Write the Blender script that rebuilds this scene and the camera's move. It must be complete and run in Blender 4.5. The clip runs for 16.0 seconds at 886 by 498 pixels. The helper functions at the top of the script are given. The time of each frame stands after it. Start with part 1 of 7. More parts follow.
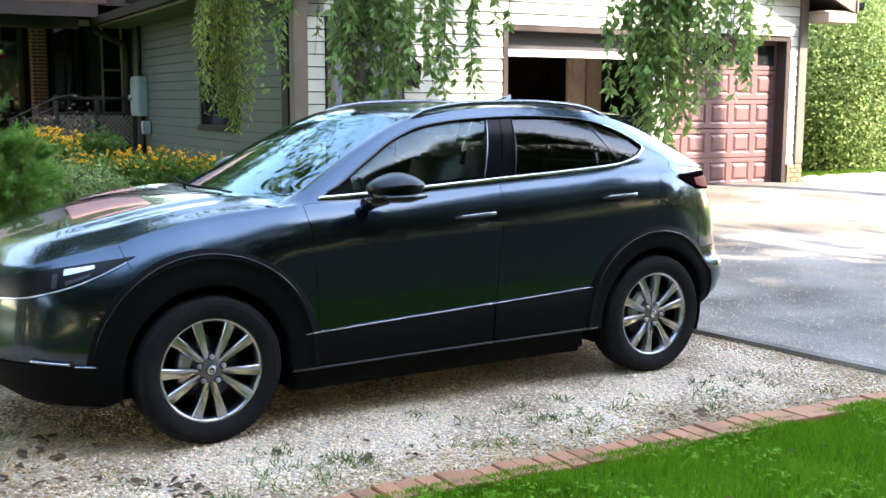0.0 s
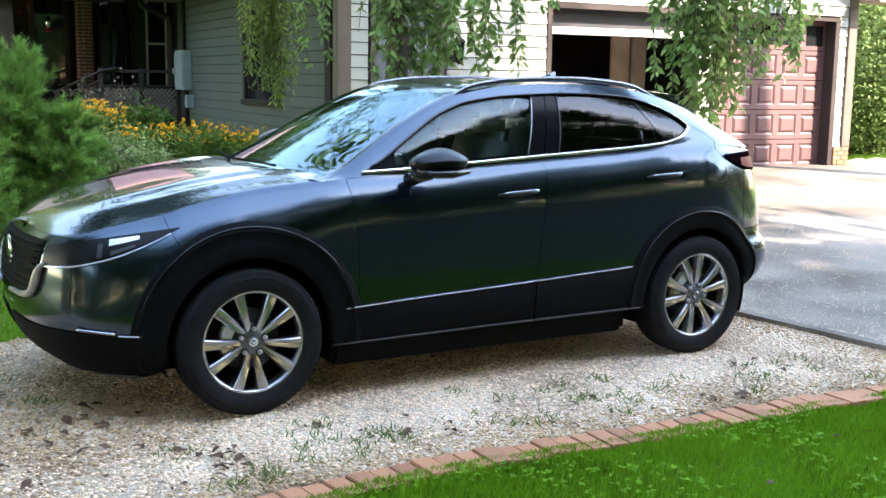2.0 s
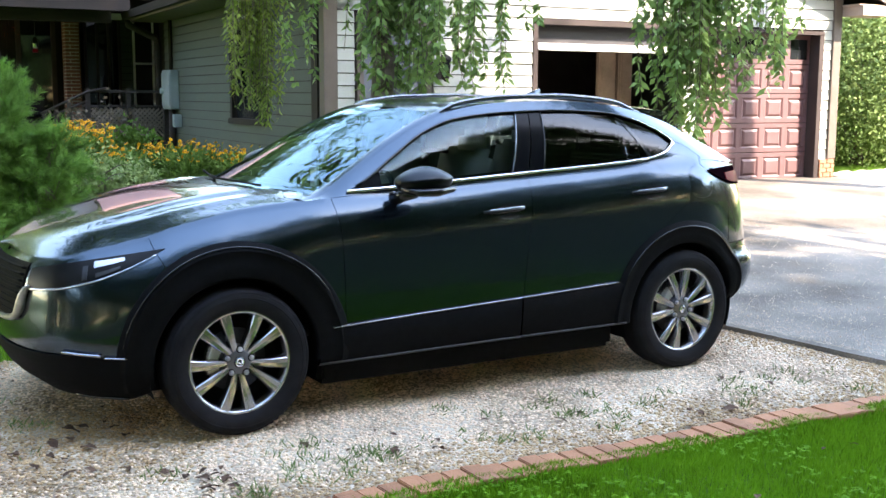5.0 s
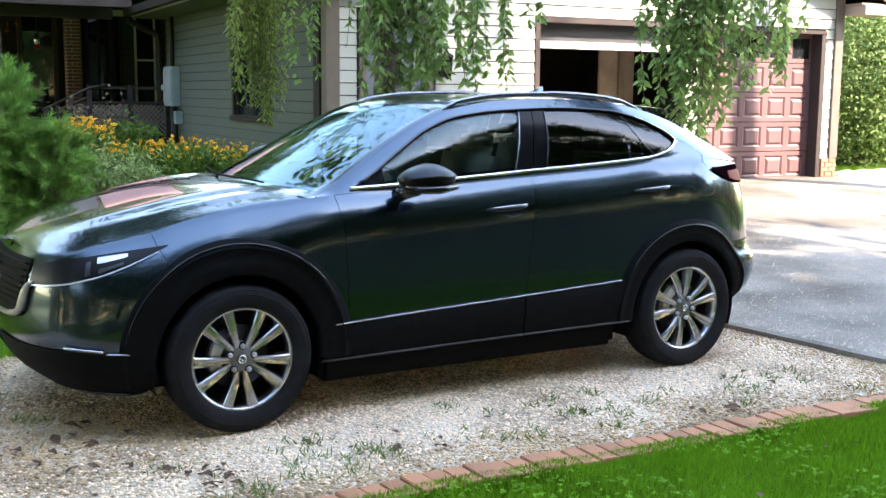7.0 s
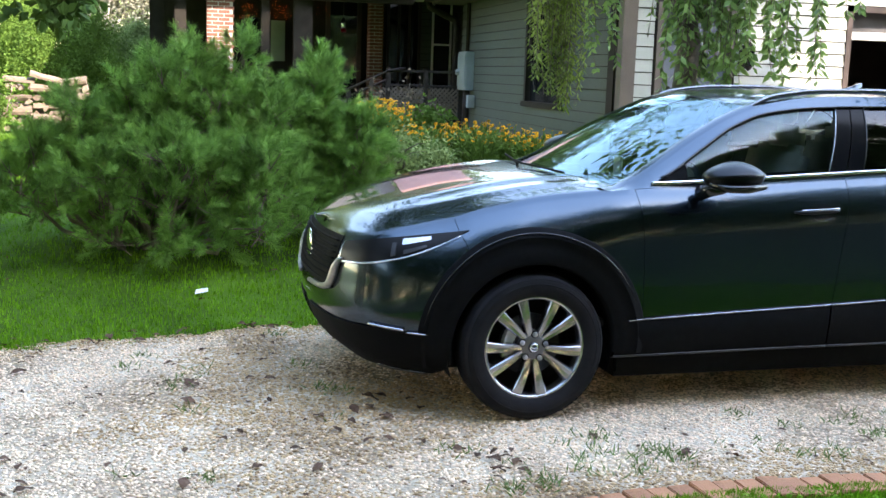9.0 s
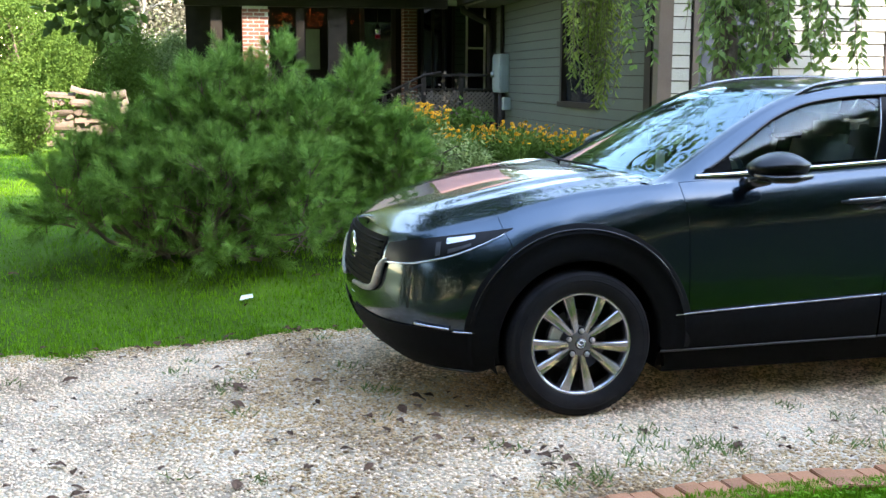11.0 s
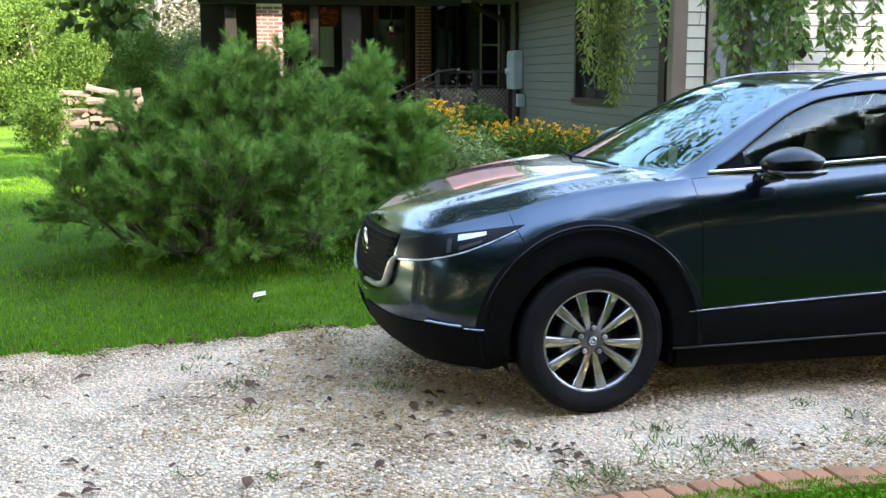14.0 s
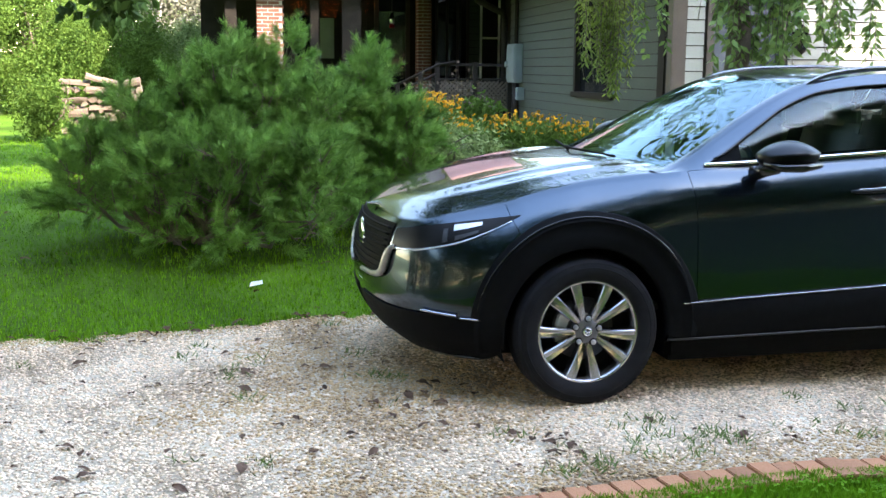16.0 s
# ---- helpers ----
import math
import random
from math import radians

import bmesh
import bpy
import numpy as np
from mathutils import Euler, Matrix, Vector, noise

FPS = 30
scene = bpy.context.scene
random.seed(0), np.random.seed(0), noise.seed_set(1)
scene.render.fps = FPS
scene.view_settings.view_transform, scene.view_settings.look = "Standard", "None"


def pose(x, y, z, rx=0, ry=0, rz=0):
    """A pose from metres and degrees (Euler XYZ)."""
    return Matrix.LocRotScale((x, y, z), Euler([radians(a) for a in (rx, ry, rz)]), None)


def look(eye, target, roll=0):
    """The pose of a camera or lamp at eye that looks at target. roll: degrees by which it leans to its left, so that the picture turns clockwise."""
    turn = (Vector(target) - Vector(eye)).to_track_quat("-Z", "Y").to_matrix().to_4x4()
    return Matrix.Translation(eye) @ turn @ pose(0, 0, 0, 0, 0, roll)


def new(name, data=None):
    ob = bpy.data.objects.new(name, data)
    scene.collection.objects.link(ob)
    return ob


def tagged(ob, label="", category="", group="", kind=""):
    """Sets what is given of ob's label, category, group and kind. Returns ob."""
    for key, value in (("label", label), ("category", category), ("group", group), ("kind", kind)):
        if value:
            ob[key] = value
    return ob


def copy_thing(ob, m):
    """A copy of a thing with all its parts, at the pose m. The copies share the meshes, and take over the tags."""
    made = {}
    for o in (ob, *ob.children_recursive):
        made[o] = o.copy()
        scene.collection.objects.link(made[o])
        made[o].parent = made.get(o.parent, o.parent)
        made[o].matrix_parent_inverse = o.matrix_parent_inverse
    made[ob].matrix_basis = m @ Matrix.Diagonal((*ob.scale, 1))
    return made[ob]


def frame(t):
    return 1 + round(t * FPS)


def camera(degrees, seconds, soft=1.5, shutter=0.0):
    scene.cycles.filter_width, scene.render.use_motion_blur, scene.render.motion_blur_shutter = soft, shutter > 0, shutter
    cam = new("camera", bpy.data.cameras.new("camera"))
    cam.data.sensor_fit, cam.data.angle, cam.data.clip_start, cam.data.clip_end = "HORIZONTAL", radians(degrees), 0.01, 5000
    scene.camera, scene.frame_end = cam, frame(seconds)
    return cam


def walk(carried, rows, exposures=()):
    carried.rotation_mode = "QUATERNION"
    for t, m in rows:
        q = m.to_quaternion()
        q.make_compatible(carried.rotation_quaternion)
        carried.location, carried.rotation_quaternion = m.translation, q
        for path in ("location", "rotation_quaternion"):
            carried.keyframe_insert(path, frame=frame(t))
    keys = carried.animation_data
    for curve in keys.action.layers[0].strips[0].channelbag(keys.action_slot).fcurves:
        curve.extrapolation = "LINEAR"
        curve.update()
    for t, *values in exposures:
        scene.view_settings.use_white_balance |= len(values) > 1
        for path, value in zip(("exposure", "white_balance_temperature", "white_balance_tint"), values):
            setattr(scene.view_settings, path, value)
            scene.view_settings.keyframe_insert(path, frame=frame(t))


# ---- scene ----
cam = camera(44.1, 16.0)
# seconds, eye, yaw, pitch, roll
PATH = [
    (0.0, -1.362, -4.760, 1.549, -28.16, -7.62, -0.22),
    (0.5, -1.362, -4.762, 1.556, -27.06, -7.90, 0.01),
    (1.0, -1.367, -4.739, 1.553, -26.47, -8.53, -0.43),
    (1.5, -1.370, -4.747, 1.546, -26.92, -8.19, 0.07),
    (2.0, -1.372, -4.744, 1.538, -26.02, -8.78, -0.90),
    (2.5, -1.370, -4.742, 1.555, -26.80, -8.00, -0.59),
    (3.0, -1.367, -4.763, 1.555, -26.15, -8.01, -0.85),
    (3.5, -1.367, -4.765, 1.559, -26.44, -7.80, -0.75),
    (4.0, -1.351, -4.762, 1.547, -26.84, -8.10, -0.14),
    (6.5, -1.365, -4.757, 1.550, -26.24, -7.63, -0.67),
    (7.0, -1.366, -4.752, 1.546, -26.57, -8.05, -0.53),
    (7.5, -1.370, -4.758, 1.550, -26.16, -8.05, -0.40),
    (8.0, -1.407, -4.759, 1.557, -24.07, -7.55, 0.11),
    (8.5, -1.470, -4.729, 1.565, -16.30, -8.35, -0.72),
    (9.0, -1.457, -4.688, 1.568, -11.92, -9.08, -1.93),
    (9.5, -1.486, -4.687, 1.546, -10.92, -9.41, -1.57),
    (12.0, -1.484, -4.693, 1.540, -10.17, -8.50, 0.10),
    (12.5, -1.483, -4.689, 1.537, -9.95, -8.99, -0.15),
    (13.0, -1.485, -4.699, 1.530, -9.12, -8.89, 1.30),
    (13.5, -1.462, -4.695, 1.534, -8.67, -9.35, 1.14),
    (14.0, -1.465, -4.681, 1.537, -9.40, -9.00, 0.03),
    (14.5, -1.475, -4.690, 1.533, -8.67, -9.16, -0.87),
    (15.0, -1.464, -4.691, 1.540, -8.43, -9.36, -0.76),
    (15.5, -1.457, -4.698, 1.530, -8.92, -9.41, -0.60),
    (16.0, -1.456, -4.702, 1.522, -9.38, -9.33, -0.53),
    ]
walk(cam, [(t, pose(x, y, z, 90 + p, r, w)) for t, x, y, z, w, p, r in PATH], exposures=[(0.0, 3.68, 7100, 16), (16.0, 3.68, 7100, 16)])

# ---- world, sun ----
SUN_AZ, SUN_EL = 38.0, 38.0      # azimuth from -y towards +x, elevation
to_sun = Vector((math.sin(radians(SUN_AZ)) * math.cos(radians(SUN_EL)), -math.cos(radians(SUN_AZ)) * math.cos(radians(SUN_EL)), math.sin(radians(SUN_EL))))
world = bpy.data.worlds.new("sky")
scene.world = world
world.use_nodes = True
wn = world.node_tree.nodes
sky = wn.new("ShaderNodeTexSky")
sky.sky_type = "NISHITA"
sky.sun_disc = False
sky.sun_elevation = radians(SUN_EL)
sky.sun_rotation = math.atan2(to_sun.x, to_sun.y)
sky.air_density, sky.dust_density, sky.ozone_density = 1.5, 0.6, 1.4
wn["Background"].inputs["Strength"].default_value = 0.15
world.node_tree.links.new(sky.outputs[0], wn["Background"].inputs["Color"])
sun = new("sun", bpy.data.lights.new("sun", "SUN"))
sun.data.energy, sun.data.angle, sun.data.color = 2.4, radians(0.6), (1.0, 0.93, 0.82)
sun.matrix_world = look(to_sun * 40, (0, 0, 0))


# ---- materials ----
def mat(name, col, rough=0.6, metal=0.0, var=0.15, scale=4.0, col2=None, bump=0.0, bscale=80.0, coat=0.0, rand=0.0, island=0.0, spec=0.5, edges=None):
    """A procedural surface: base colour broken up at two scales, with fine relief."""
    m = bpy.data.materials.new(name)
    m.use_nodes = True
    nt = m.node_tree
    n, ln = nt.nodes, nt.links
    b = n["Principled BSDF"]
    tc = n.new("ShaderNodeTexCoord")
    n1, n2 = n.new("ShaderNodeTexNoise"), n.new("ShaderNodeTexNoise")
    n1.inputs["Scale"].default_value, n1.inputs["Detail"].default_value = scale, 6
    n2.inputs["Scale"].default_value, n2.inputs["Detail"].default_value = bscale, 4
    ln.new(tc.outputs["Object"], n1.inputs["Vector"])
    ln.new(tc.outputs["Object"], n2.inputs["Vector"])
    add = n.new("ShaderNodeMath")
    add.operation = "MULTIPLY_ADD"
    add.inputs[1].default_value = 0.35
    ln.new(n2.outputs["Fac"], add.inputs[0])
    ln.new(n1.outputs["Fac"], add.inputs[2])
    src = add.outputs[0]
    if rand or island:
        more = n.new("ShaderNodeMath")
        more.operation = "MULTIPLY_ADD"
        more.inputs[1].default_value = rand or island
        ln.new(n.new("ShaderNodeObjectInfo").outputs["Random"] if rand else n.new("ShaderNodeNewGeometry").outputs["Random Per Island"], more.inputs[0])
        ln.new(src, more.inputs[2])
        src = more.outputs[0]
    ramp = n.new("ShaderNodeValToRGB")
    lo = tuple(c * (1 - var) for c in col)
    hi = tuple(min(1.0, c * (1 + var)) for c in (col2 or col))
    ramp.color_ramp.elements[0].position, ramp.color_ramp.elements[1].position = 0.45, 0.9 + 0.8 * (rand or island)
    if edges:
        ramp.color_ramp.elements[0].position, ramp.color_ramp.elements[1].position = edges
    ramp.color_ramp.elements[0].color, ramp.color_ramp.elements[1].color = (*lo, 1), (*hi, 1)
    ln.new(src, ramp.inputs[0])
    ln.new(ramp.outputs[0], b.inputs["Base Color"])
    b.inputs["Roughness"].default_value, b.inputs["Metallic"].default_value = rough, metal
    b.inputs["Coat Weight"].default_value, b.inputs["Coat Roughness"].default_value = coat, 0.05
    b.inputs["Specular IOR Level"].default_value = spec
    if bump:
        bp = n.new("ShaderNodeBump")
        bp.inputs["Strength"].default_value, bp.inputs["Distance"].default_value = bump, 0.01
        ln.new(n2.outputs["Fac"], bp.inputs["Height"])
        ln.new(bp.outputs[0], b.inputs["Normal"])
    return m


def leaf_mat(name, col, col2, through_light=0.35, rough=0.55, spread=0.6, scale=0.8):
    """Foliage: colour differs leaf by leaf, and light comes through."""
    m = mat(name, col, rough, var=0.25, scale=scale, col2=col2, bscale=6.0, island=spread, spec=0.13)
    n, ln = m.node_tree.nodes, m.node_tree.links
    ramp = n["Color Ramp"]
    tr, mix = n.new("ShaderNodeBsdfTranslucent"), n.new("ShaderNodeMixShader")
    mix.inputs[0].default_value = through_light
    ln.new(ramp.outputs[0], tr.inputs["Color"])
    ln.new(n["Principled BSDF"].outputs[0], mix.inputs[1])
    ln.new(tr.outputs[0], mix.inputs[2])
    ln.new(mix.outputs[0], n["Material Output"].inputs["Surface"])
    return m


def glass_mat(name, tint, gloss_rough=0.01, ior=1.45, sheen=(1.0, 1.0, 1.0)):
    """A thin tinted pane: sees through, mirrors more at a slant."""
    m = bpy.data.materials.new(name)
    m.use_nodes = True
    n, ln = m.node_tree.nodes, m.node_tree.links
    n.remove(n["Principled BSDF"])
    t, g, mix, f = n.new("ShaderNodeBsdfTransparent"), n.new("ShaderNodeBsdfGlossy"), n.new("ShaderNodeMixShader"), n.new("ShaderNodeFresnel")
    t.inputs["Color"].default_value = (*tint, 1)
    g.inputs["Roughness"].default_value = gloss_rough
    g.inputs["Color"].default_value = (*sheen, 1)
    f.inputs["IOR"].default_value = ior
    ln.new(f.outputs[0], mix.inputs[0])
    ln.new(t.outputs[0], mix.inputs[1])
    ln.new(g.outputs[0], mix.inputs[2])
    ln.new(mix.outputs[0], n["Material Output"].inputs["Surface"])
    return m


PAINT = mat("graphite_paint", (0.034, 0.053, 0.074), 0.21, 1.0, 0.08, 300.0, coat=1.0, bscale=900.0)
PAINT.node_tree.nodes["Principled BSDF"].inputs["Coat IOR"].default_value = 1.35
PAINT.node_tree.nodes["Principled BSDF"].inputs["Coat Roughness"].default_value = 0.012
PLASTIC = mat("black_plastic", (0.0044, 0.0047, 0.0055), 0.6, 0, 0.2, 30.0, bump=0.15, bscale=700.0, spec=0.048)
GLOSSBLACK = mat("gloss_black", (0.008, 0.008, 0.009), 0.12, 0, 0.1)
PILLARBLACK = mat("pillar_black", (0.006, 0.006, 0.007), 0.16, 0, 0.1, spec=0.08)
CHROME = mat("chrome", (0.75, 0.76, 0.78), 0.10, 1.0, 0.04)
RUBBER = mat("rubber", (0.012, 0.012, 0.014), 0.7, 0, 0.25, 12.0, bump=0.2, bscale=250.0, spec=0.08)
ALLOY = mat("machined_alloy", (0.36, 0.37, 0.40), 0.25, 1.0, 0.06, 20.0)
DARKALLOY = mat("dark_alloy", (0.06, 0.06, 0.063), 0.35, 0.9, 0.1, 20.0)
RAIL = mat("satin_rail", (0.20, 0.21, 0.225), 0.25, 1.0, 0.08, 30.0)
WINGMETAL = mat("satin_wing_metal", (0.30, 0.30, 0.29), 0.38, 0.9, 0.25, 25.0)
NUT = mat("lug_nut_steel", (0.42, 0.42, 0.44), 0.38, 0.6, 0.1, 20.0)
HUBGREY = mat("hub_grey", (0.15, 0.15, 0.16), 0.4, 0.8, 0.1, 20.0)
STEEL = mat("brake_steel", (0.10, 0.10, 0.105), 0.35, 1.0, 0.2, 20.0)
GLASS_FRONT = glass_mat("clear_glass", (0.52, 0.64, 0.64), 0.005, 1.55, (0.75, 0.93, 1.0))
GLASS_SCREEN = glass_mat("windscreen_glass", (0.50, 0.60, 0.62), 0.005, 2.2, (0.66, 0.90, 1.0))
GLASS_DARK = glass_mat("privacy_glass", (0.05, 0.055, 0.06))
RED_LENS = mat("red_lens", (0.15, 0.004, 0.010), 0.4, 0, 0.1, spec=0.02)
LAMPBLACK = mat("lamp_black", (0.006, 0.006, 0.007), 0.35, 0, 0.1, spec=0.15)
# body paint darkened to stand for the dark reflections on mirrors and handles
DARKPAINT = mat("darkened_paint", (0.004, 0.006, 0.009), 0.36, 1.0, 0.35, 5.0, col2=(0.008, 0.0087, 0.0095), coat=0.45, bscale=400.0)
DARKPAINT.node_tree.nodes["Principled BSDF"].inputs["Coat Roughness"].default_value = 0.28
SMOKE = mat("smoked_lens", (0.006, 0.002, 0.003), 0.5, 0, 0.1, spec=0.0)
CLOTH = mat("beige_cloth", (0.22, 0.20, 0.17), 0.85, 0, 0.12, 20.0, bump=0.2, bscale=300.0)
DASH = mat("dash_black", (0.02, 0.02, 0.022), 0.6)

# one siding: paler for the sunlit front, darker for the shaded side wall
LITSIDING = mat("sunlit_siding", (0.36, 0.365, 0.325), 0.6, 0, 0.10, 1.5, bump=0.25, bscale=60.0, rand=0.25)
SHADESIDING = mat("shaded_sage_siding", (0.052, 0.064, 0.053), 0.6, 0, 0.10, 1.5, bump=0.25, bscale=60.0, rand=0.25)
TRIM = mat("brown_trim", (0.115, 0.088, 0.070), 0.6, 0, 0.15, 3.0, bump=0.15, bscale=60.0)
JAMB = mat("dark_brown_jamb", (0.045, 0.033, 0.030), 0.6, 0, 0.15, 3.0, spec=0.2)
DARKTRIM = mat("dark_trim", (0.026, 0.020, 0.018), 0.6, 0, 0.15, 3.0, spec=0.15)
DOORRED = mat("maroon_door", (0.120, 0.060, 0.060), 0.5, 0, 0.08, 2.0, bump=0.12, bscale=90.0, rand=0.15)
WHITEPAINT = mat("white_paint", (0.75, 0.74, 0.70), 0.5, 0, 0.06, 5.0)
PANE = mat("house_glass", (0.012, 0.014, 0.016), 0.04, 0, 0.2, coat=0.5)
BRICK = mat("brick", (0.135, 0.052, 0.036), 0.85, 0, 0.35, 9.0, bump=0.5, bscale=90.0, rand=0.5)
MORTAR = mat("mortar", (0.42, 0.40, 0.36), 0.9, 0, 0.15, 9.0, bump=0.4, bscale=120.0)
EDGEBRICK = mat("edging_brick", (0.30, 0.130, 0.062), 0.85, 0, 0.35, 14.0, bump=0.5, bscale=90.0, rand=0.5)
ROOF = mat("shingle_roof", (0.07, 0.06, 0.055), 0.9, 0, 0.3, 6.0, bump=0.4, bscale=40.0)
PORCHROOF = mat("red_brown_shingles", (0.20, 0.105, 0.095), 0.9, 0, 0.25, 6.0, bump=0.4, bscale=40.0)
CONCRETE = mat("worn_concrete", (0.115, 0.096, 0.078), 0.9, 0, 0.2, 0.9, col2=(0.245, 0.212, 0.178), bump=0.9, bscale=70.0, edges=(0.5, 0.88), spec=0.15)
GREYMETAL = mat("grey_metal", (0.24, 0.27, 0.27), 0.55, 0.1, 0.1, 6.0)
HEADER = mat("header_grey", (0.022, 0.020, 0.024), 0.6, 0, 0.1, 3.0)
SOFFIT = mat("tan_soffit", (0.36, 0.27, 0.22), 0.7, 0, 0.1, 3.0)
INSIDE = mat("garage_inside", (0.10, 0.09, 0.08), 0.9, 0, 0.3, 2.0)
WOODPLANK = mat("weathered_wood", (0.10, 0.075, 0.058), 0.8, 0, 0.3, 6.0, bump=0.3, bscale=60.0)
GREYBARK = mat("grey_bark", (0.34, 0.32, 0.28), 0.9, 0, 0.3, 9.0, bump=0.5, bscale=45.0)
BARK = mat("bark", (0.13, 0.10, 0.075), 0.9, 0, 0.35, 9.0, bump=0.6, bscale=45.0)
LOGEND = mat("split_wood", (0.088, 0.064, 0.047), 0.85, 0, 0.3, 10.0, bump=0.3, bscale=50.0, rand=0.5)
STONE = mat("pale_stone", (0.30, 0.285, 0.255), 0.85, 0, 0.25, 7.0, bump=0.4, bscale=60.0, rand=0.4)


# ---- shaping helpers ----
def mesh_of(name, verts, faces, material, smooth=False):
    me = bpy.data.meshes.new(name)
    me.from_pydata([tuple(v) for v in verts], [], faces)
    me.update()
    if material:
        me.materials.append(material)
    if smooth:
        me.shade_smooth()
    return me


def put(name, data, parent=None, m=None, label=""):
    ob = new(name, data)
    if parent is not None:
        ob.parent = parent
    if m is not None:
        ob.matrix_basis = m
    if label:
        ob["label"] = label
    return ob


def part(name, bm, material, parent=None, label="", smooth=False):
    me = bpy.data.meshes.new(name)
    bm.normal_update()
    bm.to_mesh(me)
    bm.free()
    me.materials.append(material)
    if smooth:
        me.shade_smooth()
    return put(name, me, parent, None, label)


def box(bm, x0, y0, z0, x1, y1, z1, bevel=0.0):
    r = bmesh.ops.create_cube(bm, size=1)
    vs = r["verts"]
    bmesh.ops.transform(bm, matrix=Matrix.LocRotScale(((x0 + x1) / 2, (y0 + y1) / 2, (z0 + z1) / 2), None, (abs(x1 - x0), abs(y1 - y0), abs(z1 - z0))), verts=vs)
    if bevel:
        es = list({e for v in vs for e in v.link_edges})
        bmesh.ops.bevel(bm, geom=es, offset=bevel, segments=2, affect="EDGES", clamp_overlap=True)
    return vs


def box_ob(name, b, material, parent=None, bevel=0.004, label=""):
    bm = bmesh.new()
    box(bm, *b, bevel)
    return part(name, bm, material, parent, label)


def tube(bm, pts, radii, sides=8, cap=True):
    """A round bar along points, with a radius at each."""
    pts = [Vector(p) for p in pts]
    rings = []
    for i, p in enumerate(pts):
        d = (pts[min(i + 1, len(pts) - 1)] - pts[max(i - 1, 0)]).normalized()
        a = d.orthogonal().normalized() if abs(d.z) > 0.95 else d.cross(Vector((0, 0, 1))).normalized()
        b = d.cross(a)
        r = radii[i] if hasattr(radii, "__len__") else radii
        rings.append([bm.verts.new(p + a * (r * math.cos(k * 2 * math.pi / sides)) + b * (r * math.sin(k * 2 * math.pi / sides))) for k in range(sides)])
    for r0, r1 in zip(rings, rings[1:]):
        for k in range(sides):
            bm.faces.new((r0[k], r0[(k + 1) % sides], r1[(k + 1) % sides], r1[k]))
    if cap:
        bm.faces.new(rings[0][::-1])
        bm.faces.new(rings[-1])


def lathe(bm, profile, centre, axis_y=1.0, steps=48, start=0.0):
    """Turn a profile of (radius, depth) round the y axis at centre."""
    cx, cy, cz = centre
    rings = []
    for k in range(steps):
        a = start + 2 * math.pi * k / steps
        rings.append([bm.verts.new((cx + r * math.cos(a), cy + axis_y * d, cz + r * math.sin(a))) for r, d in profile])
    for k in range(steps):
        r0, r1 = rings[k], rings[(k + 1) % steps]
        for i in range(len(profile) - 1):
            bm.faces.new((r0[i], r1[i], r1[i + 1], r0[i + 1]))


def curve_fn(pts):
    """A smooth function through (x, y) points."""
    xs, ys = np.array([p[0] for p in pts], float), np.array([p[1] for p in pts], float)
    h = np.diff(xs)
    d = np.diff(ys) / h
    m = np.zeros(len(xs))
    m[0], m[-1] = d[0], d[-1]
    for i in range(1, len(xs) - 1):
        m[i] = 0 if d[i - 1] * d[i] <= 0 else 2 * d[i - 1] * d[i] / (d[i - 1] + d[i])

    def f(x):
        x = min(max(x, xs[0]), xs[-1])
        i = min(int(np.searchsorted(xs, x, "right")) - 1, len(h) - 1)
        t = (x - xs[i]) / h[i]
        return ys[i] * (1 + 2 * t) * (1 - t) ** 2 + m[i] * h[i] * t * (1 - t) ** 2 + ys[i + 1] * t * t * (3 - 2 * t) + m[i + 1] * h[i] * t * t * (t - 1)
    return f


def smooth01(t):
    t = min(max(t, 0.0), 1.0)
    return t * t * (3 - 2 * t)


def ground_z(x, y):
    """The ground lies level round the car and climbs gently to the house."""
    return 0.37 * smooth01((y - 1.0) / 5.9) + max(0.0, y - 6.9) * 0.012


def thing(name, label, category, group="", kind="", m=None):
    ob = new(name)
    ob.empty_display_size = 0.2
    if m is not None:
        ob.matrix_basis = m
    return tagged(ob, label, category, group, kind)


# ---- ground ----
GRASS_SOIL = mat("lawn_soil", (0.026, 0.066, 0.005), 0.95, 0, 0.4, 1.2, col2=(0.058, 0.118, 0.010), bump=0.6, bscale=35.0, spec=0.1)
GRAVEL = mat("gravel_bed", (0.36, 0.255, 0.165), 0.95, 0, 0.1, 1.5, col2=(0.66, 0.54, 0.41), bump=0.9, bscale=45.0, edges=(0.54, 0.80))

# the bed itself is packed with small chips: cell by cell lighter and darker
_gn, _gl = GRAVEL.node_tree.nodes, GRAVEL.node_tree.links
chips, grey, tone = _gn.new("ShaderNodeTexVoronoi"), _gn.new("ShaderNodeMapRange"), _gn.new("ShaderNodeVectorMath")
chips.inputs["Scale"].default_value = 75.0
_gl.new(_gn["Texture Coordinate"].outputs["Object"], chips.inputs["Vector"])
_gl.new(chips.outputs["Color"], grey.inputs["Value"])
grey.inputs["To Min"].default_value, grey.inputs["To Max"].default_value = 0.45, 1.25
tone.operation = "SCALE"
_gl.new(_gn["Color Ramp"].outputs[0], tone.inputs[0])
_gl.new(grey.outputs[0], tone.inputs["Scale"])
_gl.new(tone.outputs[0], _gn["Principled BSDF"].inputs["Base Color"])


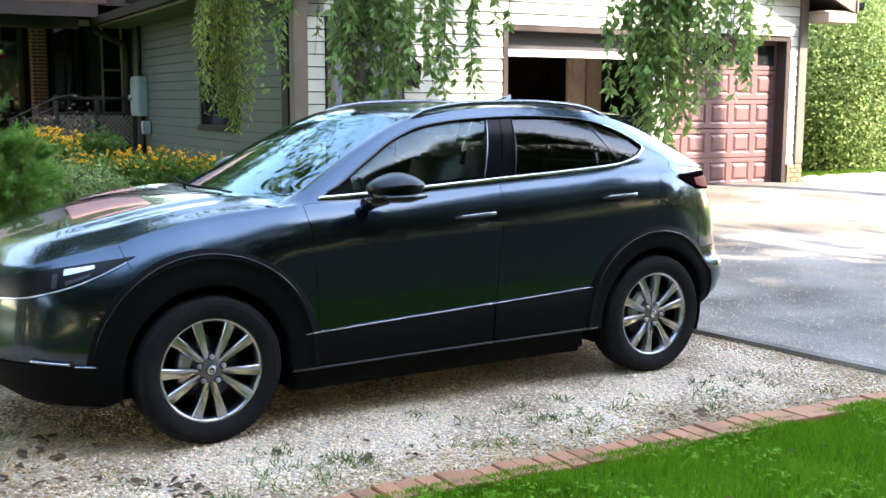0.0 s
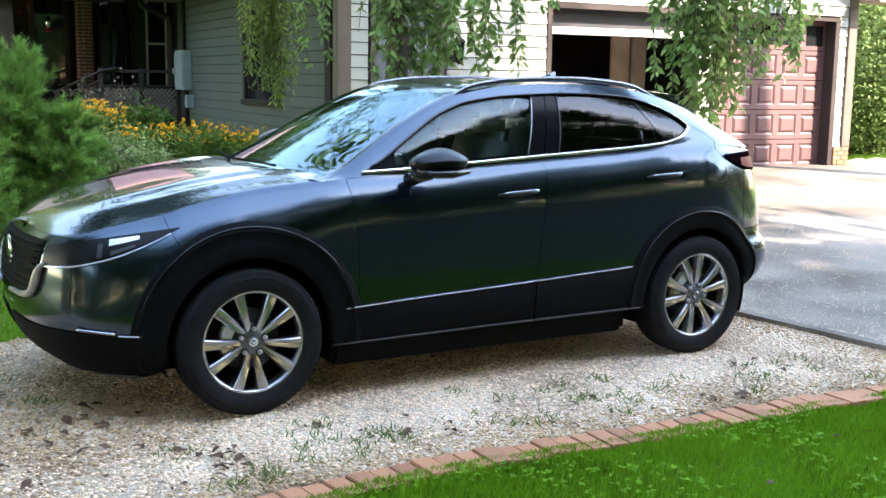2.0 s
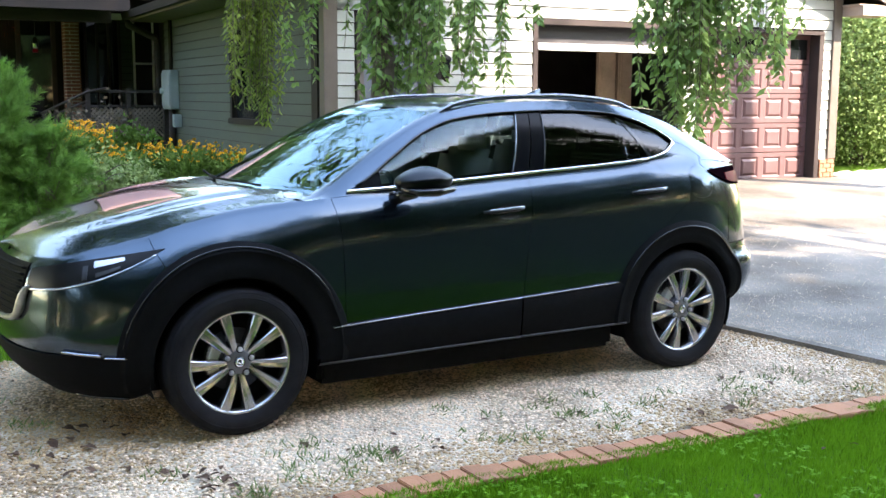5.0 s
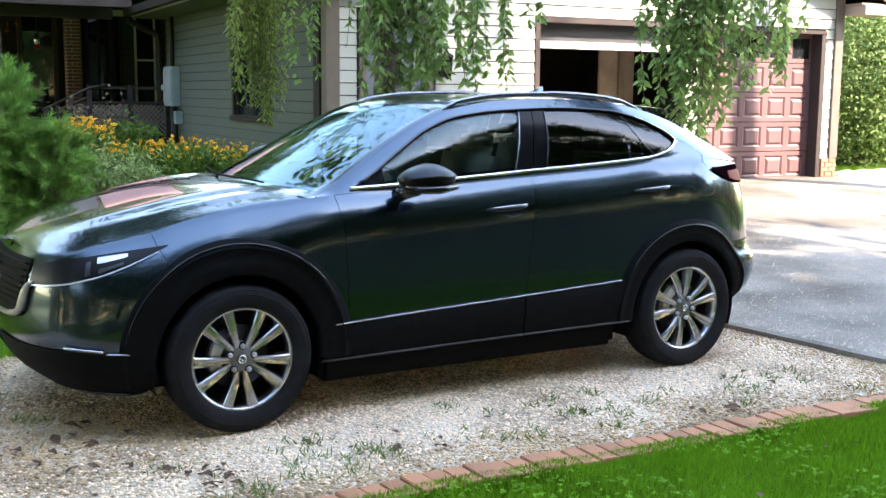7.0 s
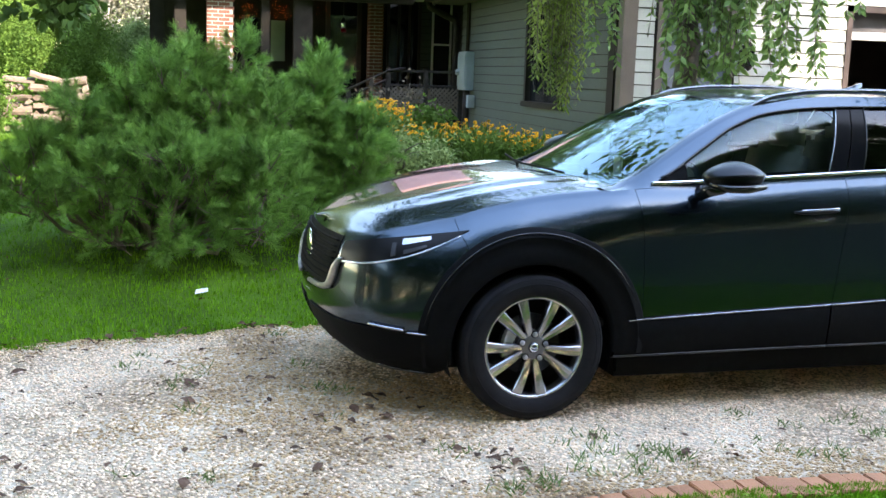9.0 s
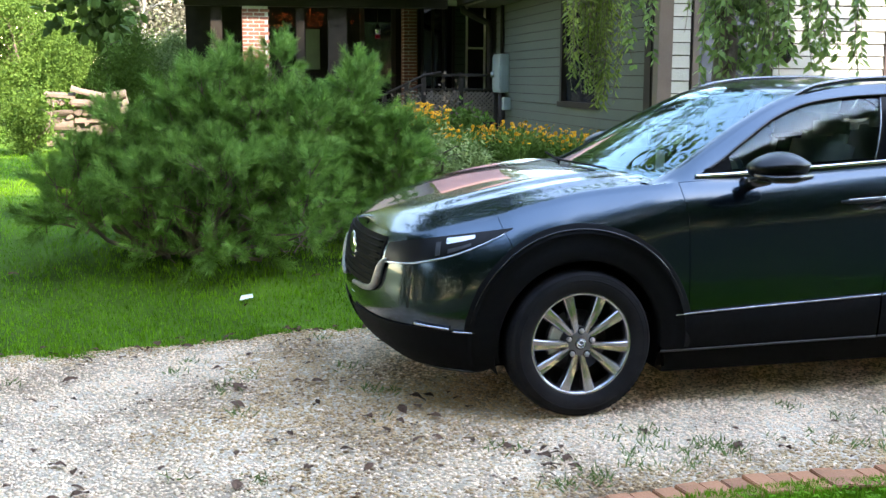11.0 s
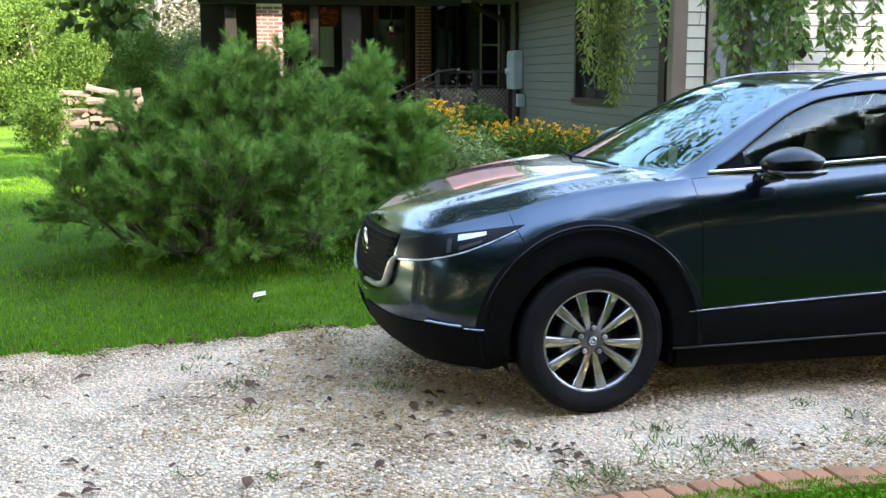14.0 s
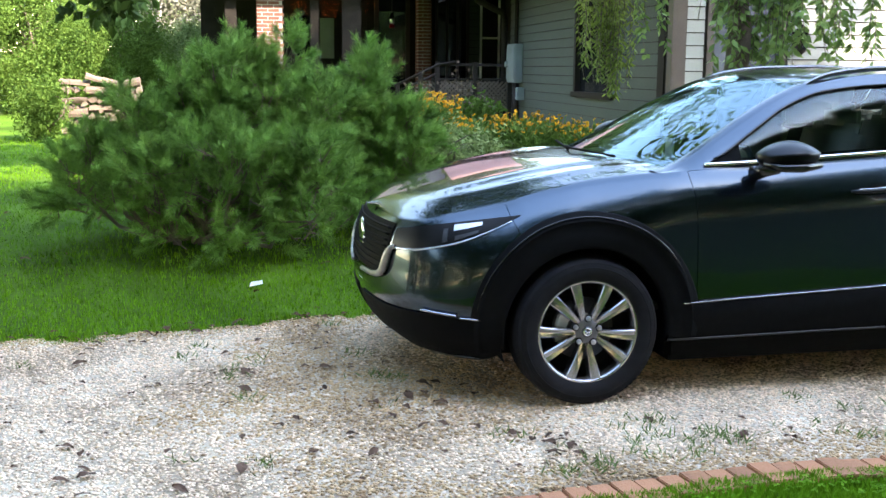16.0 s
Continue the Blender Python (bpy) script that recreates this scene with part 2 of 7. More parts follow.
def sheet(name, xs, ys, z_of, material):
    vs = [(x, y, z_of(x, y)) for y in ys for x in xs]
    nx = len(xs)
    fs = [(j * nx + i, j * nx + i + 1, (j + 1) * nx + i + 1, (j + 1) * nx + i) for j in range(len(ys) - 1) for i in range(nx - 1)]
    return new(name, mesh_of(name, vs, fs, material, True))


def spread(a, b, lo, hi, step, grow=1.35):
    """Coordinates close together between lo and hi, wider and wider out to a and b."""
    mid = list(np.arange(lo, hi + step / 2, step))
    out, s = [], step
    x = hi
    while x < b:
        s *= grow
        x = min(b, x + s)
        out.append(x)
    pre, s, x = [], step, lo
    while x > a:
        s *= grow
        x = max(a, x - s)
        pre.append(x)
    return [float(v) for v in pre[::-1] + mid + out]


def lawn_z(x, y):
    return ground_z(x, y) + 0.025 * noise.noise((x * 0.5, y * 0.5, 3.0)) * smooth01((abs(x) + abs(y) - 1) / 3)


ground = sheet("ground", spread(-1500, 1500, -12, 14, 0.3), spread(-1500, 1500, -7, 22, 0.3), lambda x, y: lawn_z(x, y) - 0.035, GRASS_SOIL)
tagged(ground, "mown green lawn running to the woods", "lawn", kind="structure")


# unseen dark sheet behind the onlooker, added to darken reflections in the doors
DARKFLOOR = mat("dark_floor_sheet", (0.010, 0.013, 0.006), 0.95, 0, 0.4, 2.0, col2=(0.026, 0.028, 0.013), bump=0.7, bscale=30.0)


def dark_floor_z(x, y):
    rim = min(-2.50 + 0.2 * noise.noise((x * 0.9, 0, 8.0)) - y, 12.5 - abs(x - 3.5) + 0.4 * noise.noise((y, 0, 4.0)))
    return lawn_z(x, y) - 0.012 + 0.010 * noise.noise((x * 2, y * 2, 1.0)) - 0.12 * (1 - smooth01((rim + 0.1) / 0.25))


dark_floor = sheet("dark_floor_sheet", [float(v) for v in np.arange(-9.5, 16.6, 0.2)], [float(v) for v in np.arange(-19, -2.1, 0.2)], dark_floor_z, DARKFLOOR)
tagged(dark_floor, "unseen dark ground sheet added to darken the car's reflections", "ground", kind="structure")

# the near edge of the gravel (bricks) and its far edge (grass)
near_edge = curve_fn([(-9, -2.6), (-4, -1.75), (-1.5, -1.2), (-0.3, -0.99), (0.66, -0.86), (1.6, -0.83), (2.5, -0.80), (3.9, -0.78)])
far_edge = curve_fn([(-9, 0.9), (-4.5, 1.32), (-3, 1.54), (-1.9, 1.74), (-0.95, 1.95), (0.5, 2.15), (2, 2.35), (4, 2.5)])
SLAB_X = curve_fn([(-9, 4.9), (-2, 4.0), (-0.33, 3.76), (0.83, 3.59), (3, 3.35), (7, 3.2)])   # slab edge: x by y


def gravel_z(x, y):
    edge = min(y - near_edge(x), far_edge(x) + 0.12 * noise.noise((x * 3, 0, 0)) + 0.09 * noise.noise((x * 9, 2.0, 0)) - y)
    return ground_z(x, y) + 0.012 * noise.noise((x * 1.3, y * 1.3, 0)) - 0.16 * (1 - smooth01((edge + 0.05) / 0.10)) - 0.01 * (1 - smooth01(edge / 0.3))


gravel = sheet("driveway", [float(v) for v in np.arange(-9, 4.05, 0.1)], [float(v) for v in np.arange(-2.8, 3.0, 0.06)], gravel_z, GRAVEL)
tagged(gravel, "pale crushed-stone parking strip beside the lawn", "gravel drive", kind="structure")


def build_slab():
    ys = [float(v) for v in np.arange(-1.9, 7.31, 0.3)]
    us = [0.0, 0.008, 0.03] + [float(v) for v in np.linspace(0.1, 1, 26)]
    vs, fs = [], []
    for y in ys:
        x0 = SLAB_X(y) + 0.012 * noise.noise((y * 4, 0, 0))
        for u in us:
            x = x0 + u * (13.4 - x0)
            vs.append((x, y, ground_z(x, y) + 0.045 - (0.012 if u == 0 else 0) + 0.006 * noise.noise((x, y, 5))))
    n = len(us)
    for j in range(len(ys) - 1):
        for i in range(n - 1):
            fs.append((j * n + i, j * n + i + 1, (j + 1) * n + i + 1, (j + 1) * n + i))
    base = len(vs)
    for y in ys:
        x0 = SLAB_X(y) + 0.012 * noise.noise((y * 4, 0, 0))
        vs.append((x0 + 0.004, y, ground_z(x0, y) - 0.1))
    for j in range(len(ys) - 1):
        fs.append((j * n, (j + 1) * n, base + j + 1, base + j))
    ob = new("pavement", mesh_of("pavement", vs, fs, CONCRETE, False))
    return tagged(ob, "weathered grey concrete drive up to the garage", "driveway", kind="structure")


build_slab()


# ---- the house: garage wing ----
GY, CX = 6.93, 3.14
EXPOSE = 0.14


def siding_board_mesh(length, material):
    """A lap board along x: thin at the top, its lower edge stands proud."""
    h, t0, t1 = EXPOSE - 0.011, 0.010, 0.024
    vs = [(0, 0, 0), (length, 0, 0), (length, -t1, 0), (0, -t1, 0), (0, 0, h), (length, 0, h), (length, -t0, h), (0, -t0, h)]
    return mesh_of("siding_board", vs, [(0, 3, 2, 1), (4, 5, 6, 7), (0, 1, 5, 4), (3, 7, 6, 2), (0, 4, 7, 3), (1, 2, 6, 5)], material)


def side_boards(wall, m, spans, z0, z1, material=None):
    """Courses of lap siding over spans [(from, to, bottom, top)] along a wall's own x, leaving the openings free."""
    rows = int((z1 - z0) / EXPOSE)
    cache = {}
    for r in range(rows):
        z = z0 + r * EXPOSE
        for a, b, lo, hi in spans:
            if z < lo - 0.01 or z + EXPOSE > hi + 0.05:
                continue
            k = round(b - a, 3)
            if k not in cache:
                cache[k] = siding_board_mesh(k, material or SHADESIDING)
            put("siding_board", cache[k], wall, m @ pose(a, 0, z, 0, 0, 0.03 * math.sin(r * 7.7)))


def build_garage_front():
    wall = thing("wall_front", "lap-sided garage front in sun-paled siding with two door openings", "wall", kind="structure")
    bm = bmesh.new()
    t = 0.16
    top = 3.0
    for a, b, lo, hi in ((CX + 0.01, 3.42, 0.2, top), (3.42, 4.32, 2.42, top), (4.32, 5.78, 0.2, top), (5.78, 8.0, 2.47, top), (8.0, 8.33, 0.2, top), (8.33, 10.45, 2.44, top), (10.45, 10.8, 0.2, top)):
        box(bm, a, GY, lo, b, GY + t, hi)
    vs = [bm.verts.new(p) for p in ((CX, GY, top), (10.8, GY, top), (6.97, GY, top + 1.62), (CX, GY + t, top), (10.8, GY + t, top), (6.97, GY + t, top + 1.62))]
    bm.faces.new(vs[:3])
    bm.faces.new(vs[5:2:-1])
    part("wall_core", bm, DARKTRIM, wall)
    side_boards(wall, pose(0, GY, 0), [(3.16, 3.37, 0, 3.1), (4.37, 5.72, 0, 2.47), (8.06, 8.27, 0, 2.42), (10.53, 10.68, 0.69, 2.47), (3.16, 10.68, 2.5, 3.1)], 0.34 + 0.07, 4.2, LITSIDING)
    for k in range(9):   # gable courses
        z = 3.07 + 0.14 * k
        half = 3.75 - (z - 3.0) / 0.42
        if half > 0.3:
            put("siding_board", siding_board_mesh(2 * half, LITSIDING), wall, pose(6.97 - half, GY, z))
    # trim round the openings, corner posts
    for n, b in (("trim", (5.72, GY - 0.03, 0.37, 5.79, GY + 0.10, 2.50)), ("trim", (5.72, GY - 0.03, 2.43, 8.06, GY + 0.02, 2.50)), ("trim", (8.0, GY - 0.03, 0.37, 8.06, GY + 0.1, 2.43)),
                 ("trim", (8.27, GY - 0.03, 0.37, 8.33, GY + 0.1, 2.44)), ("trim", (8.27, GY - 0.032, 2.43, 10.53, GY + 0.02, 2.48)),):
        box_ob(n, b, JAMB, wall)
    box_ob("door_jamb", (10.444, GY - 0.028, 0.37, 10.53, GY + 0.30, 2.43), JAMB, wall)
    box_ob("door_jamb", (8.33, GY + 0.1, 0.37, 8.36, GY + 0.30, 2.43), JAMB, wall)
    box_ob("corner_post", (10.68, GY - 0.05, 0.69, 10.83, GY + 0.10, 3.05), TRIM, wall)
    box_ob("corner_post", (2.99, GY - 0.05, 0.3, 3.155, GY + 0.10, 3.1), TRIM, wall)
    return wall


build_garage_front()


def build_sectional_door():
    """Five rows of four raised panels, glazed at the top."""
    door = thing("garage_door", "closed maroon raised-panel sectional garage door", "garage door")
    x0, x1, z0, z1, y = 8.36, 10.45, 0.375, 2.44, GY + 0.16
    rows, cols = 5, 5
    hs, ws = (z1 - z0) / rows, (x1 - x0) / cols
    pb = bmesh.new()
    w, h = ws - 0.09, hs - 0.13
    o = [pb.verts.new(p) for p in ((0, 0, 0), (w, 0, 0), (w, 0, h), (0, 0, h))]
    a = [pb.verts.new(p) for p in ((0.025, 0.018, 0.025), (w - 0.025, 0.018, 0.025), (w - 0.025, 0.018, h - 0.025), (0.025, 0.018, h - 0.025))]
    c = [pb.verts.new(p) for p in ((0.06, -0.004, 0.06), (w - 0.06, -0.004, 0.06), (w - 0.06, -0.004, h - 0.06), (0.06, -0.004, h - 0.06))]
    for r0, r1 in ((o, a), (a, c)):
        for k in range(4):
            pb.faces.new((r0[k], r0[(k + 1) % 4], r1[(k + 1) % 4], r1[k]))
    pb.faces.new(c)
    panel_me = bpy.data.meshes.new("raised_panel")
    pb.to_mesh(panel_me)
    pb.free()
    panel_me.materials.append(DOORRED)
    for r in range(rows):
        zb = z0 + r * hs
        bm = bmesh.new()
        # stiles and rails of the section, leaving the panels open
        xs = [x0 + k * ws for k in range(cols)]
        box(bm, x0, y, zb + 0.004, x1, y + 0.04, zb + 0.066, 0.003)
        box(bm, x0, y, zb + hs - 0.066, x1, y + 0.04, zb + hs - 0.004, 0.003)
        for k in range(cols + 1):
            xa = x0 if k == 0 else x0 + k * ws - 0.045
            xb = x1 if k == cols else x0 + k * ws + 0.045
            box(bm, xa, y + 0.001, zb + 0.066, xb, y + 0.039, zb + hs - 0.066)
        sec = part("door_section", bm, DOORRED, door)
        for k in range(cols):
            px, pz = x0 + k * ws + 0.045, zb + 0.066
            if r == rows - 1:
                box_ob("pane", (px, y + 0.015, pz, px + w, y + 0.025, pz + h), PANE, sec, 0)
            else:
                put("raised_panel", panel_me, sec, pose(px, y + 0.001, pz))
    return door


build_sectional_door()


PALEBOARD = mat("pale_board", (0.50, 0.40, 0.31), 0.8, 0, 0.2, 4.0, bump=0.2, bscale=50.0)


def build_open_bay():
    """The other bay stands open: the door's lowest section hangs under the header, the room behind is dark."""
    door = thing("garage_door", "raised garage door with its pale bottom edge showing", "garage door")
    box_ob("door_section", (5.80, GY + 0.14, 2.20, 7.99, GY + 0.18, 2.47), HEADER, door)
    box_ob("bottom_rail", (5.80, GY + 0.10, 2.125, 7.99, GY + 0.185, 2.215), WHITEPAINT, door, 0.008, "white bottom rail")
    room = thing("garage_room", "dim garage interior with bare board walls", "garage", kind="structure")
    for b in ((3.3, 13.4, 0.3, 10.7, 13.5, 3.0), (3.2, 7.1, 0.3, 3.3, 13.5, 3.0), (10.7, 7.1, 0.3, 10.78, 13.5, 3.0)):
        box_ob("wall_lining", b, INSIDE, room, 0)
    box_ob("ceiling_lining", (3.3, 7.1, 2.95, 10.7, 13.5, 3.0), INSIDE, room, 0)
    box_ob("garage_floor", (3.3, 7.0, 0.28, 10.7, 13.5, 0.40), CONCRETE, room, 0)
    for k, (x, w, y) in enumerate(((7.60, 0.29, 8.2), (7.97, 0.24, 8.25))):
        bm = bmesh.new()
        box(bm, x, y, 0.40, x + w, y + 0.10, 2.45, 0.02)
        box(bm, x + 0.04, y - 0.015, 0.5, x + w - 0.04, y, 2.35, 0.006)
        tagged(part("storage_board", bm, PALEBOARD), "tall weathered board leaning inside the open garage", "board", "boards in the garage")


build_open_bay()


def build_entry_door():
    door = thing("door_1", "grey side door in a dark frame", "door", kind="structure")
    box_ob("door_leaf", (3.48, GY + 0.03, 0.40, 4.27, GY + 0.075, 2.36), mat("grey_door", (0.12, 0.13, 0.15), 0.5), door)
    for b in ((3.40, GY - 0.03, 0.38, 3.48, GY + 0.12, 2.44), (4.27, GY - 0.03, 0.38, 4.34, GY + 0.12, 2.44), (3.48, GY - 0.029, 2.36, 4.27, GY + 0.12, 2.44)):
        box_ob("door_frame", b, TRIM, door)
    bm = bmesh.new()
    box(bm, 3.55, GY + 0.0, 1.30, 3.61, GY + 0.03, 1.52, 0.01)
    tube(bm, [(3.58, GY + 0.02, 1.36), (3.58, GY - 0.04, 1.36), (3.68, GY - 0.05, 1.36)], 0.010)
    part("door_handle", bm, CHROME, door, "steel lever handle")


build_entry_door()


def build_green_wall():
    wall = thing("wall_side", "lap-sided garage wing wall in shade-darkened sage", "wall", kind="structure")
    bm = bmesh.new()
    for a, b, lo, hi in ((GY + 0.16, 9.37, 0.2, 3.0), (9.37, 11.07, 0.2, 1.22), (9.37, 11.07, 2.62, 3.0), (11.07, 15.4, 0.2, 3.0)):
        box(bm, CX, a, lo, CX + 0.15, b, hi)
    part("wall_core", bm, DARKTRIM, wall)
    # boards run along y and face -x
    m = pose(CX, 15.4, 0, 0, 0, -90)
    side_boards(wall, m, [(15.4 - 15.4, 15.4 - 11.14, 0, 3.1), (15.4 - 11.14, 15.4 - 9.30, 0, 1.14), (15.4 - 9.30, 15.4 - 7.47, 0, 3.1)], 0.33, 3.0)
    box_ob("trim", (CX - 0.05, 7.08, 0.3, CX + 0.0, 7.20, 3.05), DARKTRIM, wall)
    box_ob("downspout", (CX - 0.10, 7.22, 0.3, CX - 0.02, 7.46, 3.05), DARKTRIM, wall, 0.02)
    win = thing("window_1", "dark-framed window with a reddish blind", "window", kind="structure")
    for b in ((CX - 0.03, 9.30, 1.14, CX + 0.10, 9.40, 2.70), (CX - 0.03, 11.04, 1.14, CX + 0.10, 11.14, 2.70), (CX - 0.031, 9.40, 2.60, CX + 0.10, 11.04, 2.70), (CX - 0.06, 9.28, 1.14, CX + 0.10, 11.16, 1.22)):
        box_ob("window_frame", b, DARKTRIM, win)
    box_ob("pane", (CX + 0.05, 9.40, 1.22, CX + 0.06, 11.04, 2.60), PANE, win, 0)
    box_ob("glazing_bar", (CX + 0.02, 9.40, 1.9, CX + 0.049, 11.04, 1.95), DARKTRIM, win)
    box_ob("blind", (CX + 0.02, 9.42, 2.30, CX + 0.045, 9.92, 2.60), mat("reddish_blind", (0.42, 0.22, 0.17), 0.8), win, 0.003, "faded reddish blind")
    # electric meter cabinet with its conduit
    meter = thing("meter_box", "grey steel electric meter cabinet on the siding", "meter box")
    bm = bmesh.new()
    box(bm, CX - 0.17, 14.35, 1.30, CX - 0.017, 15.0, 1.98, 0.015)
    part("cabinet", bm, GREYMETAL, meter)
    bm = bmesh.new()
    box(bm, CX - 0.185, 14.38, 1.36, CX - 0.17, 14.97, 1.93, 0.006)
    part("cabinet_door", bm, GREYMETAL, meter)
    bm = bmesh.new()
    lathe(bm, [(0.0, 0.06), (0.05, 0.05), (0.06, 0.0)], (0, 0, 0), -1, 16)
    bmesh.ops.transform(bm, matrix=pose(CX - 0.185, 14.85, 1.62, 0, 0, -90), verts=bm.verts)
    part("meter", bm, GREYMETAL, meter)
    for pts in ([(CX - 0.06, 14.75, 1.98), (CX - 0.06, 14.75, 3.0)], [(CX - 0.09, 14.6, 1.30), (CX - 0.09, 14.6, 0.4)]):
        bm = bmesh.new()
        tube(bm, pts, 0.035 if pts[0][2] > 1.5 else 0.06, 10)
        part("conduit", bm, DARKTRIM, meter, "", True)
    bm = bmesh.new()
    box(bm, CX - 0.16, 14.15, 1.0, CX - 0.03, 14.3, 1.22, 0.01)
    tagged(part("cable_box", bm, GREYMETAL), "small grey cable box beside the meter conduit", "box")
    return wall


build_green_wall()


def build_garage_roof():
    roof = thing("roof_garage", "low gabled shingle roof with brown fascia", "roof", kind="structure")
    for s in (-1, 1):
        bm = bmesh.new()
        ex = 6.97 + s * 4.42
        vs = [bm.verts.new(p) for p in ((6.97, 6.55, 4.85), (ex, 6.55, 3.0), (ex, 15.6, 3.0), (6.97, 15.6, 4.85), (6.97, 6.55, 4.73), (ex, 6.55, 2.88), (ex, 15.6, 2.88), (6.97, 15.6, 4.73))]
        for f in ((0, 1, 2, 3), (4, 7, 6, 5), (0, 4, 5, 1), (1, 5, 6, 2), (2, 6, 7, 3)):
            bm.faces.new([vs[i] for i in f])
        bmesh.ops.recalc_face_normals(bm, faces=bm.faces)
        part("roof_slope", bm, ROOF, roof)
        box_ob("fascia", (ex - 0.02, 6.5, 2.84, ex + 0.02, 15.6, 3.02), TRIM, roof)
        box_ob("soffit", (min(ex, 6.97 + s * 3.84), 6.56, 2.84, max(ex, 6.97 + s * 3.84), 15.6, 2.862), SOFFIT if s > 0 else TRIM, roof)
        # sloping rake board on the gable
        bm = bmesh.new()
        vs = [bm.verts.new(p) for p in ((6.97, 6.52, 4.88), (ex, 6.52, 3.03), (ex, 6.52, 2.83), (6.97, 6.52, 4.66), (6.97, 6.56, 4.88), (ex, 6.56, 3.03), (ex, 6.56, 2.83), (6.97, 6.56, 4.66))]
        for f in ((0, 1, 2, 3), (7, 6, 5, 4), (0, 4, 5, 1), (1, 5, 6, 2), (2, 6, 7, 3)):
            bm.faces.new([vs[i] for i in f])
        part("rake_board", bm, TRIM, roof)
        box_ob("eave_return", (ex - 0.55 if s > 0 else ex, 6.52, 2.70, ex if s > 0 else ex + 0.55, 6.92, 2.838), SOFFIT, roof)
        bm = bmesh.new()
        gx = ex + s * 0.07
        pts = [(-0.06, 0.12), (-0.06, 0.0), (0.04, 0.0), (0.065, 0.12)]
        va = [bm.verts.new((gx + s * a, 6.5, 2.88 + b)) for a, b in pts]
        vb = [bm.verts.new((gx + s * a, 15.65, 2.88 + b)) for a, b in pts]
        for k in range(3):
            bm.faces.new((va[k], va[k + 1], vb[k + 1], vb[k]))
        part("gutter", bm, DARKTRIM, roof, "dark brown gutter")
    # elbowed downspout at the far end of the eave
    bm = bmesh.new()
    tube(bm, [(2.5, 15.45, 2.86), (2.5, 15.45, 2.78), (2.75, 15.46, 2.66), (2.98, 15.46, 2.56), (3.02, 15.46, 2.45), (3.02, 15.46, 0.5)], 0.06, 8)
    part("downspout", bm, DARKTRIM, roof, "brown elbowed downspout", True)


build_garage_roof()


# ---- the car ----
# Own axes: x back from the front axle, w out from the middle plane, z up. The near side is y = HALF - w.
HALF, WHEEL_R, BASE = 0.87, 0.345, 2.655
PLAN = [(-0.925, 0.0), (-0.92, 0.15), (-0.905, 0.30), (-0.875, 0.46), (-0.82, 0.60), (-0.735, 0.71), (-0.62, 0.785), (-0.48, 0.838), (-0.30, 0.875), (0.0, 0.895), (0.5, 0.888), (1.2, 0.884), (2.0, 0.888),
        (2.5, 0.897), (2.75, 0.896), (2.95, 0.884), (3.10, 0.862), (3.23, 0.815), (3.335, 0.725), (3.41, 0.57), (3.455, 0.30), (3.465, 0.0)]
_a = [0.0]
for (p, q) in zip(PLAN, PLAN[1:]):
    _a.append(_a[-1] + math.dist(p, q))
_o = _a[9]
plan_x, plan_w = curve_fn([(a - _o, p[0]) for a, p in zip(_a, PLAN)]), curve_fn([(a - _o, p[1]) for a, p in zip(_a, PLAN)])
S_FRONT, S_REAR = -_o, _a[-1] - _o

side_inset = curve_fn([(0.18, 0.10), (0.26, 0.05), (0.31, 0.022), (0.42, 0.011), (0.50, 0.007), (0.62, 0.005), (0.74, 0.003), (0.85, 0.001), (0.95, 0.0), (1.4, 0.0)])
shoulder = curve_fn([(-0.1, 0.20), (0.0, 0.098), (0.03, 0.071), (0.06, 0.048), (0.10, 0.025), (0.15, 0.009), (0.20, 0.002), (0.25, 0.0), (1.5, 0.0)])   # turn-in below the top edge
front_inset = curve_fn([(0.16, 0.24), (0.21, 0.17), (0.30, 0.065), (0.42, 0.010), (0.48, 0.0), (0.54, 0.005), (0.62, 0.015), (0.72, 0.020), (0.80, 0.022), (0.86, 0.032), (0.92, 0.06)])
rear_inset = curve_fn([(0.24, 0.24), (0.32, 0.15), (0.43, 0.03), (0.55, 0.0), (0.60, 0.006), (0.66, 0.045), (0.80, 0.060), (0.95, 0.085), (1.05, 0.115), (1.15, 0.15), (1.22, 0.19)])
top_z = curve_fn([(-1.6, 0.835), (-1.2, 0.830), (-1.0, 0.828), (-0.8, 0.846), (-0.62, 0.872), (-0.45, 0.905), (-0.2, 0.972), (0.07, 1.025), (0.30, 1.052), (0.50, 1.068), (0.80, 1.086), (1.11, 1.106), (1.60, 1.138), (2.18, 1.172), (2.45, 1.195), (2.70, 1.200), (3.0, 1.185), (3.3, 1.165), (4.4, 1.15)])
bot_z = curve_fn([(-1.75, 0.21), (-0.9, 0.20), (-0.5, 0.20), (-0.3, 0.28), (0.4, 0.275), (1.2, 0.285), (2.2, 0.295), (2.9, 0.30), (3.2, 0.29), (4.4, 0.30)])


def inset(s, z):
    f, r = smooth01((-0.35 - s) / 0.5), smooth01((s - 2.75) / 0.55)
    d = top_z(s) - z
    wide = 1.0 + 0.5 * smooth01((0.5 - s) / 0.5)
    return (side_inset(z) + shoulder(d / wide) * wide) * (1 - f - r) + (front_inset(z) + 0.6 * shoulder(d)) * f + rear_inset(z) * r


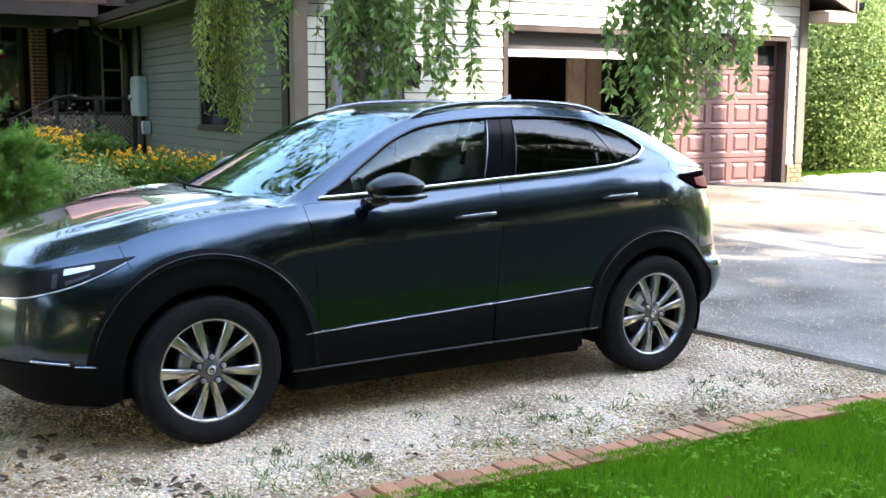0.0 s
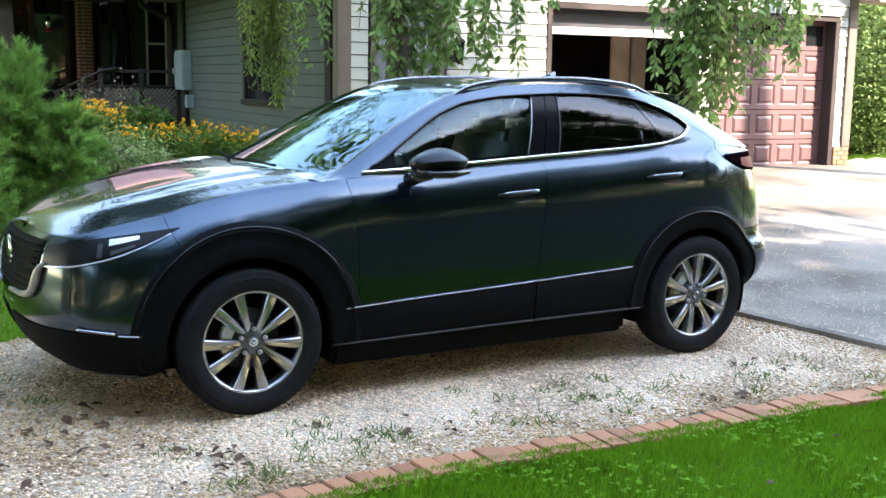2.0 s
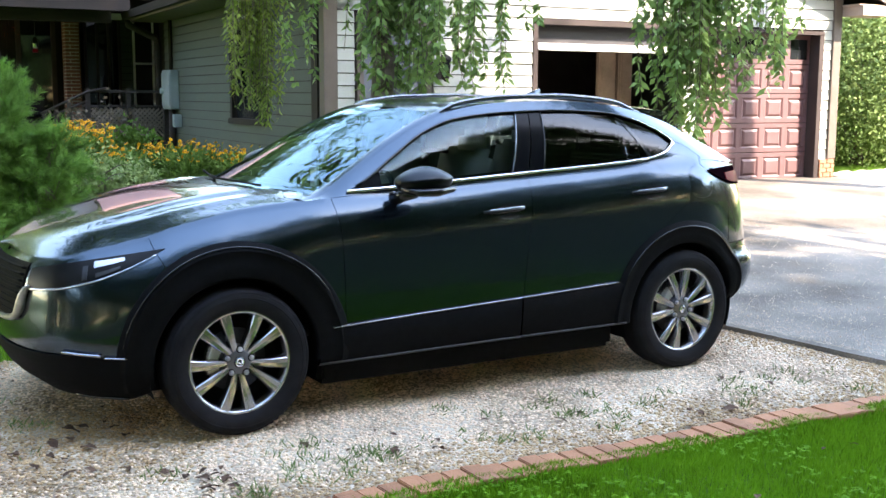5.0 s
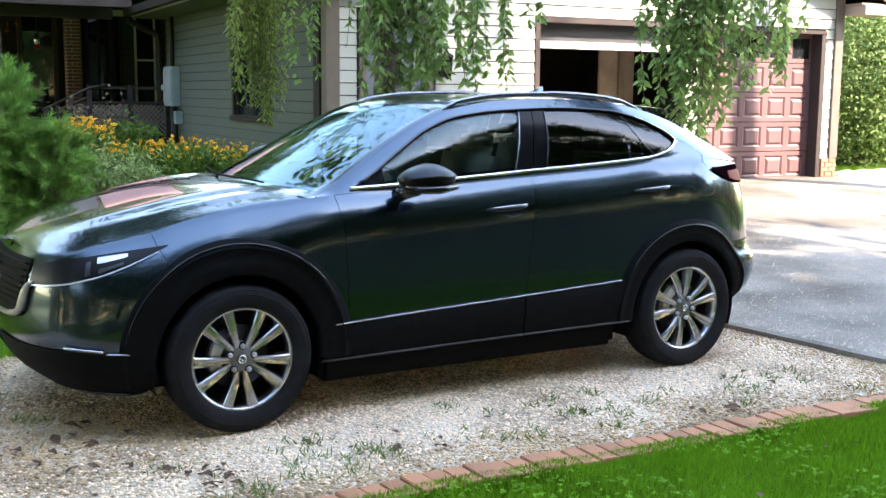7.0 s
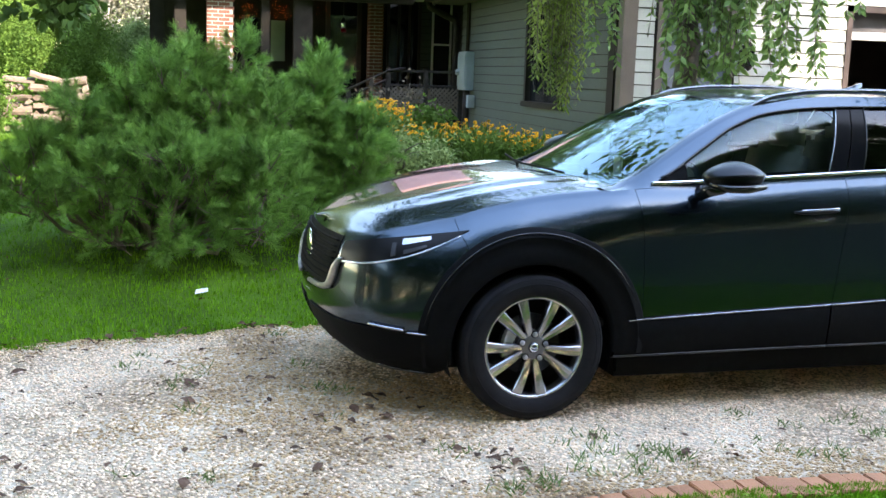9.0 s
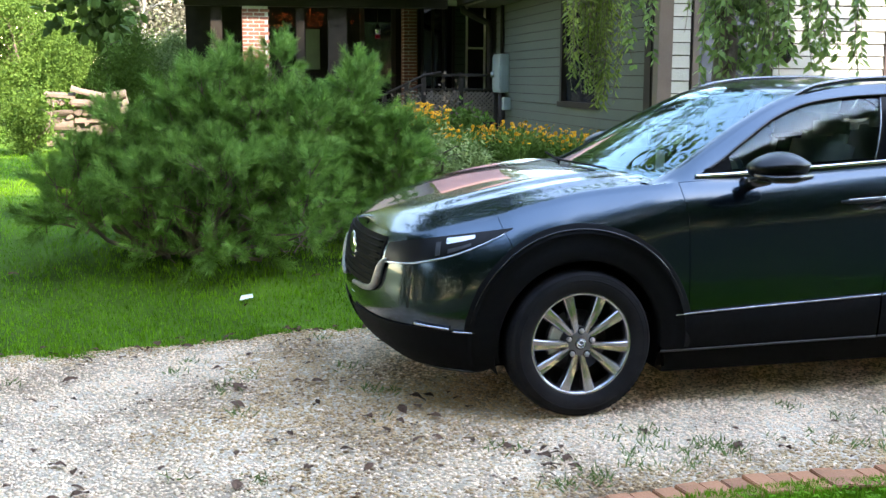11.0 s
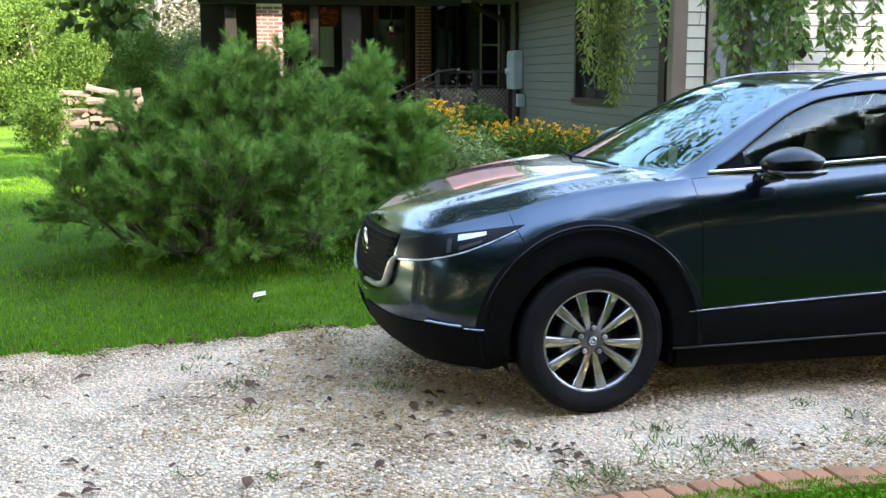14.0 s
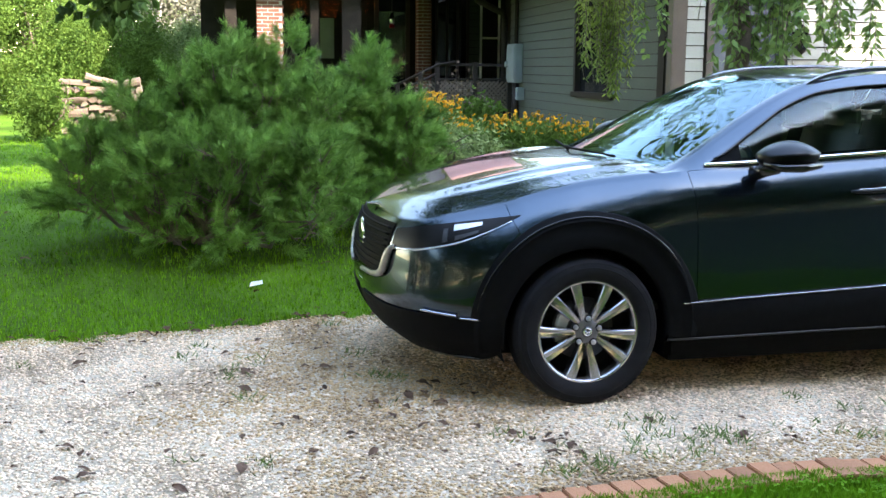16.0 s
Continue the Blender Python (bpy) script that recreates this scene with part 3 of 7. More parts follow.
def skin(s, z, out=0.0):
    """A point of the lower body at s round the outline (s is x along the doors) and height z."""
    e = 0.01
    tx, tw = plan_x(s + e) - plan_x(s - e), plan_w(s + e) - plan_w(s - e)
    n = math.hypot(tx, tw) or 1.0
    d = inset(s, z) - out
    if s <= S_FRONT + 0.02 or s >= S_REAR - 0.02:
        return Vector((plan_x(s) + (d if s < 0 else -d), HALF, z))
    # outward normal of the outline
    nx, nw = -tw / n, tx / n
    return Vector((plan_x(s) - nx * d, HALF - (plan_w(s) - nw * d), z))


def flip(p):
    return Vector((p.x, 2 * HALF - p.y, p.z))


def patch(bm, rows, mirror=False, both=False):
    """A quilt of quads over rows of points; both: on the two sides of the car."""
    for side in ((False, True) if both else (mirror,)):
        vs = [[bm.verts.new(flip(p) if side else p) for p in r] for r in rows]
        for r0, r1 in zip(vs, vs[1:]):
            for k in range(len(r0) - 1):
                q = [r0[k], r0[k + 1], r1[k + 1], r1[k]]
                bm.faces.new(q[::-1] if side else q)


def arch_cut(bm, cx, r):
    """Open the wheel arch and round its rim."""
    gone = [f for f in bm.faces if math.hypot(f.calc_center_median().x - cx, f.calc_center_median().z - WHEEL_R) < r]
    bmesh.ops.delete(bm, geom=gone, context="FACES")
    for v in bm.verts:
        dx, dz = v.co.x - cx, v.co.z - WHEEL_R
        d = math.hypot(dx, dz)
        if v.is_boundary and d < r + 0.03 and d > 0.05:
            v.co.x, v.co.z = cx + dx * r / d, WHEEL_R + dz * r / d


def solid(ob, t=0.008, weld=False):
    """Turn a panel's free edges inwards, as pressed metal is."""
    bm = bmesh.new()
    bm.from_mesh(ob.data)
    bm.normal_update()
    for e in [e for e in bm.edges if e.is_boundary]:
        a, b = e.verts
        if weld and all(abs(v.co.z - top_z(v.co.x)) < 0.0035 or (v.co.x < 0.5 and v.co.z > 0.82) for v in (a, b)) and abs(a.co.z - b.co.z) < 0.6 * (a.co - b.co).length:
            continue
        q = [bm.verts.new(a.co), bm.verts.new(b.co), bm.verts.new(b.co - b.normal * t), bm.verts.new(a.co - a.normal * t)]
        bm.faces.new(q)
    bm.to_mesh(ob.data)
    bm.free()
    ob.data.shade_smooth()
    return ob


def belt_normals(ob):
    """Below and above the belt line the metal runs on in one curve."""
    me = ob.data
    ns = []
    for v in me.vertices:
        n = v.normal.copy()
        if abs(v.co.z - top_z(v.co.x)) < 0.0035 and v.co.x > 0.55:
            near = v.co.y < HALF
            x, e = v.co.x, 0.012
            lo = skin(x, top_z(x)) - skin(x, top_z(x) - e)
            hi = house_side(x, top_z(x) + e) - house_side(x, top_z(x))
            up = lo.normalized() + hi.normalized()
            along = skin(x + e, top_z(x + e)) - skin(x - e, top_z(x - e))
            n = along.cross(up).normalized()
            if n.y > 0:
                n = -n
            if not near:
                n.y = -n.y
        ns.append(n)
    me.normals_split_custom_set_from_vertices([tuple(n) for n in ns])
    return ob


def lin(a, b, n):
    return [a + (b - a) * k / (n - 1) for k in range(n)]


car = thing("car", "dark graphite-grey compact crossover parked on gravel", "car", m=pose(0, 0, 0, 0, 0, 3.3))


side_crest = []


def side_panel(name, xl, xr, zb, zt, far, arches=(), nx=40, nz=34, material=None, out=0.0, label=""):
    bm = bmesh.new()
    rows = []
    for v in lin(0, 1, nz):
        row = []
        for u in lin(0, 1, nx):
            xa = xl(0.6) + (xr(0.6) - xl(0.6)) * u
            z = zb(xa) + (zt(xa) - zb(xa)) * v
            s = xl(z) + (xr(z) - xl(z)) * u
            for _ in range(4):
                z = zb(s) + (zt(s) - zb(s)) * v
                s = xl(z) + (xr(z) - xl(z)) * u
            row.append(skin(s, z, out))
        rows.append(row)
    patch(bm, rows, far)
    for cx, r in arches:
        arch_cut(bm, cx, r)
    ob = solid(part(name, bm, material or PAINT, car, label, True), 0.008, True)
    if name == "fender":
        side_crest.append(ob)
        return ob
    return belt_normals(ob)


# ---- greenhouse ----
belt_w = lambda x: plan_w(x) - inset(x, top_z(x))
edge_z = curve_fn([(0.34, 1.0565), (0.42, 1.066), (0.52, 1.102), (0.70, 1.205), (0.90, 1.322), (1.10, 1.418), (1.30, 1.482), (1.60, 1.520), (1.95, 1.528), (2.25, 1.512), (2.50, 1.470), (2.72, 1.405), (2.90, 1.320), (3.05, 1.240), (3.18, 1.165)])
edge_w = curve_fn([(0.34, 0.782), (0.40, 0.765), (0.60, 0.725), (0.90, 0.655), (1.20, 0.605), (1.50, 0.592), (2.0, 0.592), (2.4, 0.590), (2.7, 0.600), (2.95, 0.64), (3.18, 0.70)])
lite_lo = curve_fn([(0.60, 1.098), (0.80, 1.107), (1.11, 1.125), (1.60, 1.155), (2.18, 1.190), (2.42, 1.212), (2.56, 1.245), (2.65, 1.300)])
lite_hi = curve_fn([(0.60, 1.098), (0.69, 1.140), (0.88, 1.258), (1.07, 1.366), (1.27, 1.432), (1.55, 1.463), (1.915, 1.475), (2.225, 1.462), (2.43, 1.422), (2.58, 1.355), (2.65, 1.300)])


def house_side(x, z, out=0.0):
    """A point on the side of the cabin at x and height z, between belt and roof edge."""
    z0, z1 = top_z(x), edge_z(x)
    f = min(max((z - z0) / max(z1 - z0, 1e-4), 0.0), 1.0)
    w = belt_w(x) + (edge_w(x) - belt_w(x)) * f + 0.035 * math.sin(math.pi * f) * smooth01((z1 - z0) / 0.3)
    return Vector((x, HALF - w - out, z))


G = 0.0016
door_a = curve_fn([(0.25, 0.535), (0.6, 0.528), (0.9, 0.512), (1.05, 0.498), (1.2, 0.495)])
door_b = curve_fn([(0.25, 1.530), (0.6, 1.558), (1.0, 1.600), (1.2, 1.626)])
door_c = curve_fn([(0.25, 2.20), (0.42, 2.23), (0.60, 2.30), (0.78, 2.43), (0.90, 2.57), (0.965, 2.645), (1.04, 2.61), (1.12, 2.53), (1.19, 2.465), (1.25, 2.43)])
bump_f = curve_fn([(0.15, -0.30), (0.6, -0.30), (0.80, -0.325), (0.87, -0.365), (0.95, -0.40)])
for far in (False, True):
    side_panel("fender", lambda z: bump_f(z) + G, lambda z: door_a(z) - G, bot_z, lambda s: top_z(s), far, [(0.0, 0.40)], 44, 34)
    side_panel("front_door", lambda z: door_a(z) + G, lambda z: door_b(z) - G, bot_z, lambda s: top_z(s) - 0.002, far)
    side_panel("rear_door", lambda z: door_b(z) + G, lambda z: door_c(z) - G, bot_z, lambda s: top_z(s) - 0.002, far, [(BASE, 0.40)])
    side_panel("quarter_panel", lambda z: door_c(z) + G, lambda z: 3.02, bot_z, lambda s: top_z(s), far, [(BASE, 0.40)], 40, 34)


def round_panel(name, s0, s1, z0, z1, material, out=0.0, ns=60, nz=24, arches=(), label="", t=0.005, both_ways=True):
    """A panel that wraps round the nose or tail, over both sides."""
    bm = bmesh.new()
    near = []
    for v in lin(0, 1, nz):
        row = []
        for u in lin(0, 1, ns):
            s = s0 + (-0.35 - s0) * u if callable(s1) else s0 + (s1 - s0) * u
            for _ in range(4 if callable(s1) else 0):
                z = z0(s) + (z1(s) - z0(s)) * v
                s = s0 + (s1(z) - s0) * u
            row.append(skin(s, z0(s) + (z1(s) - z0(s)) * v, out))
        near.append(row)
    patch(bm, near, both=both_ways)
    bmesh.ops.remove_doubles(bm, verts=bm.verts, dist=0.002)
    for cx, r in arches:
        arch_cut(bm, cx, r)
    return solid(part(name, bm, material, car, label, True), t, name == "front_bumper")


side_crest.append(round_panel("front_bumper", S_FRONT, lambda z: bump_f(z) - G, bot_z, lambda s: top_z(s) - 0.001, PAINT, 0, 60, 34, [(0.0, 0.40)]))
round_panel("rear_bumper", 3.026, S_REAR, bot_z, lambda s: 0.70, PAINT, 0, 40, 18)
round_panel("tailgate", 3.026, S_REAR, lambda s: 0.706, top_z, PAINT, 0, 40, 18)

# inner dark shell closes the gaps and the wheel houses
bm = bmesh.new()
rows = [[skin(s, max(0.30, bot_z(s) + 0.03) + (top_z(s) - 0.02 - max(0.30, bot_z(s) + 0.03)) * v, -0.025) for s in lin(S_FRONT, S_REAR, 160)] for v in lin(0, 1, 24)]
patch(bm, rows, both=True)
for cx in (0.0, BASE):
    arch_cut(bm, cx, 0.40)
part("inner_shell", bm, PLASTIC, car)
for cx in (0.0, BASE):
    for side in (0, 1):
        bm = bmesh.new()
        prof = [(0.405, 0.0), (0.405, 0.42), (0.0, 0.42)]
        n = 28
        ring = []
        for k in range(n + 1):
            a = -0.35 + (math.pi + 0.7) * k / n
            ring.append([Vector((cx + r * math.cos(a), 0.03 + d, WHEEL_R + r * math.sin(a))) for r, d in prof])
        patch(bm, ring, bool(side))
        part("wheel_house", bm, PLASTIC, car)
box_ob("underbody", (0.42, 0.07, 0.16, 2.22, 1.67, 0.33), PLASTIC, car, 0.03)
box_ob("underbody", (-0.62, 0.27, 0.18, 0.419, 1.47, 0.34), PLASTIC, car, 0.03)
box_ob("underbody", (2.221, 0.27, 0.20, 3.15, 1.47, 0.36), PLASTIC, car, 0.03)


# black cladding round the arches and along the sills, with its bright strip
def cladding(cx, r0, r1, a0, a1, far, out=0.014):
    bm = bmesh.new()
    rows = []
    for f, o in ((0.0, -0.03), (0.0, out - 0.008), (0.06, out - 0.002), (0.4, out), (0.72, out + 0.001), (0.745, out + 0.006), (0.77, out - 0.001), (0.96, out - 0.006), (1.0, out - 0.010), (1.0, -0.006)):
        r = r0 + (r1 - r0) * f
        rows.append([skin(cx + r * math.cos(a), WHEEL_R + r * math.sin(a), o) for a in lin(radians(a0), radians(a1), 56)])
    patch(bm, rows, not far)
    return part("arch_cladding", bm, PLASTIC, car, "matt black wheel-arch cladding", True)


for far in (False, True):
    for cx, r, a0, a1 in ((0.0, 0.528, 22, 168), (BASE, 0.484, 30, 160)):   # glossy ridge along the cladding
        bm = bmesh.new()
        pts = [skin(cx + r * math.cos(a), WHEEL_R + r * math.sin(a), 0.017) for a in lin(radians(a0), radians(a1), 50)]
        tube(bm, [flip(p) if far else p for p in pts], [0.0015 + 0.0028 * smooth01(min(k, 49 - k) / 10) for k in range(50)], 6)
        part("arch_ridge", bm, GLOSSBLACK, car, "", True)
    cladding(0.0, 0.388, 0.552, -5, 192, far)
    cladding(BASE, 0.388, 0.515, -4, 186, far)
strip_z = curve_fn([(0.3, 0.452), (0.46, 0.462), (1.52, 0.511), (2.2, 0.545)])
for far in (False, True):
    for n, a, b in (("sill_cladding", 0.40, door_b(0.4) - 0.005), ("sill_cladding", door_b(0.4) + 0.003, 2.24)):
        bm = bmesh.new()
        rows = []
        for f, o in ((0.0, -0.02), (0.0, 0.004), (0.1, 0.010), (0.6, 0.013), (0.96, 0.012), (1.0, 0.006), (1.0, -0.004)):
            rows.append([skin(s, bot_z(s) + (strip_z(s) - 0.006 - bot_z(s)) * f, o) for s in lin(a, b, 30)])
        patch(bm, rows, far)
        clad = part(n, bm, PLASTIC, car, "black plastic sill cladding", True)
        bm = bmesh.new()
        tube(bm, [skin(s, strip_z(s), 0.012) if not far else flip(skin(s, strip_z(s), 0.012)) for s in lin(a + 0.06 if a < 1 else a, b - 0.06 if b > 2 else b, 24)], 0.0042, 6)
        part("sill_strip", bm, ALLOY, clad, "satin bright strip", True)
        bm = bmesh.new()
        tube(bm, [skin(s, bot_z(s) + 0.012, 0.012) if not far else flip(skin(s, bot_z(s) + 0.012, 0.012)) for s in lin(a, b, 24)], 0.0055, 6)
        part("sill_edge", bm, DARKALLOY, clad, "thin lighter lower edge", True)

def band(bm, x0, x1, lo, hi, n, m, far, out=0.0):
    rows = [[house_side(x, lo(x) + (hi(x) - lo(x)) * v, out) for x in lin(x0, x1, n)] for v in lin(0, 1, m)]
    patch(bm, rows, far)


for far in (False, True):
    bm = bmesh.new()   # the painted frame: below, above, before and behind the glass
    band(bm, 0.36, 0.60, top_z, edge_z, 14, 10, far)
    band(bm, 0.60, 2.65, top_z, lite_lo, 80, 4, far)
    band(bm, 0.60, 2.65, lite_hi, edge_z, 80, 6, far)
    band(bm, 2.65, 3.16, top_z, edge_z, 26, 10, far)
    bmesh.ops.remove_doubles(bm, verts=bm.verts, dist=0.001)
    belt_normals(solid(part("cabin_side", bm, PAINT, car, "", True), 0.008, True))
    # glass: door panes, black pillar, quarter pane
    for n, x0, x1, g in (("front_side_glass", 0.62, 1.655, GLASS_FRONT), ("rear_side_glass", 1.70, 2.385, GLASS_DARK), ("quarter_glass", 2.388, 2.645, GLASS_DARK)):
        bm = bmesh.new()
        band(bm, x0, x1, lambda x: lite_lo(x) + 0.004, lambda x: max(lite_hi(x) - 0.006, lite_lo(x) + 0.004), 40, 12, far, -0.010)
        pane = part(n, bm, g, car, "", True)
        pane.visible_shadow = False
    for x0, x1, o, mt in ((0.605, 0.775, -0.006, PLASTIC), (1.532, 1.632, -0.004, PILLARBLACK), (1.640, 1.738, -0.004, PILLARBLACK)):
        bm = bmesh.new()
        lean = (lambda x: 0.108 - 0.18 * (x - 1.532)) if x0 > 1 else (lambda x: 0.0)
        rows = [[house_side(x + lean(x) * v, lite_lo(x) + (lite_hi(x + lean(x)) - lite_lo(x)) * v, o) for x in lin(x0, x1, 4)] for v in lin(0, 1, 12)]
        patch(bm, rows, far)
        solid(part("window_pillar", bm, mt, car, "gloss black window pillar", True), 0.006)
    bm = bmesh.new()   # slanting bar before the quarter pane, with a short upright one
    rows = []
    for v in lin(0, 1, 12):
        x = 2.462 - 0.150 * v
        rows.append([house_side(x + d, lite_lo(2.462) + (lite_hi(2.31) - lite_lo(2.462)) * v, -0.006) for d in (-0.013, 0.0, 0.013)])
    patch(bm, rows, far)
    solid(part("quarter_bar", bm, GLOSSBLACK, car, "", True), 0.006)
    bm = bmesh.new()
    pts = [house_side(2.296, z, -0.004) for z in lin(1.205, 1.275, 5)]
    tube(bm, [flip(p) if far else p for p in pts], 0.0022, 6)
    part("window_trim", bm, RAIL, car, "", True)
    for x, d in ((1.530, 0.108), (1.730, 0.072)):
        bm = bmesh.new()
        pts = [house_side(x + d * v, lite_lo(x) + (lite_hi(x + d) - lite_lo(x)) * v, 0.002) for v in lin(0, 1, 10)]
        tube(bm, [flip(p) if far else p for p in pts], 0.0034 if x < 1.6 else 0.0026, 6)
        part("window_trim", bm, RAIL if x < 1.6 else DARKALLOY, car, "", True)
    bm = bmesh.new()   # bright belt moulding that turns up behind the quarter pane
    pts = [house_side(x, lite_lo(x) - 0.004, 0.006) for x in lin(0.585, 2.648, 80)] + [house_side(x, lite_hi(x) + 0.002, 0.006) for x in lin(2.645, 2.40, 16)]
    tube(bm, [flip(p) if far else p for p in pts], [0.011] * 70 + [0.009] * 10 + list(lin(0.008, 0.003, 16)), 6)
    part("belt_moulding", bm, CHROME, car, "bright belt moulding", True)
    bm = bmesh.new()   # black seal over the panes
    pts = [house_side(x, lite_hi(x) + 0.001, 0.001) for x in lin(0.64, 2.64, 70)]
    tube(bm, [flip(p) if far else p for p in pts], 0.008, 6)
    part("window_seal", bm, GLOSSBLACK, car, "", True)

    bm = bmesh.new()   # inner lining of the doors under the panes
    rows = [[house_side(x, max(lite_lo(x) + dz, top_z(x)), -0.045) + Vector((0, 0, min(0, lite_lo(x) + dz - top_z(x)))) for x in lin(0.66, 2.6, 30)] for dz in (-0.55, -0.1, -0.01, 0.014)]
    patch(bm, rows, far)
    part("door_card", bm, DASH, car, "", True)

# windscreen, roof, rear window: u runs from the near to the far side
roof_mid = curve_fn([(0.22, 1.085), (0.45, 1.205), (0.75, 1.365), (1.02, 1.490), (1.15, 1.520), (1.40, 1.542), (1.80, 1.550), (2.20, 1.540), (2.50, 1.512), (2.78, 1.462), (2.95, 1.375), (3.10, 1.285), (3.25, 1.185)])


def top_row(xe, xm, n=28, tuck=0.0):
    """A crosswise line from edge to edge: xe where it meets the sides, xm in the middle."""
    we, ze, zm = edge_w(xe), edge_z(xe), roof_mid(xm)
    row = []
    for u in lin(-1 + tuck / we, 1 - tuck / we, n):
        k = 1 - abs(u) ** 2.2
        row.append(Vector((xe + (xm - xe) * (1 - u * u), HALF + u * we, ze + (zm - ze) * k)))
    return row


def cross(name, ends, material, n, tuck=0.0, t=0.006, label="", shadow=True):
    bm = bmesh.new()
    (e0, m0), (e1, m1) = ends
    patch(bm, [top_row(e0 + (e1 - e0) * v, m0 + (m1 - m0) * v, 30, tuck) for v in lin(0, 1, n)][::-1])
    ob = part(name, bm, material, car, label, True)
    ob.visible_shadow = shadow
    return ob


cross("windscreen", ((0.44, 0.20), (1.20, 1.05)), GLASS_SCREEN, 26, 0.045, shadow=False)
cross("roof", ((1.20, 1.052), (2.74, 2.74)), PAINT, 40, 0.0)
cross("rear_window", ((2.76, 2.80), (3.10, 3.16)), GLASS_DARK, 14, 0.04)
for far in (False, True):   # A-pillars: between the glass edge and the side frame
    bm = bmesh.new()
    rows = []
    for x in lin(0.36, 1.21, 28):
        xm, we, ze = 0.20 + (x - 0.44) * 0.85 / 0.76, edge_w(x), edge_z(x)
        u = 1 - 0.055 / we
        a = Vector((x, HALF - we, ze))
        b = Vector((x + (xm - x) * (1 - u * u), HALF - we * u, ze + (roof_mid(xm) - ze) * (1 - u ** 2.2) + 0.002))
        rows.append([a, (a + b) / 2 + Vector((-0.004, -0.004, 0.006)), b])
    patch(bm, rows, far)
    part("a_pillar", bm, PAINT, car, "", True)
for far in (False, True):
    bm = bmesh.new()
    rows = [[Vector((x, HALF - edge_w(x), edge_z(x))), Vector((x, HALF - edge_w(x) + 0.06, edge_z(x) + 0.012)), Vector((x + 0.02, HALF - edge_w(x) + 0.10, edge_z(x) - 0.02))] for x in lin(2.73, 3.14, 14)]
    patch(bm, rows, far)
    part("d_pillar", bm, PAINT, car, "", True)
bm = bmesh.new()   # spoiler over the rear window
SPOIL = ((2.40, 1.520), (2.55, 1.514), (2.68, 1.506), (2.785, 1.497), (2.812, 1.490), (2.810, 1.483), (2.765, 1.464), (2.70, 1.472), (2.55, 1.49))
rows = [[Vector((x + 0.05 * (1 - u * u), HALF + u * 0.53, z - 0.028 * u * u)) for u in lin(-1, 1, 24)] for x, z in SPOIL]
patch(bm, rows[::-1])
for k in (0, -1):
    bm.faces.new([bm.verts.new(r[k]) for r in rows])
bmesh.ops.recalc_face_normals(bm, faces=bm.faces)
part("spoiler", bm, PAINT, car, "", True)
bm = bmesh.new()
box(bm, 2.10, HALF - 0.012, 1.54, 2.24, HALF + 0.012, 1.555, 0.005)
for v in bm.verts:
    if v.co.x > 2.2 and v.co.z > 1.548:
        v.co.z += 0.045
part("antenna", bm, PAINT, car, "", True)
# roof rails
for far in (False, True):
    bm = bmesh.new()
    pts = []
    for k, x in enumerate(lin(1.16, 2.55, 40)):
        f = smooth01((x - 1.16) / 0.18) * smooth01((2.55 - x) / 0.16)
        p = Vector((x, HALF - edge_w(x) + 0.035, edge_z(x) + 0.004 + 0.022 * f))
        pts.append(flip(p) if far else p)
    tube(bm, pts, [0.008 + 0.006 * smooth01(min(k, 39 - k) / 6) for k in range(40)], 8)
    part("roof_rail", bm, RAIL, car, "slim satin grey roof rail", True)

# bonnet: from the outline's top edge to the middle, with two raised creases
bm = bmesh.new()
hood_mid = curve_fn([(-0.90, 0.840), (-0.84, 0.868), (-0.675, 0.935), (-0.44, 1.003), (-0.20, 1.055), (0.05, 1.088), (0.26, 1.105)])
ss = [S_FRONT + 0.03 + (0.49 - S_FRONT - 0.03) * (k / 59) for k in range(60)]
rows = []
for s in ss:
    e = skin(s, top_z(s) - 0.001, -0.004)
    f = (s - S_FRONT) / (0.49 - S_FRONT)
    xm = -0.895 + 1.145 * (0.45 * smooth01(f) + 0.55 * f)
    zm = hood_mid(xm)
    row = []
    for u in lin(0, 1, 26):
        w = (1 - u)
        x = e.x + (xm - e.x) * (1 - w * w)
        z = e.z + (zm - e.z) * (1 - w ** 3.0)
        span = HALF - e.y
        ridge = (math.exp(-((w - 0.60) / 0.05) ** 2) * 0.014 + 0.010 * math.exp(-((w - 0.78) / 0.04) ** 2)) * smooth01(f * 1.6 - 0.35) * smooth01((1 - f) * 6)
        row.append(Vector((x, e.y + span * u, z + ridge)))
    rows.append(row)
patch(bm, rows, both=True)
bmesh.ops.remove_doubles(bm, verts=bm.verts, dist=0.0015)
bmesh.ops.recalc_face_normals(bm, faces=bm.faces)
hood = part("bonnet", bm, PAINT, car, "", True)
# along the joint the bonnet and the panels beside it share one slope
crest = []
for k, (s, row) in enumerate(zip(ss, rows)):
    if 0 < k < len(ss) - 1:
        up = (skin(s, top_z(s)) - skin(s, top_z(s) - 0.02)).normalized() + (row[2] - row[0]).normalized()
        nrm = (rows[k + 1][0] - rows[k - 1][0]).cross(up).normalized()
        crest.append((row[0], -nrm if nrm.z < 0 else nrm))
crest = [(p0.lerp(p1, k / 5), n0.lerp(n1, k / 5).normalized()) for (p0, n0), (p1, n1) in zip(crest, crest[1:]) for k in range(5)]
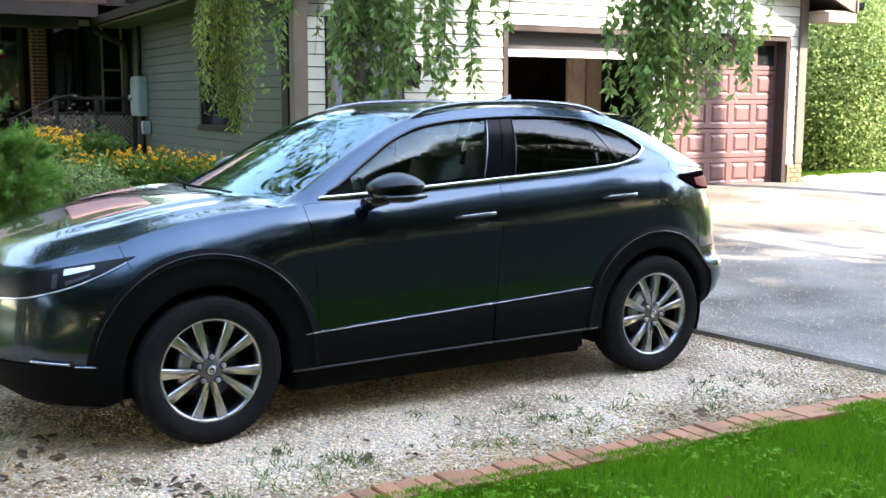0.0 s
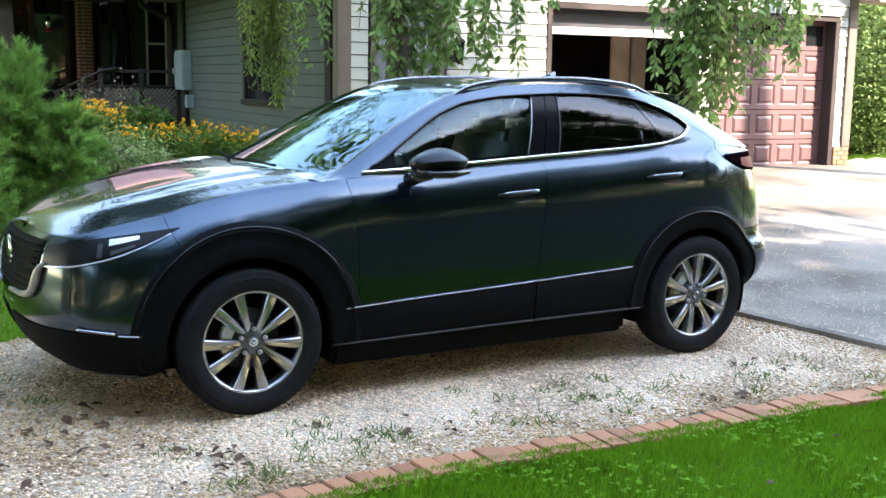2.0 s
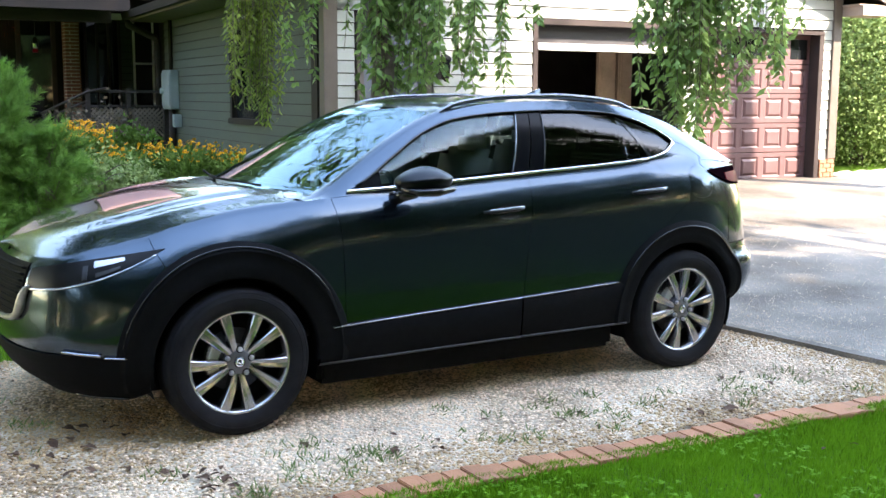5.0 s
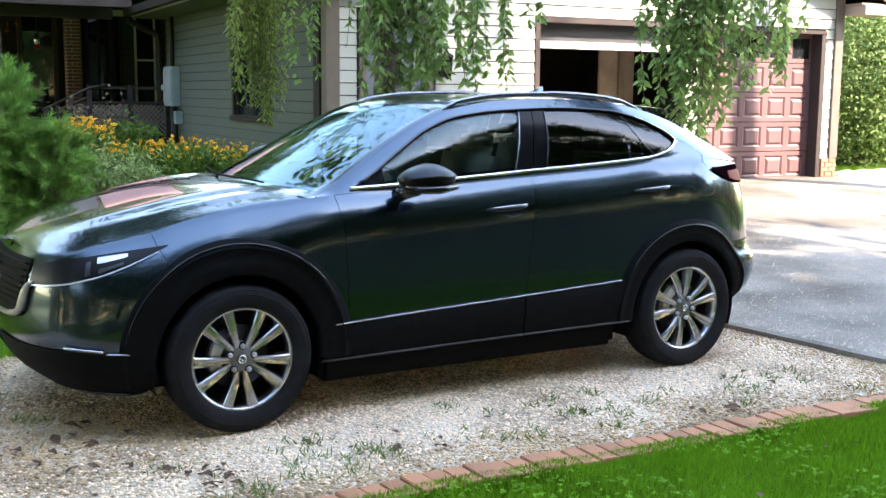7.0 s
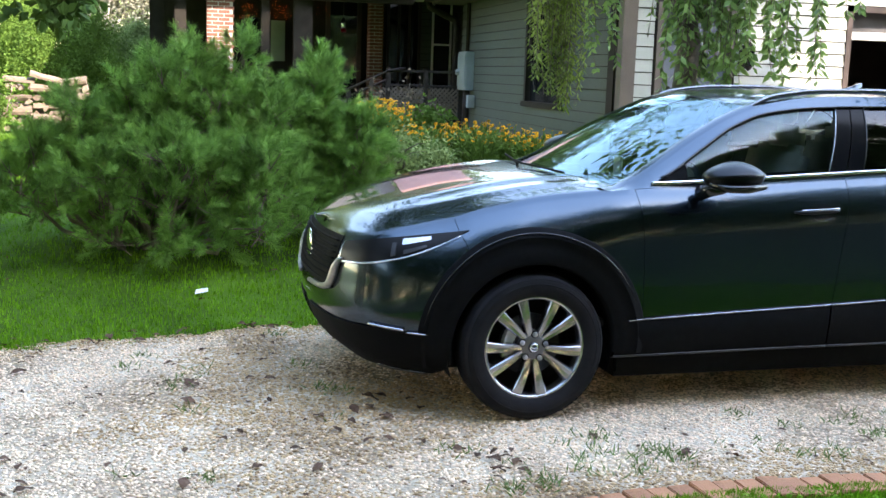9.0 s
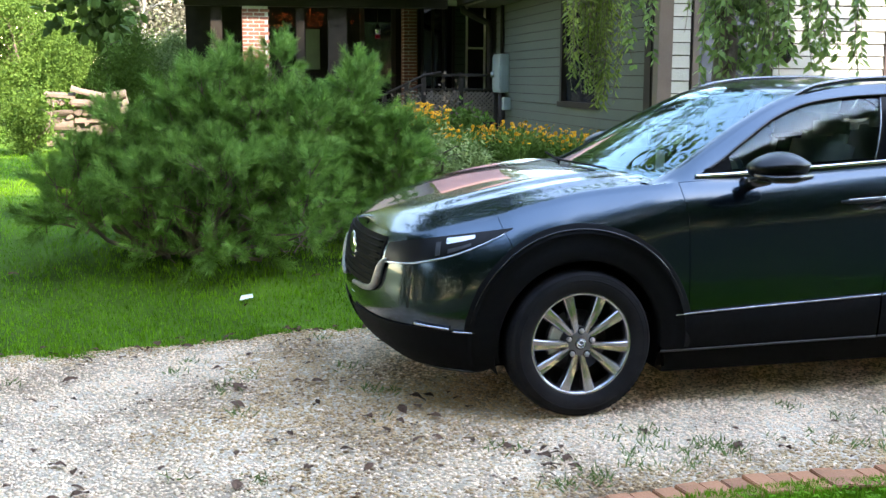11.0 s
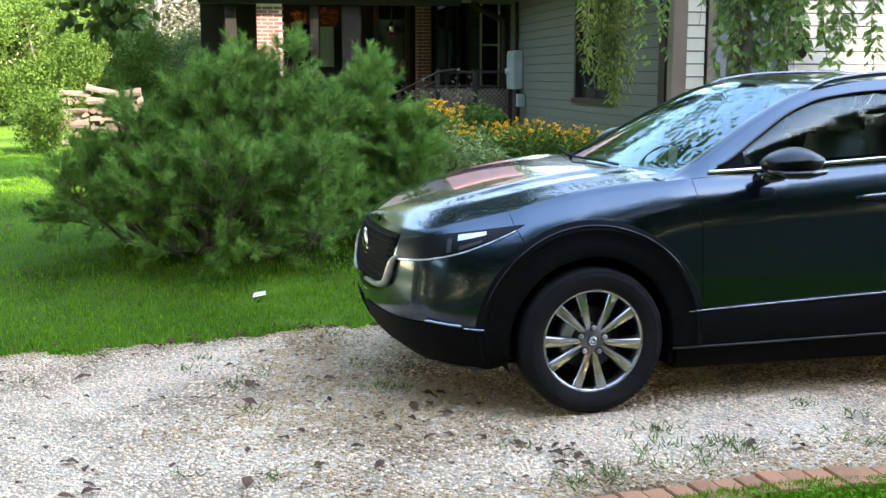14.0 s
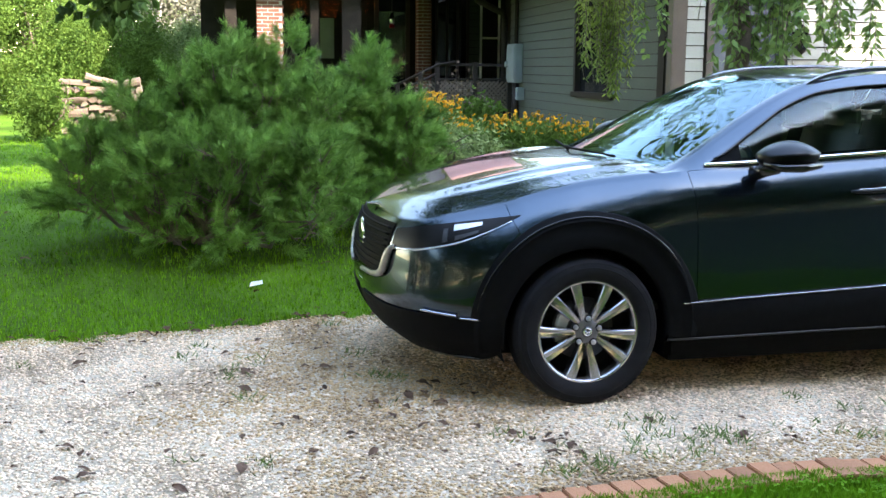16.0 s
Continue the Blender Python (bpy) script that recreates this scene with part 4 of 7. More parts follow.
for ob in [hood] + side_crest:
    ns = []
    for v in ob.data.vertices:
        p = v.co if v.co.y < HALF else flip(v.co)
        d, n = min(((p - c).length, j) for j, (c, _) in enumerate(crest))
        nv = v.normal.copy()
        if d < 0.012 and (ob is hood or p.z > crest[n][0].z - 0.004):
            nv = crest[n][1].copy()
            if v.co.y > HALF:
                nv.y = -nv.y
        ns.append(tuple(nv))
    ob.data.normals_split_custom_set_from_vertices(ns)
# cowl between bonnet and glass, two wipers
bm = bmesh.new()
rows = [[Vector((0.52 - 0.30 * (1 - u * u) + d, HALF + u * 0.69, 1.055 + 0.037 * (1 - u * u) + h)) for u in lin(-1, 1, 24)] for d, h in ((-0.10, -0.01), (0.02, 0.0), (0.10, 0.02))]
patch(bm, rows[::-1])
part("cowl", bm, PLASTIC, car, "", True)
for y0, y1 in ((0.45, 1.05), (0.95, 1.48)):
    bm = bmesh.new()
    tube(bm, [(0.40 - 0.20 * (1 - abs(y - HALF)), y, 1.108 + 0.012 * math.sin(3 * (y - y0))) for y in lin(y0, y1, 8)], 0.006, 6)
    part("wiper", bm, PLASTIC, car, "", True)


# ---- lamps, grille, mouldings on the nose ----
def overlay(name, s0, s1, lo, hi, material, out, ns=24, nz=8, far=False, label="", parent=None, both=False):
    bm = bmesh.new()
    rows = [[skin(s, lo(s) + (hi(s) - lo(s)) * v, out) for s in lin(s0, s1, ns)] for v in lin(0, 1, nz)]
    if both:
        patch(bm, rows, both=True)
        bmesh.ops.remove_doubles(bm, verts=bm.verts, dist=0.002)
    else:
        patch(bm, rows, far)
    return solid(part(name, bm, material, parent or car, label, True), 0.006)


lamp_hi = curve_fn([(-1.02, 0.785), (-0.85, 0.812), (-0.65, 0.838), (-0.50, 0.855), (-0.36, 0.872), (-0.315, 0.878)])
lamp_lo = curve_fn([(-1.02, 0.700), (-0.85, 0.712), (-0.65, 0.748), (-0.50, 0.796), (-0.40, 0.838), (-0.34, 0.866), (-0.315, 0.877)])
for far in (False, True):
    lamp = overlay("headlight", -1.02, -0.316, lamp_lo, lamp_hi, LAMPBLACK, 0.006, 30, 8, far, "slim dark headlight with bright projector")
    overlay("projector", -0.640, -0.50, lambda s: lamp_lo(s) * 0.40 + lamp_hi(s) * 0.60, lambda s: lamp_hi(s) - 0.009, ALLOY, 0.010, 12, 4, far, "bright chromed projector", lamp)
    overlay("reflector_bowl", -0.63, -0.52, lambda s: lamp_lo(s) + 0.012, lambda s: lamp_lo(s) * 0.66 + lamp_hi(s) * 0.34, DARKALLOY, 0.009, 12, 4, far, "", lamp)
    overlay("projector_cell", -0.690, -0.668, lambda s: lamp_lo(s) + 0.014, lambda s: lamp_hi(s) - 0.022, DARKALLOY, 0.011, 4, 4, far, "", lamp)
    bm = bmesh.new()
    pts = [skin(s, lamp_lo(s) - 0.004, 0.010) for s in lin(-1.01, -0.36, 30)]
    tube(bm, [flip(p) if far else p for p in pts], list(lin(0.0055, 0.002, 30)), 6)
    part("light_strip", bm, CHROME, lamp, "bright strip under the headlight", True)
    bm = bmesh.new()   # signature wing: runs from the lamp down round the grille
    pts = [skin(s, z, 0.014) for s, z in ((-0.99, 0.712), (-1.015, 0.695), (-1.035, 0.665), (-1.045, 0.63), (-1.052, 0.612), (-1.062, 0.592), (-1.085, 0.572), (-1.13, 0.556), (-1.22, 0.546), (-1.38, 0.541))]
    tube(bm, [flip(p) if far else p for p in pts], [0.006, 0.014, 0.020, 0.023, 0.023, 0.021, 0.018, 0.015, 0.013, 0.012], 10)
    part("grille_wing", bm, WINGMETAL, car, "chrome wing framing the grille", True)
    overlay("bumper_cladding", -1.45, -0.40, lambda s: bot_z(s) + 0.002, lambda s: 0.425 - 0.035 * smooth01((s + 0.8) / 0.45), PLASTIC, 0.010, 30, 8, far, "black lower bumper cladding")
    for s0, s1, z0, z1 in ((-0.78, -0.61, 0.442, 0.424), (-0.598, -0.50, 0.414, 0.409)):
        bm = bmesh.new()
        pts = [skin(s, z0 + (z1 - z0) * (s - s0) / (s1 - s0), 0.012) for s in lin(s0, s1, 12)]
        tube(bm, [flip(p) if far else p for p in pts], 0.007 if s0 < -0.6 else 0.0045, 6)
        part("bumper_strip", bm, ALLOY, car, "satin bumper accent strip", True)
    bm = bmesh.new()
    pts = [skin(s, bot_z(s) + 0.008, 0.012) for s in lin(-0.85, -0.50, 16)]
    tube(bm, [flip(p) if far else p for p in pts], 0.007, 6)
    part("bumper_lip", bm, GLOSSBLACK, car, "", True)
    tail_lo = curve_fn([(2.84, 1.136), (2.96, 1.085), (3.12, 1.048), (3.3, 1.04), (3.6, 1.04)])
    tail_hi = curve_fn([(2.84, 1.140), (3.0, 1.146), (3.2, 1.150), (3.6, 1.15)])
    tail = overlay("tail_light", 2.845, 3.62, tail_lo, tail_hi, SMOKE, 0.012, 24, 8, far, "slim tail light with dark red lens")
    overlay("tail_lens", 3.02, 3.5, lambda s: tail_lo(s) + 0.012, lambda s: tail_hi(s) - 0.030, RED_LENS, 0.016, 14, 4, far, "dark red lens", tail)
    bm = bmesh.new()
    pts = [skin(s, tail_hi(s) + 0.002, 0.012) for s in lin(2.86, 3.45, 18)]
    tube(bm, [flip(p) if far else p for p in pts], 0.005, 6)
    part("tail_trim", bm, PAINT, tail, "", True)
    # door handles in their scoops
    for s0, s1, z in ((1.30, 1.545, 0.972), (2.25, 2.49, 1.036)):
        hz = lambda s: z + 0.055 * (s - s0)
        bm = bmesh.new()
        pts = [skin(s, hz(s) - 0.004, o) for s, o in zip(lin(s0, s1, 10), (0.0, 0.022, 0.032, 0.034, 0.034, 0.034, 0.034, 0.032, 0.024, 0.0))]
        tube(bm, [flip(p) if far else p for p in pts], [0.005, 0.008, 0.010, 0.010, 0.010, 0.010, 0.010, 0.010, 0.008, 0.005], 8)
        handle = part("door_handle", bm, DARKPAINT, car, "pull handle in darkened body colour with bright edge", True)
        # bright tube drawn for the gleam on the handle's upper face
        bm = bmesh.new()
        pts = [skin(s, hz(s) + 0.008, 0.036) for s in lin(s0 + 0.02, s1 - 0.02, 8)]
        tube(bm, [flip(p) if far else p for p in pts], 0.003, 6)
        part("handle_gleam", bm, CHROME, handle, "", True)
        # flat dark disc drawn for the shade in the scoop
        bm = bmesh.new()
        c = (s0 + s1) / 2
        rows = [[skin(c + 0.03 + 0.068 * r * math.cos(a), hz(c) - 0.010 + 0.042 * r * math.sin(a), 0.0025 if r == 1 else 0.0035 - 0.001 * (1 - r)) for a in lin(0, 2 * math.pi, 20)] for r in (1.0, 0.7, 0.4, 0.05)]
        patch(bm, rows, far)
        part("scoop_shade", bm, GLOSSBLACK, handle, "", True)
        # pale arc drawn for the glint on the scoop's lower edge
        bm = bmesh.new()
        pts = [skin(c + 0.03 + 0.066 * math.cos(a), hz(c) - 0.010 + 0.041 * math.sin(a), 0.003) for a in lin(math.radians(215), math.radians(325), 12)]
        tube(bm, [flip(p) if far else p for p in pts], [0.0008 + 0.0022 * math.sin(math.pi * k / 11) for k in range(12)], 6)
        part("scoop_glint", bm, RAIL, handle, "", True)
# fuel flap on the near side
bm = bmesh.new()
rows = [[skin(2.765 + 0.092 * r * math.copysign(abs(math.cos(a)) ** 0.75, math.cos(a)), 1.075 + 0.090 * r * math.copysign(abs(math.sin(a)) ** 0.75, math.sin(a)), o) for a in lin(0, 2 * math.pi, 36)] for r, o in ((1.0, -0.002), (0.985, 0.0008), (0.95, 0.0012), (0.5, 0.0012), (0.02, 0.0012))]
patch(bm, rows, False)
part("fuel_flap", bm, PAINT, car, "", True)
# grille: dark mesh of bars inside the wing
gr = overlay("grille", S_FRONT, -1.06, lambda s: 0.56, lambda s: 0.805, PLASTIC, 0.006, 20, 8, False, "dark grille", None, True)
for k in range(8):
    bm = bmesh.new()
    z = 0.585 + k * 0.028
    pts = [skin(s, z, 0.012) for s in lin(-1.07, S_FRONT, 14)]
    tube(bm, pts + [flip(p) for p in pts[::-1][1:]], 0.006, 6)
    part("grille_bar", bm, PLASTIC, gr, "", True)
bm = bmesh.new()
lathe(bm, [(0.0, 0.012), (0.05, 0.012), (0.075, 0.008), (0.08, 0.0)], (0, 0, 0), -1, 24)
bmesh.ops.transform(bm, matrix=pose(-0.905, HALF, 0.70, 0, 0, -90), verts=bm.verts)
part("badge", bm, CHROME, car, "round chrome badge", True)


# ---- door mirrors ----
for far in (False, True):
    bm = bmesh.new()
    bmesh.ops.create_uvsphere(bm, u_segments=28, v_segments=16, radius=1.0)
    for v in bm.verts:
        x, y, z = v.co
        sg = lambda a, p: math.copysign(abs(a) ** p, a)
        x, y, z = sg(x, 0.8), sg(y, 0.85), sg(z, 0.9)
        taper = 1.0 - 0.25 * max(0, -x)
        tall = (0.062 * (1 - 0.75 * max(0, x) ** 2) * (1 - 0.35 * max(0, -x) ** 1.5)) if z > 0 else 0.082 * taper
        v.co = Vector((0.865 + 0.145 * x, -0.16 + 0.118 * y * taper * (1 - 0.30 * abs(z)), 1.160 + tall * z + 0.010 * x))
        if v.co.x > 0.985:
            v.co.x = 0.985 + (v.co.x - 0.985) * 0.2
    if far:
        for v in bm.verts:
            v.co = flip(v.co)
        bmesh.ops.reverse_faces(bm, faces=bm.faces)
    mir = part("door_mirror", bm, DARKPAINT, car, "door mirror in darkened body colour on a black foot", True)
    bm = bmesh.new()
    pts = [Vector((0.80, 0.02, 1.055)), Vector((0.82, -0.03, 1.075)), Vector((0.85, -0.10, 1.10))]
    tube(bm, [flip(p) if far else p for p in pts], [0.036, 0.032, 0.036], 10)
    part("mirror_foot", bm, GLOSSBLACK, mir, "", True)
    bm = bmesh.new()
    pts = [Vector((0.735, -0.19, 1.120)), Vector((0.80, -0.262, 1.106)), Vector((0.88, -0.275, 1.108)), Vector((0.975, -0.255, 1.118))]
    tube(bm, [flip(p) if far else p for p in pts], [0.012, 0.018, 0.02, 0.015], 8)
    part("mirror_skirt", bm, GLOSSBLACK, mir, "", True)
    box_ob("mirror_glass", (0.955, -0.22 if not far else 2 * HALF + 0.10, 1.12, 0.960, -0.10 if not far else 2 * HALF + 0.22, 1.175), CHROME, mir, 0.002)


# ---- wheels ----
def build_wheel():
    """A road wheel at the origin, its face towards -y."""
    wheel = new("wheel")
    wheel["label"] = "twin-spoke machined alloy wheel with black tyre"
    bm = bmesh.new()
    prof = [(0.236, -0.010), (0.243, -0.018), (0.262, -0.029), (0.290, -0.034), (0.315, -0.030), (0.332, -0.018), (0.3395, -0.004), (0.3435, 0.02), (0.345, 0.05), (0.3455, 0.078), (0.345, 0.106), (0.3435, 0.136), (0.338, 0.162), (0.315, 0.185), (0.24, 0.18)]
    lathe(bm, prof, (0, 0, 0), 1, 72)
    bmesh.ops.recalc_face_normals(bm, faces=bm.faces)
    tyre = part("tyre", bm, RUBBER, wheel, "", True)
    bm = bmesh.new()   # tread blocks round the shoulder
    for k in range(72):
        a = 2 * math.pi * k / 72
        c, s = math.cos(a), math.sin(a)
        for y0, y1, r in ((-0.012, 0.030, 0.3445), (0.042, 0.072, 0.3475), (0.084, 0.114, 0.3475)):
            q = []
            for da, y in ((-0.030, y0), (0.030, y0), (0.030, y1), (-0.030, y1)):
                rr = r if y > 0.0 else r - 0.006
                q.append(bm.verts.new((rr * math.cos(a + da), y, rr * math.sin(a + da))))
            bm.faces.new(q)
    part("tread", bm, RUBBER, tyre)
    bm = bmesh.new()
    for r in (0.300, 0.322):
        lathe(bm, [(r - 0.003, -0.0325 if r < 0.31 else -0.0255), (r, -0.0355 if r < 0.31 else -0.029), (r + 0.003, -0.0325 if r < 0.31 else -0.0225)], (0, 0, 0), 1, 60)
    part("sidewall_rib", bm, RUBBER, tyre, "", True)
    bm = bmesh.new()
    lathe(bm, [(0.212, 0.16), (0.214, 0.02), (0.226, -0.006), (0.232, -0.014), (0.240, -0.016), (0.242, -0.010), (0.238, 0.0)], (0, 0, 0), 1, 64)
    bmesh.ops.recalc_face_normals(bm, faces=bm.faces)
    part("rim", bm, ALLOY, wheel, "machined alloy rim", True)
    bm = bmesh.new()
    lathe(bm, [(0.0, 0.10), (0.215, 0.105), (0.22, 0.09)], (0, 0, 0), 1, 32)
    part("wheel_back", bm, PLASTIC, wheel)
    bm = bmesh.new()
    lathe(bm, [(0.05, 0.055), (0.145, 0.055), (0.147, 0.075)], (0, 0, 0), 1, 40)
    part("brake_disc", bm, STEEL, wheel, "bare steel brake disc", True)
    bm = bmesh.new()
    for k in range(7):
        a = radians(150 + k * 9)
        box(bm, 0.118 * math.cos(a) - 0.022, 0.018, 0.118 * math.sin(a) - 0.022, 0.118 * math.cos(a) + 0.022, 0.070, 0.118 * math.sin(a) + 0.022, 0.004)
    part("caliper", bm, WHITEPAINT, wheel, "pale brake caliper")
    for k in range(5):
        for d in (-1, 1):
            bm = bmesh.new()
            rows = []
            for t in lin(0, 1, 9):
                r = 0.052 + (0.228 - 0.052) * t
                ang = d * (0.235 + 0.040 * t)
                wd = 0.0130 + 0.0125 * t
                y = -0.012 + 0.016 * (1 - t) ** 1.5 - 0.006 * math.sin(math.pi * t)
                c, s = math.cos(ang), math.sin(ang)
                base = Vector((r * s, 0, r * c))
                side = Vector((c, 0, -s))
                rows.append([base + side * (q * wd) + Vector((0, y + h, 0)) for q, h in ((-1.35, 0.035), (-1.0, 0.004), (-0.82, 0.0), (0.0, 0.0022), (0.82, 0.0), (1.0, 0.004), (1.35, 0.035))])
            patch(bm, rows)
            bmesh.ops.recalc_face_normals(bm, faces=bm.faces)
            me = bpy.data.meshes.new("spoke")
            bm.to_mesh(me)
            bm.free()
            me.materials.append(ALLOY)
            put("spoke", me, wheel, pose(0, 0, 0, 0, 36 + 72 * k, 0))
    bm = bmesh.new()
    lathe(bm, [(0.0, -0.004), (0.034, -0.003), (0.044, 0.002), (0.068, 0.006), (0.076, 0.018), (0.076, 0.06)], (0, 0, 0), 1, 32)
    part("hub", bm, HUBGREY, wheel, "", True)
    pocket = bmesh.new()
    lathe(pocket, [(0.0, 0.0012), (0.0175, 0.0008), (0.0185, 0.003)], (0, 0, 0), 1, 16)
    pme = bpy.data.meshes.new("nut_recess")
    pocket.to_mesh(pme)
    pocket.free()
    pme.materials.append(PLASTIC)
    for k in range(5):
        a = radians(90 + 72 * k)
        put("nut_recess", pme, wheel, pose(0.060 * math.cos(a), 0.0, 0.060 * math.sin(a)))
    bm = bmesh.new()
    lathe(bm, [(0.0, -0.010), (0.022, -0.009), (0.027, -0.004), (0.028, 0.002)], (0, 0, 0), 1, 24)
    cap = part("centre_cap", bm, GLOSSBLACK, wheel, "black centre cap with plain bright emblem", True)
    bm = bmesh.new()
    lathe(bm, [(0.014, -0.0095), (0.017, -0.0125), (0.020, -0.0095)], (0, 0, 0), 1, 24)
    tube(bm, [(-0.014, -0.0105, 0.004), (0, -0.0115, -0.005), (0.014, -0.0105, 0.004)], 0.003, 6)
    part("emblem", bm, CHROME, cap, "", True)
    nut = bmesh.new()
    lathe(nut, [(0.0, -0.012), (0.009, -0.011), (0.0125, -0.004), (0.0135, 0.020)], (0, 0, 0), 1, 6)
    nme = bpy.data.meshes.new("lug_nut")
    nut.to_mesh(nme)
    nut.free()
    nme.materials.append(NUT)
    for k in range(5):
        a = radians(90 + 72 * k)
        put("lug_nut", nme, wheel, pose(0.060 * math.cos(a), -0.004, 0.060 * math.sin(a)))
    return wheel


first = build_wheel()
first.parent = car
first.matrix_basis = pose(0, 0, WHEEL_R, 0, 4, 0)
for x, y, turn, roll in ((BASE, 0.0, 0, 26), (0.0, 2 * HALF, 180, 30), (BASE, 2 * HALF, 180, 50)):
    w = copy_thing(first, pose(x, y, WHEEL_R, 0, roll if not turn else -roll, turn))
    w.parent = car


# ---- inside the cabin ----
def seat(x, y):
    s = new("seat")
    s.parent = car
    s.matrix_basis = pose(x, y, 0)
    s["label"] = "beige cloth car seat"
    bm = bmesh.new()
    box(bm, -0.25, -0.25, 0.50, 0.27, 0.25, 0.66, 0.05)
    part("cushion", bm, CLOTH, s, "", True)
    bm = bmesh.new()
    box(bm, 0.0, -0.24, 0.62, 0.13, 0.24, 1.18, 0.05)
    bmesh.ops.transform(bm, matrix=pose(0.05, 0, 0.14, 0, 14, 0), verts=bm.verts)
    part("backrest", bm, CLOTH, s, "", True)
    bm = bmesh.new()
    box(bm, 0.38, -0.13, 1.20, 0.48, 0.13, 1.37, 0.04)
    part("headrest", bm, CLOTH, s, "", True)
    return s


seat(1.12, 0.50)
seat(1.12, 1.24)
seat(2.0, 0.45)
seat(2.0, 0.87)
seat(2.0, 1.29)
bm = bmesh.new()
rows = [[Vector((x + 0.10 * abs(u) ** 2, HALF + u * 0.70, z)) for u in lin(-1, 1, 16)] for x, z in ((0.32, 1.06), (0.50, 1.075), (0.72, 1.05), (0.80, 0.98), (0.78, 0.70))]
patch(bm, rows[::-1])
part("dashboard", bm, DASH, car, "", True)
bm = bmesh.new()
tube(bm, [(0.93 + 0.06 * math.sin(a), 0.50 + 0.185 * math.cos(a), 0.98 + 0.17 * math.sin(a)) for a in lin(0, 2 * math.pi, 29)], 0.015, 8, False)
part("steering_wheel", bm, DASH, car, "", True)
box_ob("sun_paper", (0.60, 0.48, 1.085, 0.61, 0.57, 1.19), WHITEPAINT, car, 0.002, "white paper tag behind the windscreen")
box_ob("rear_view_mirror", (0.98, 0.77, 1.39, 1.01, 0.97, 1.45), DASH, car, 0.01)
box_ob("cabin_floor", (0.3, 0.12, 0.40, 3.0, 1.62, 0.44), DASH, car, 0.01)


# ---- the house: porch behind the flower bed ----


def brick_mesh(l, d, h, material, name="brick"):
    bm = bmesh.new()
    box(bm, -l / 2, -d / 2, 0, l / 2, d / 2, h, 0.004)
    me = bpy.data.meshes.new(name)
    bm.to_mesh(me)
    bm.free()
    me.materials.append(material)
    return me


def brick_pillar(x0, x1, y0, depth, z0, z1, label):
    p = thing("brick_pillar", label, "pillar")
    box_ob("mortar_core", (x0 + 0.008, y0 + 0.008, z0, x1 - 0.008, y0 + depth - 0.008, z1), MORTAR, p, 0)
    full, half = brick_mesh(0.190, 0.095, 0.053, BRICK), brick_mesh(0.086, 0.095, 0.053, BRICK)
    rows = int((z1 - z0) / 0.067)
    for r in range(rows):
        z = z0 + 0.004 + r * 0.067
        for face in (0, 1):    # front, and the flank turned to -x
            a = 0.0
            span = (x1 - x0) if face == 0 else depth - 0.1
            k = 0
            while a < span - 0.05:
                l = 0.092 if (k == 0 and r % 2) or a + 0.195 > span else 0.195
                l = min(l, span - a)
                me = full if l > 0.15 else half
                if face == 0:
                    put("brick", me, p, pose(x0 + a + l / 2, y0 + 0.0455, z))
                else:
                    put("brick", me, p, pose(x0 + 0.0455, y0 + 0.1 + a + l / 2, z, 0, 0, 90))
                a += l + 0.010
                k += 1
    return p


SHUTTER = mat("sage_shutter", (0.20, 0.26, 0.19), 0.6, 0, 0.1, 5.0)
# near-black: the porch's deep shade is put into the board colour
SHADEBOARD = mat("shade_dark_boards", (0.018, 0.015, 0.012), 0.8, 0, 0.3, 4.0, spec=0.15)
BULB = bpy.data.materials.new("amber_bulb")
BULB.use_nodes = True
BULB.node_tree.nodes["Principled BSDF"].inputs["Base Color"].default_value = (0.6, 0.12, 0.03, 1)
BULB.node_tree.nodes["Principled BSDF"].inputs["Emission Color"].default_value = (1.0, 0.20, 0.05, 1)
BULB.node_tree.nodes["Principled BSDF"].inputs["Emission Strength"].default_value = 0.07


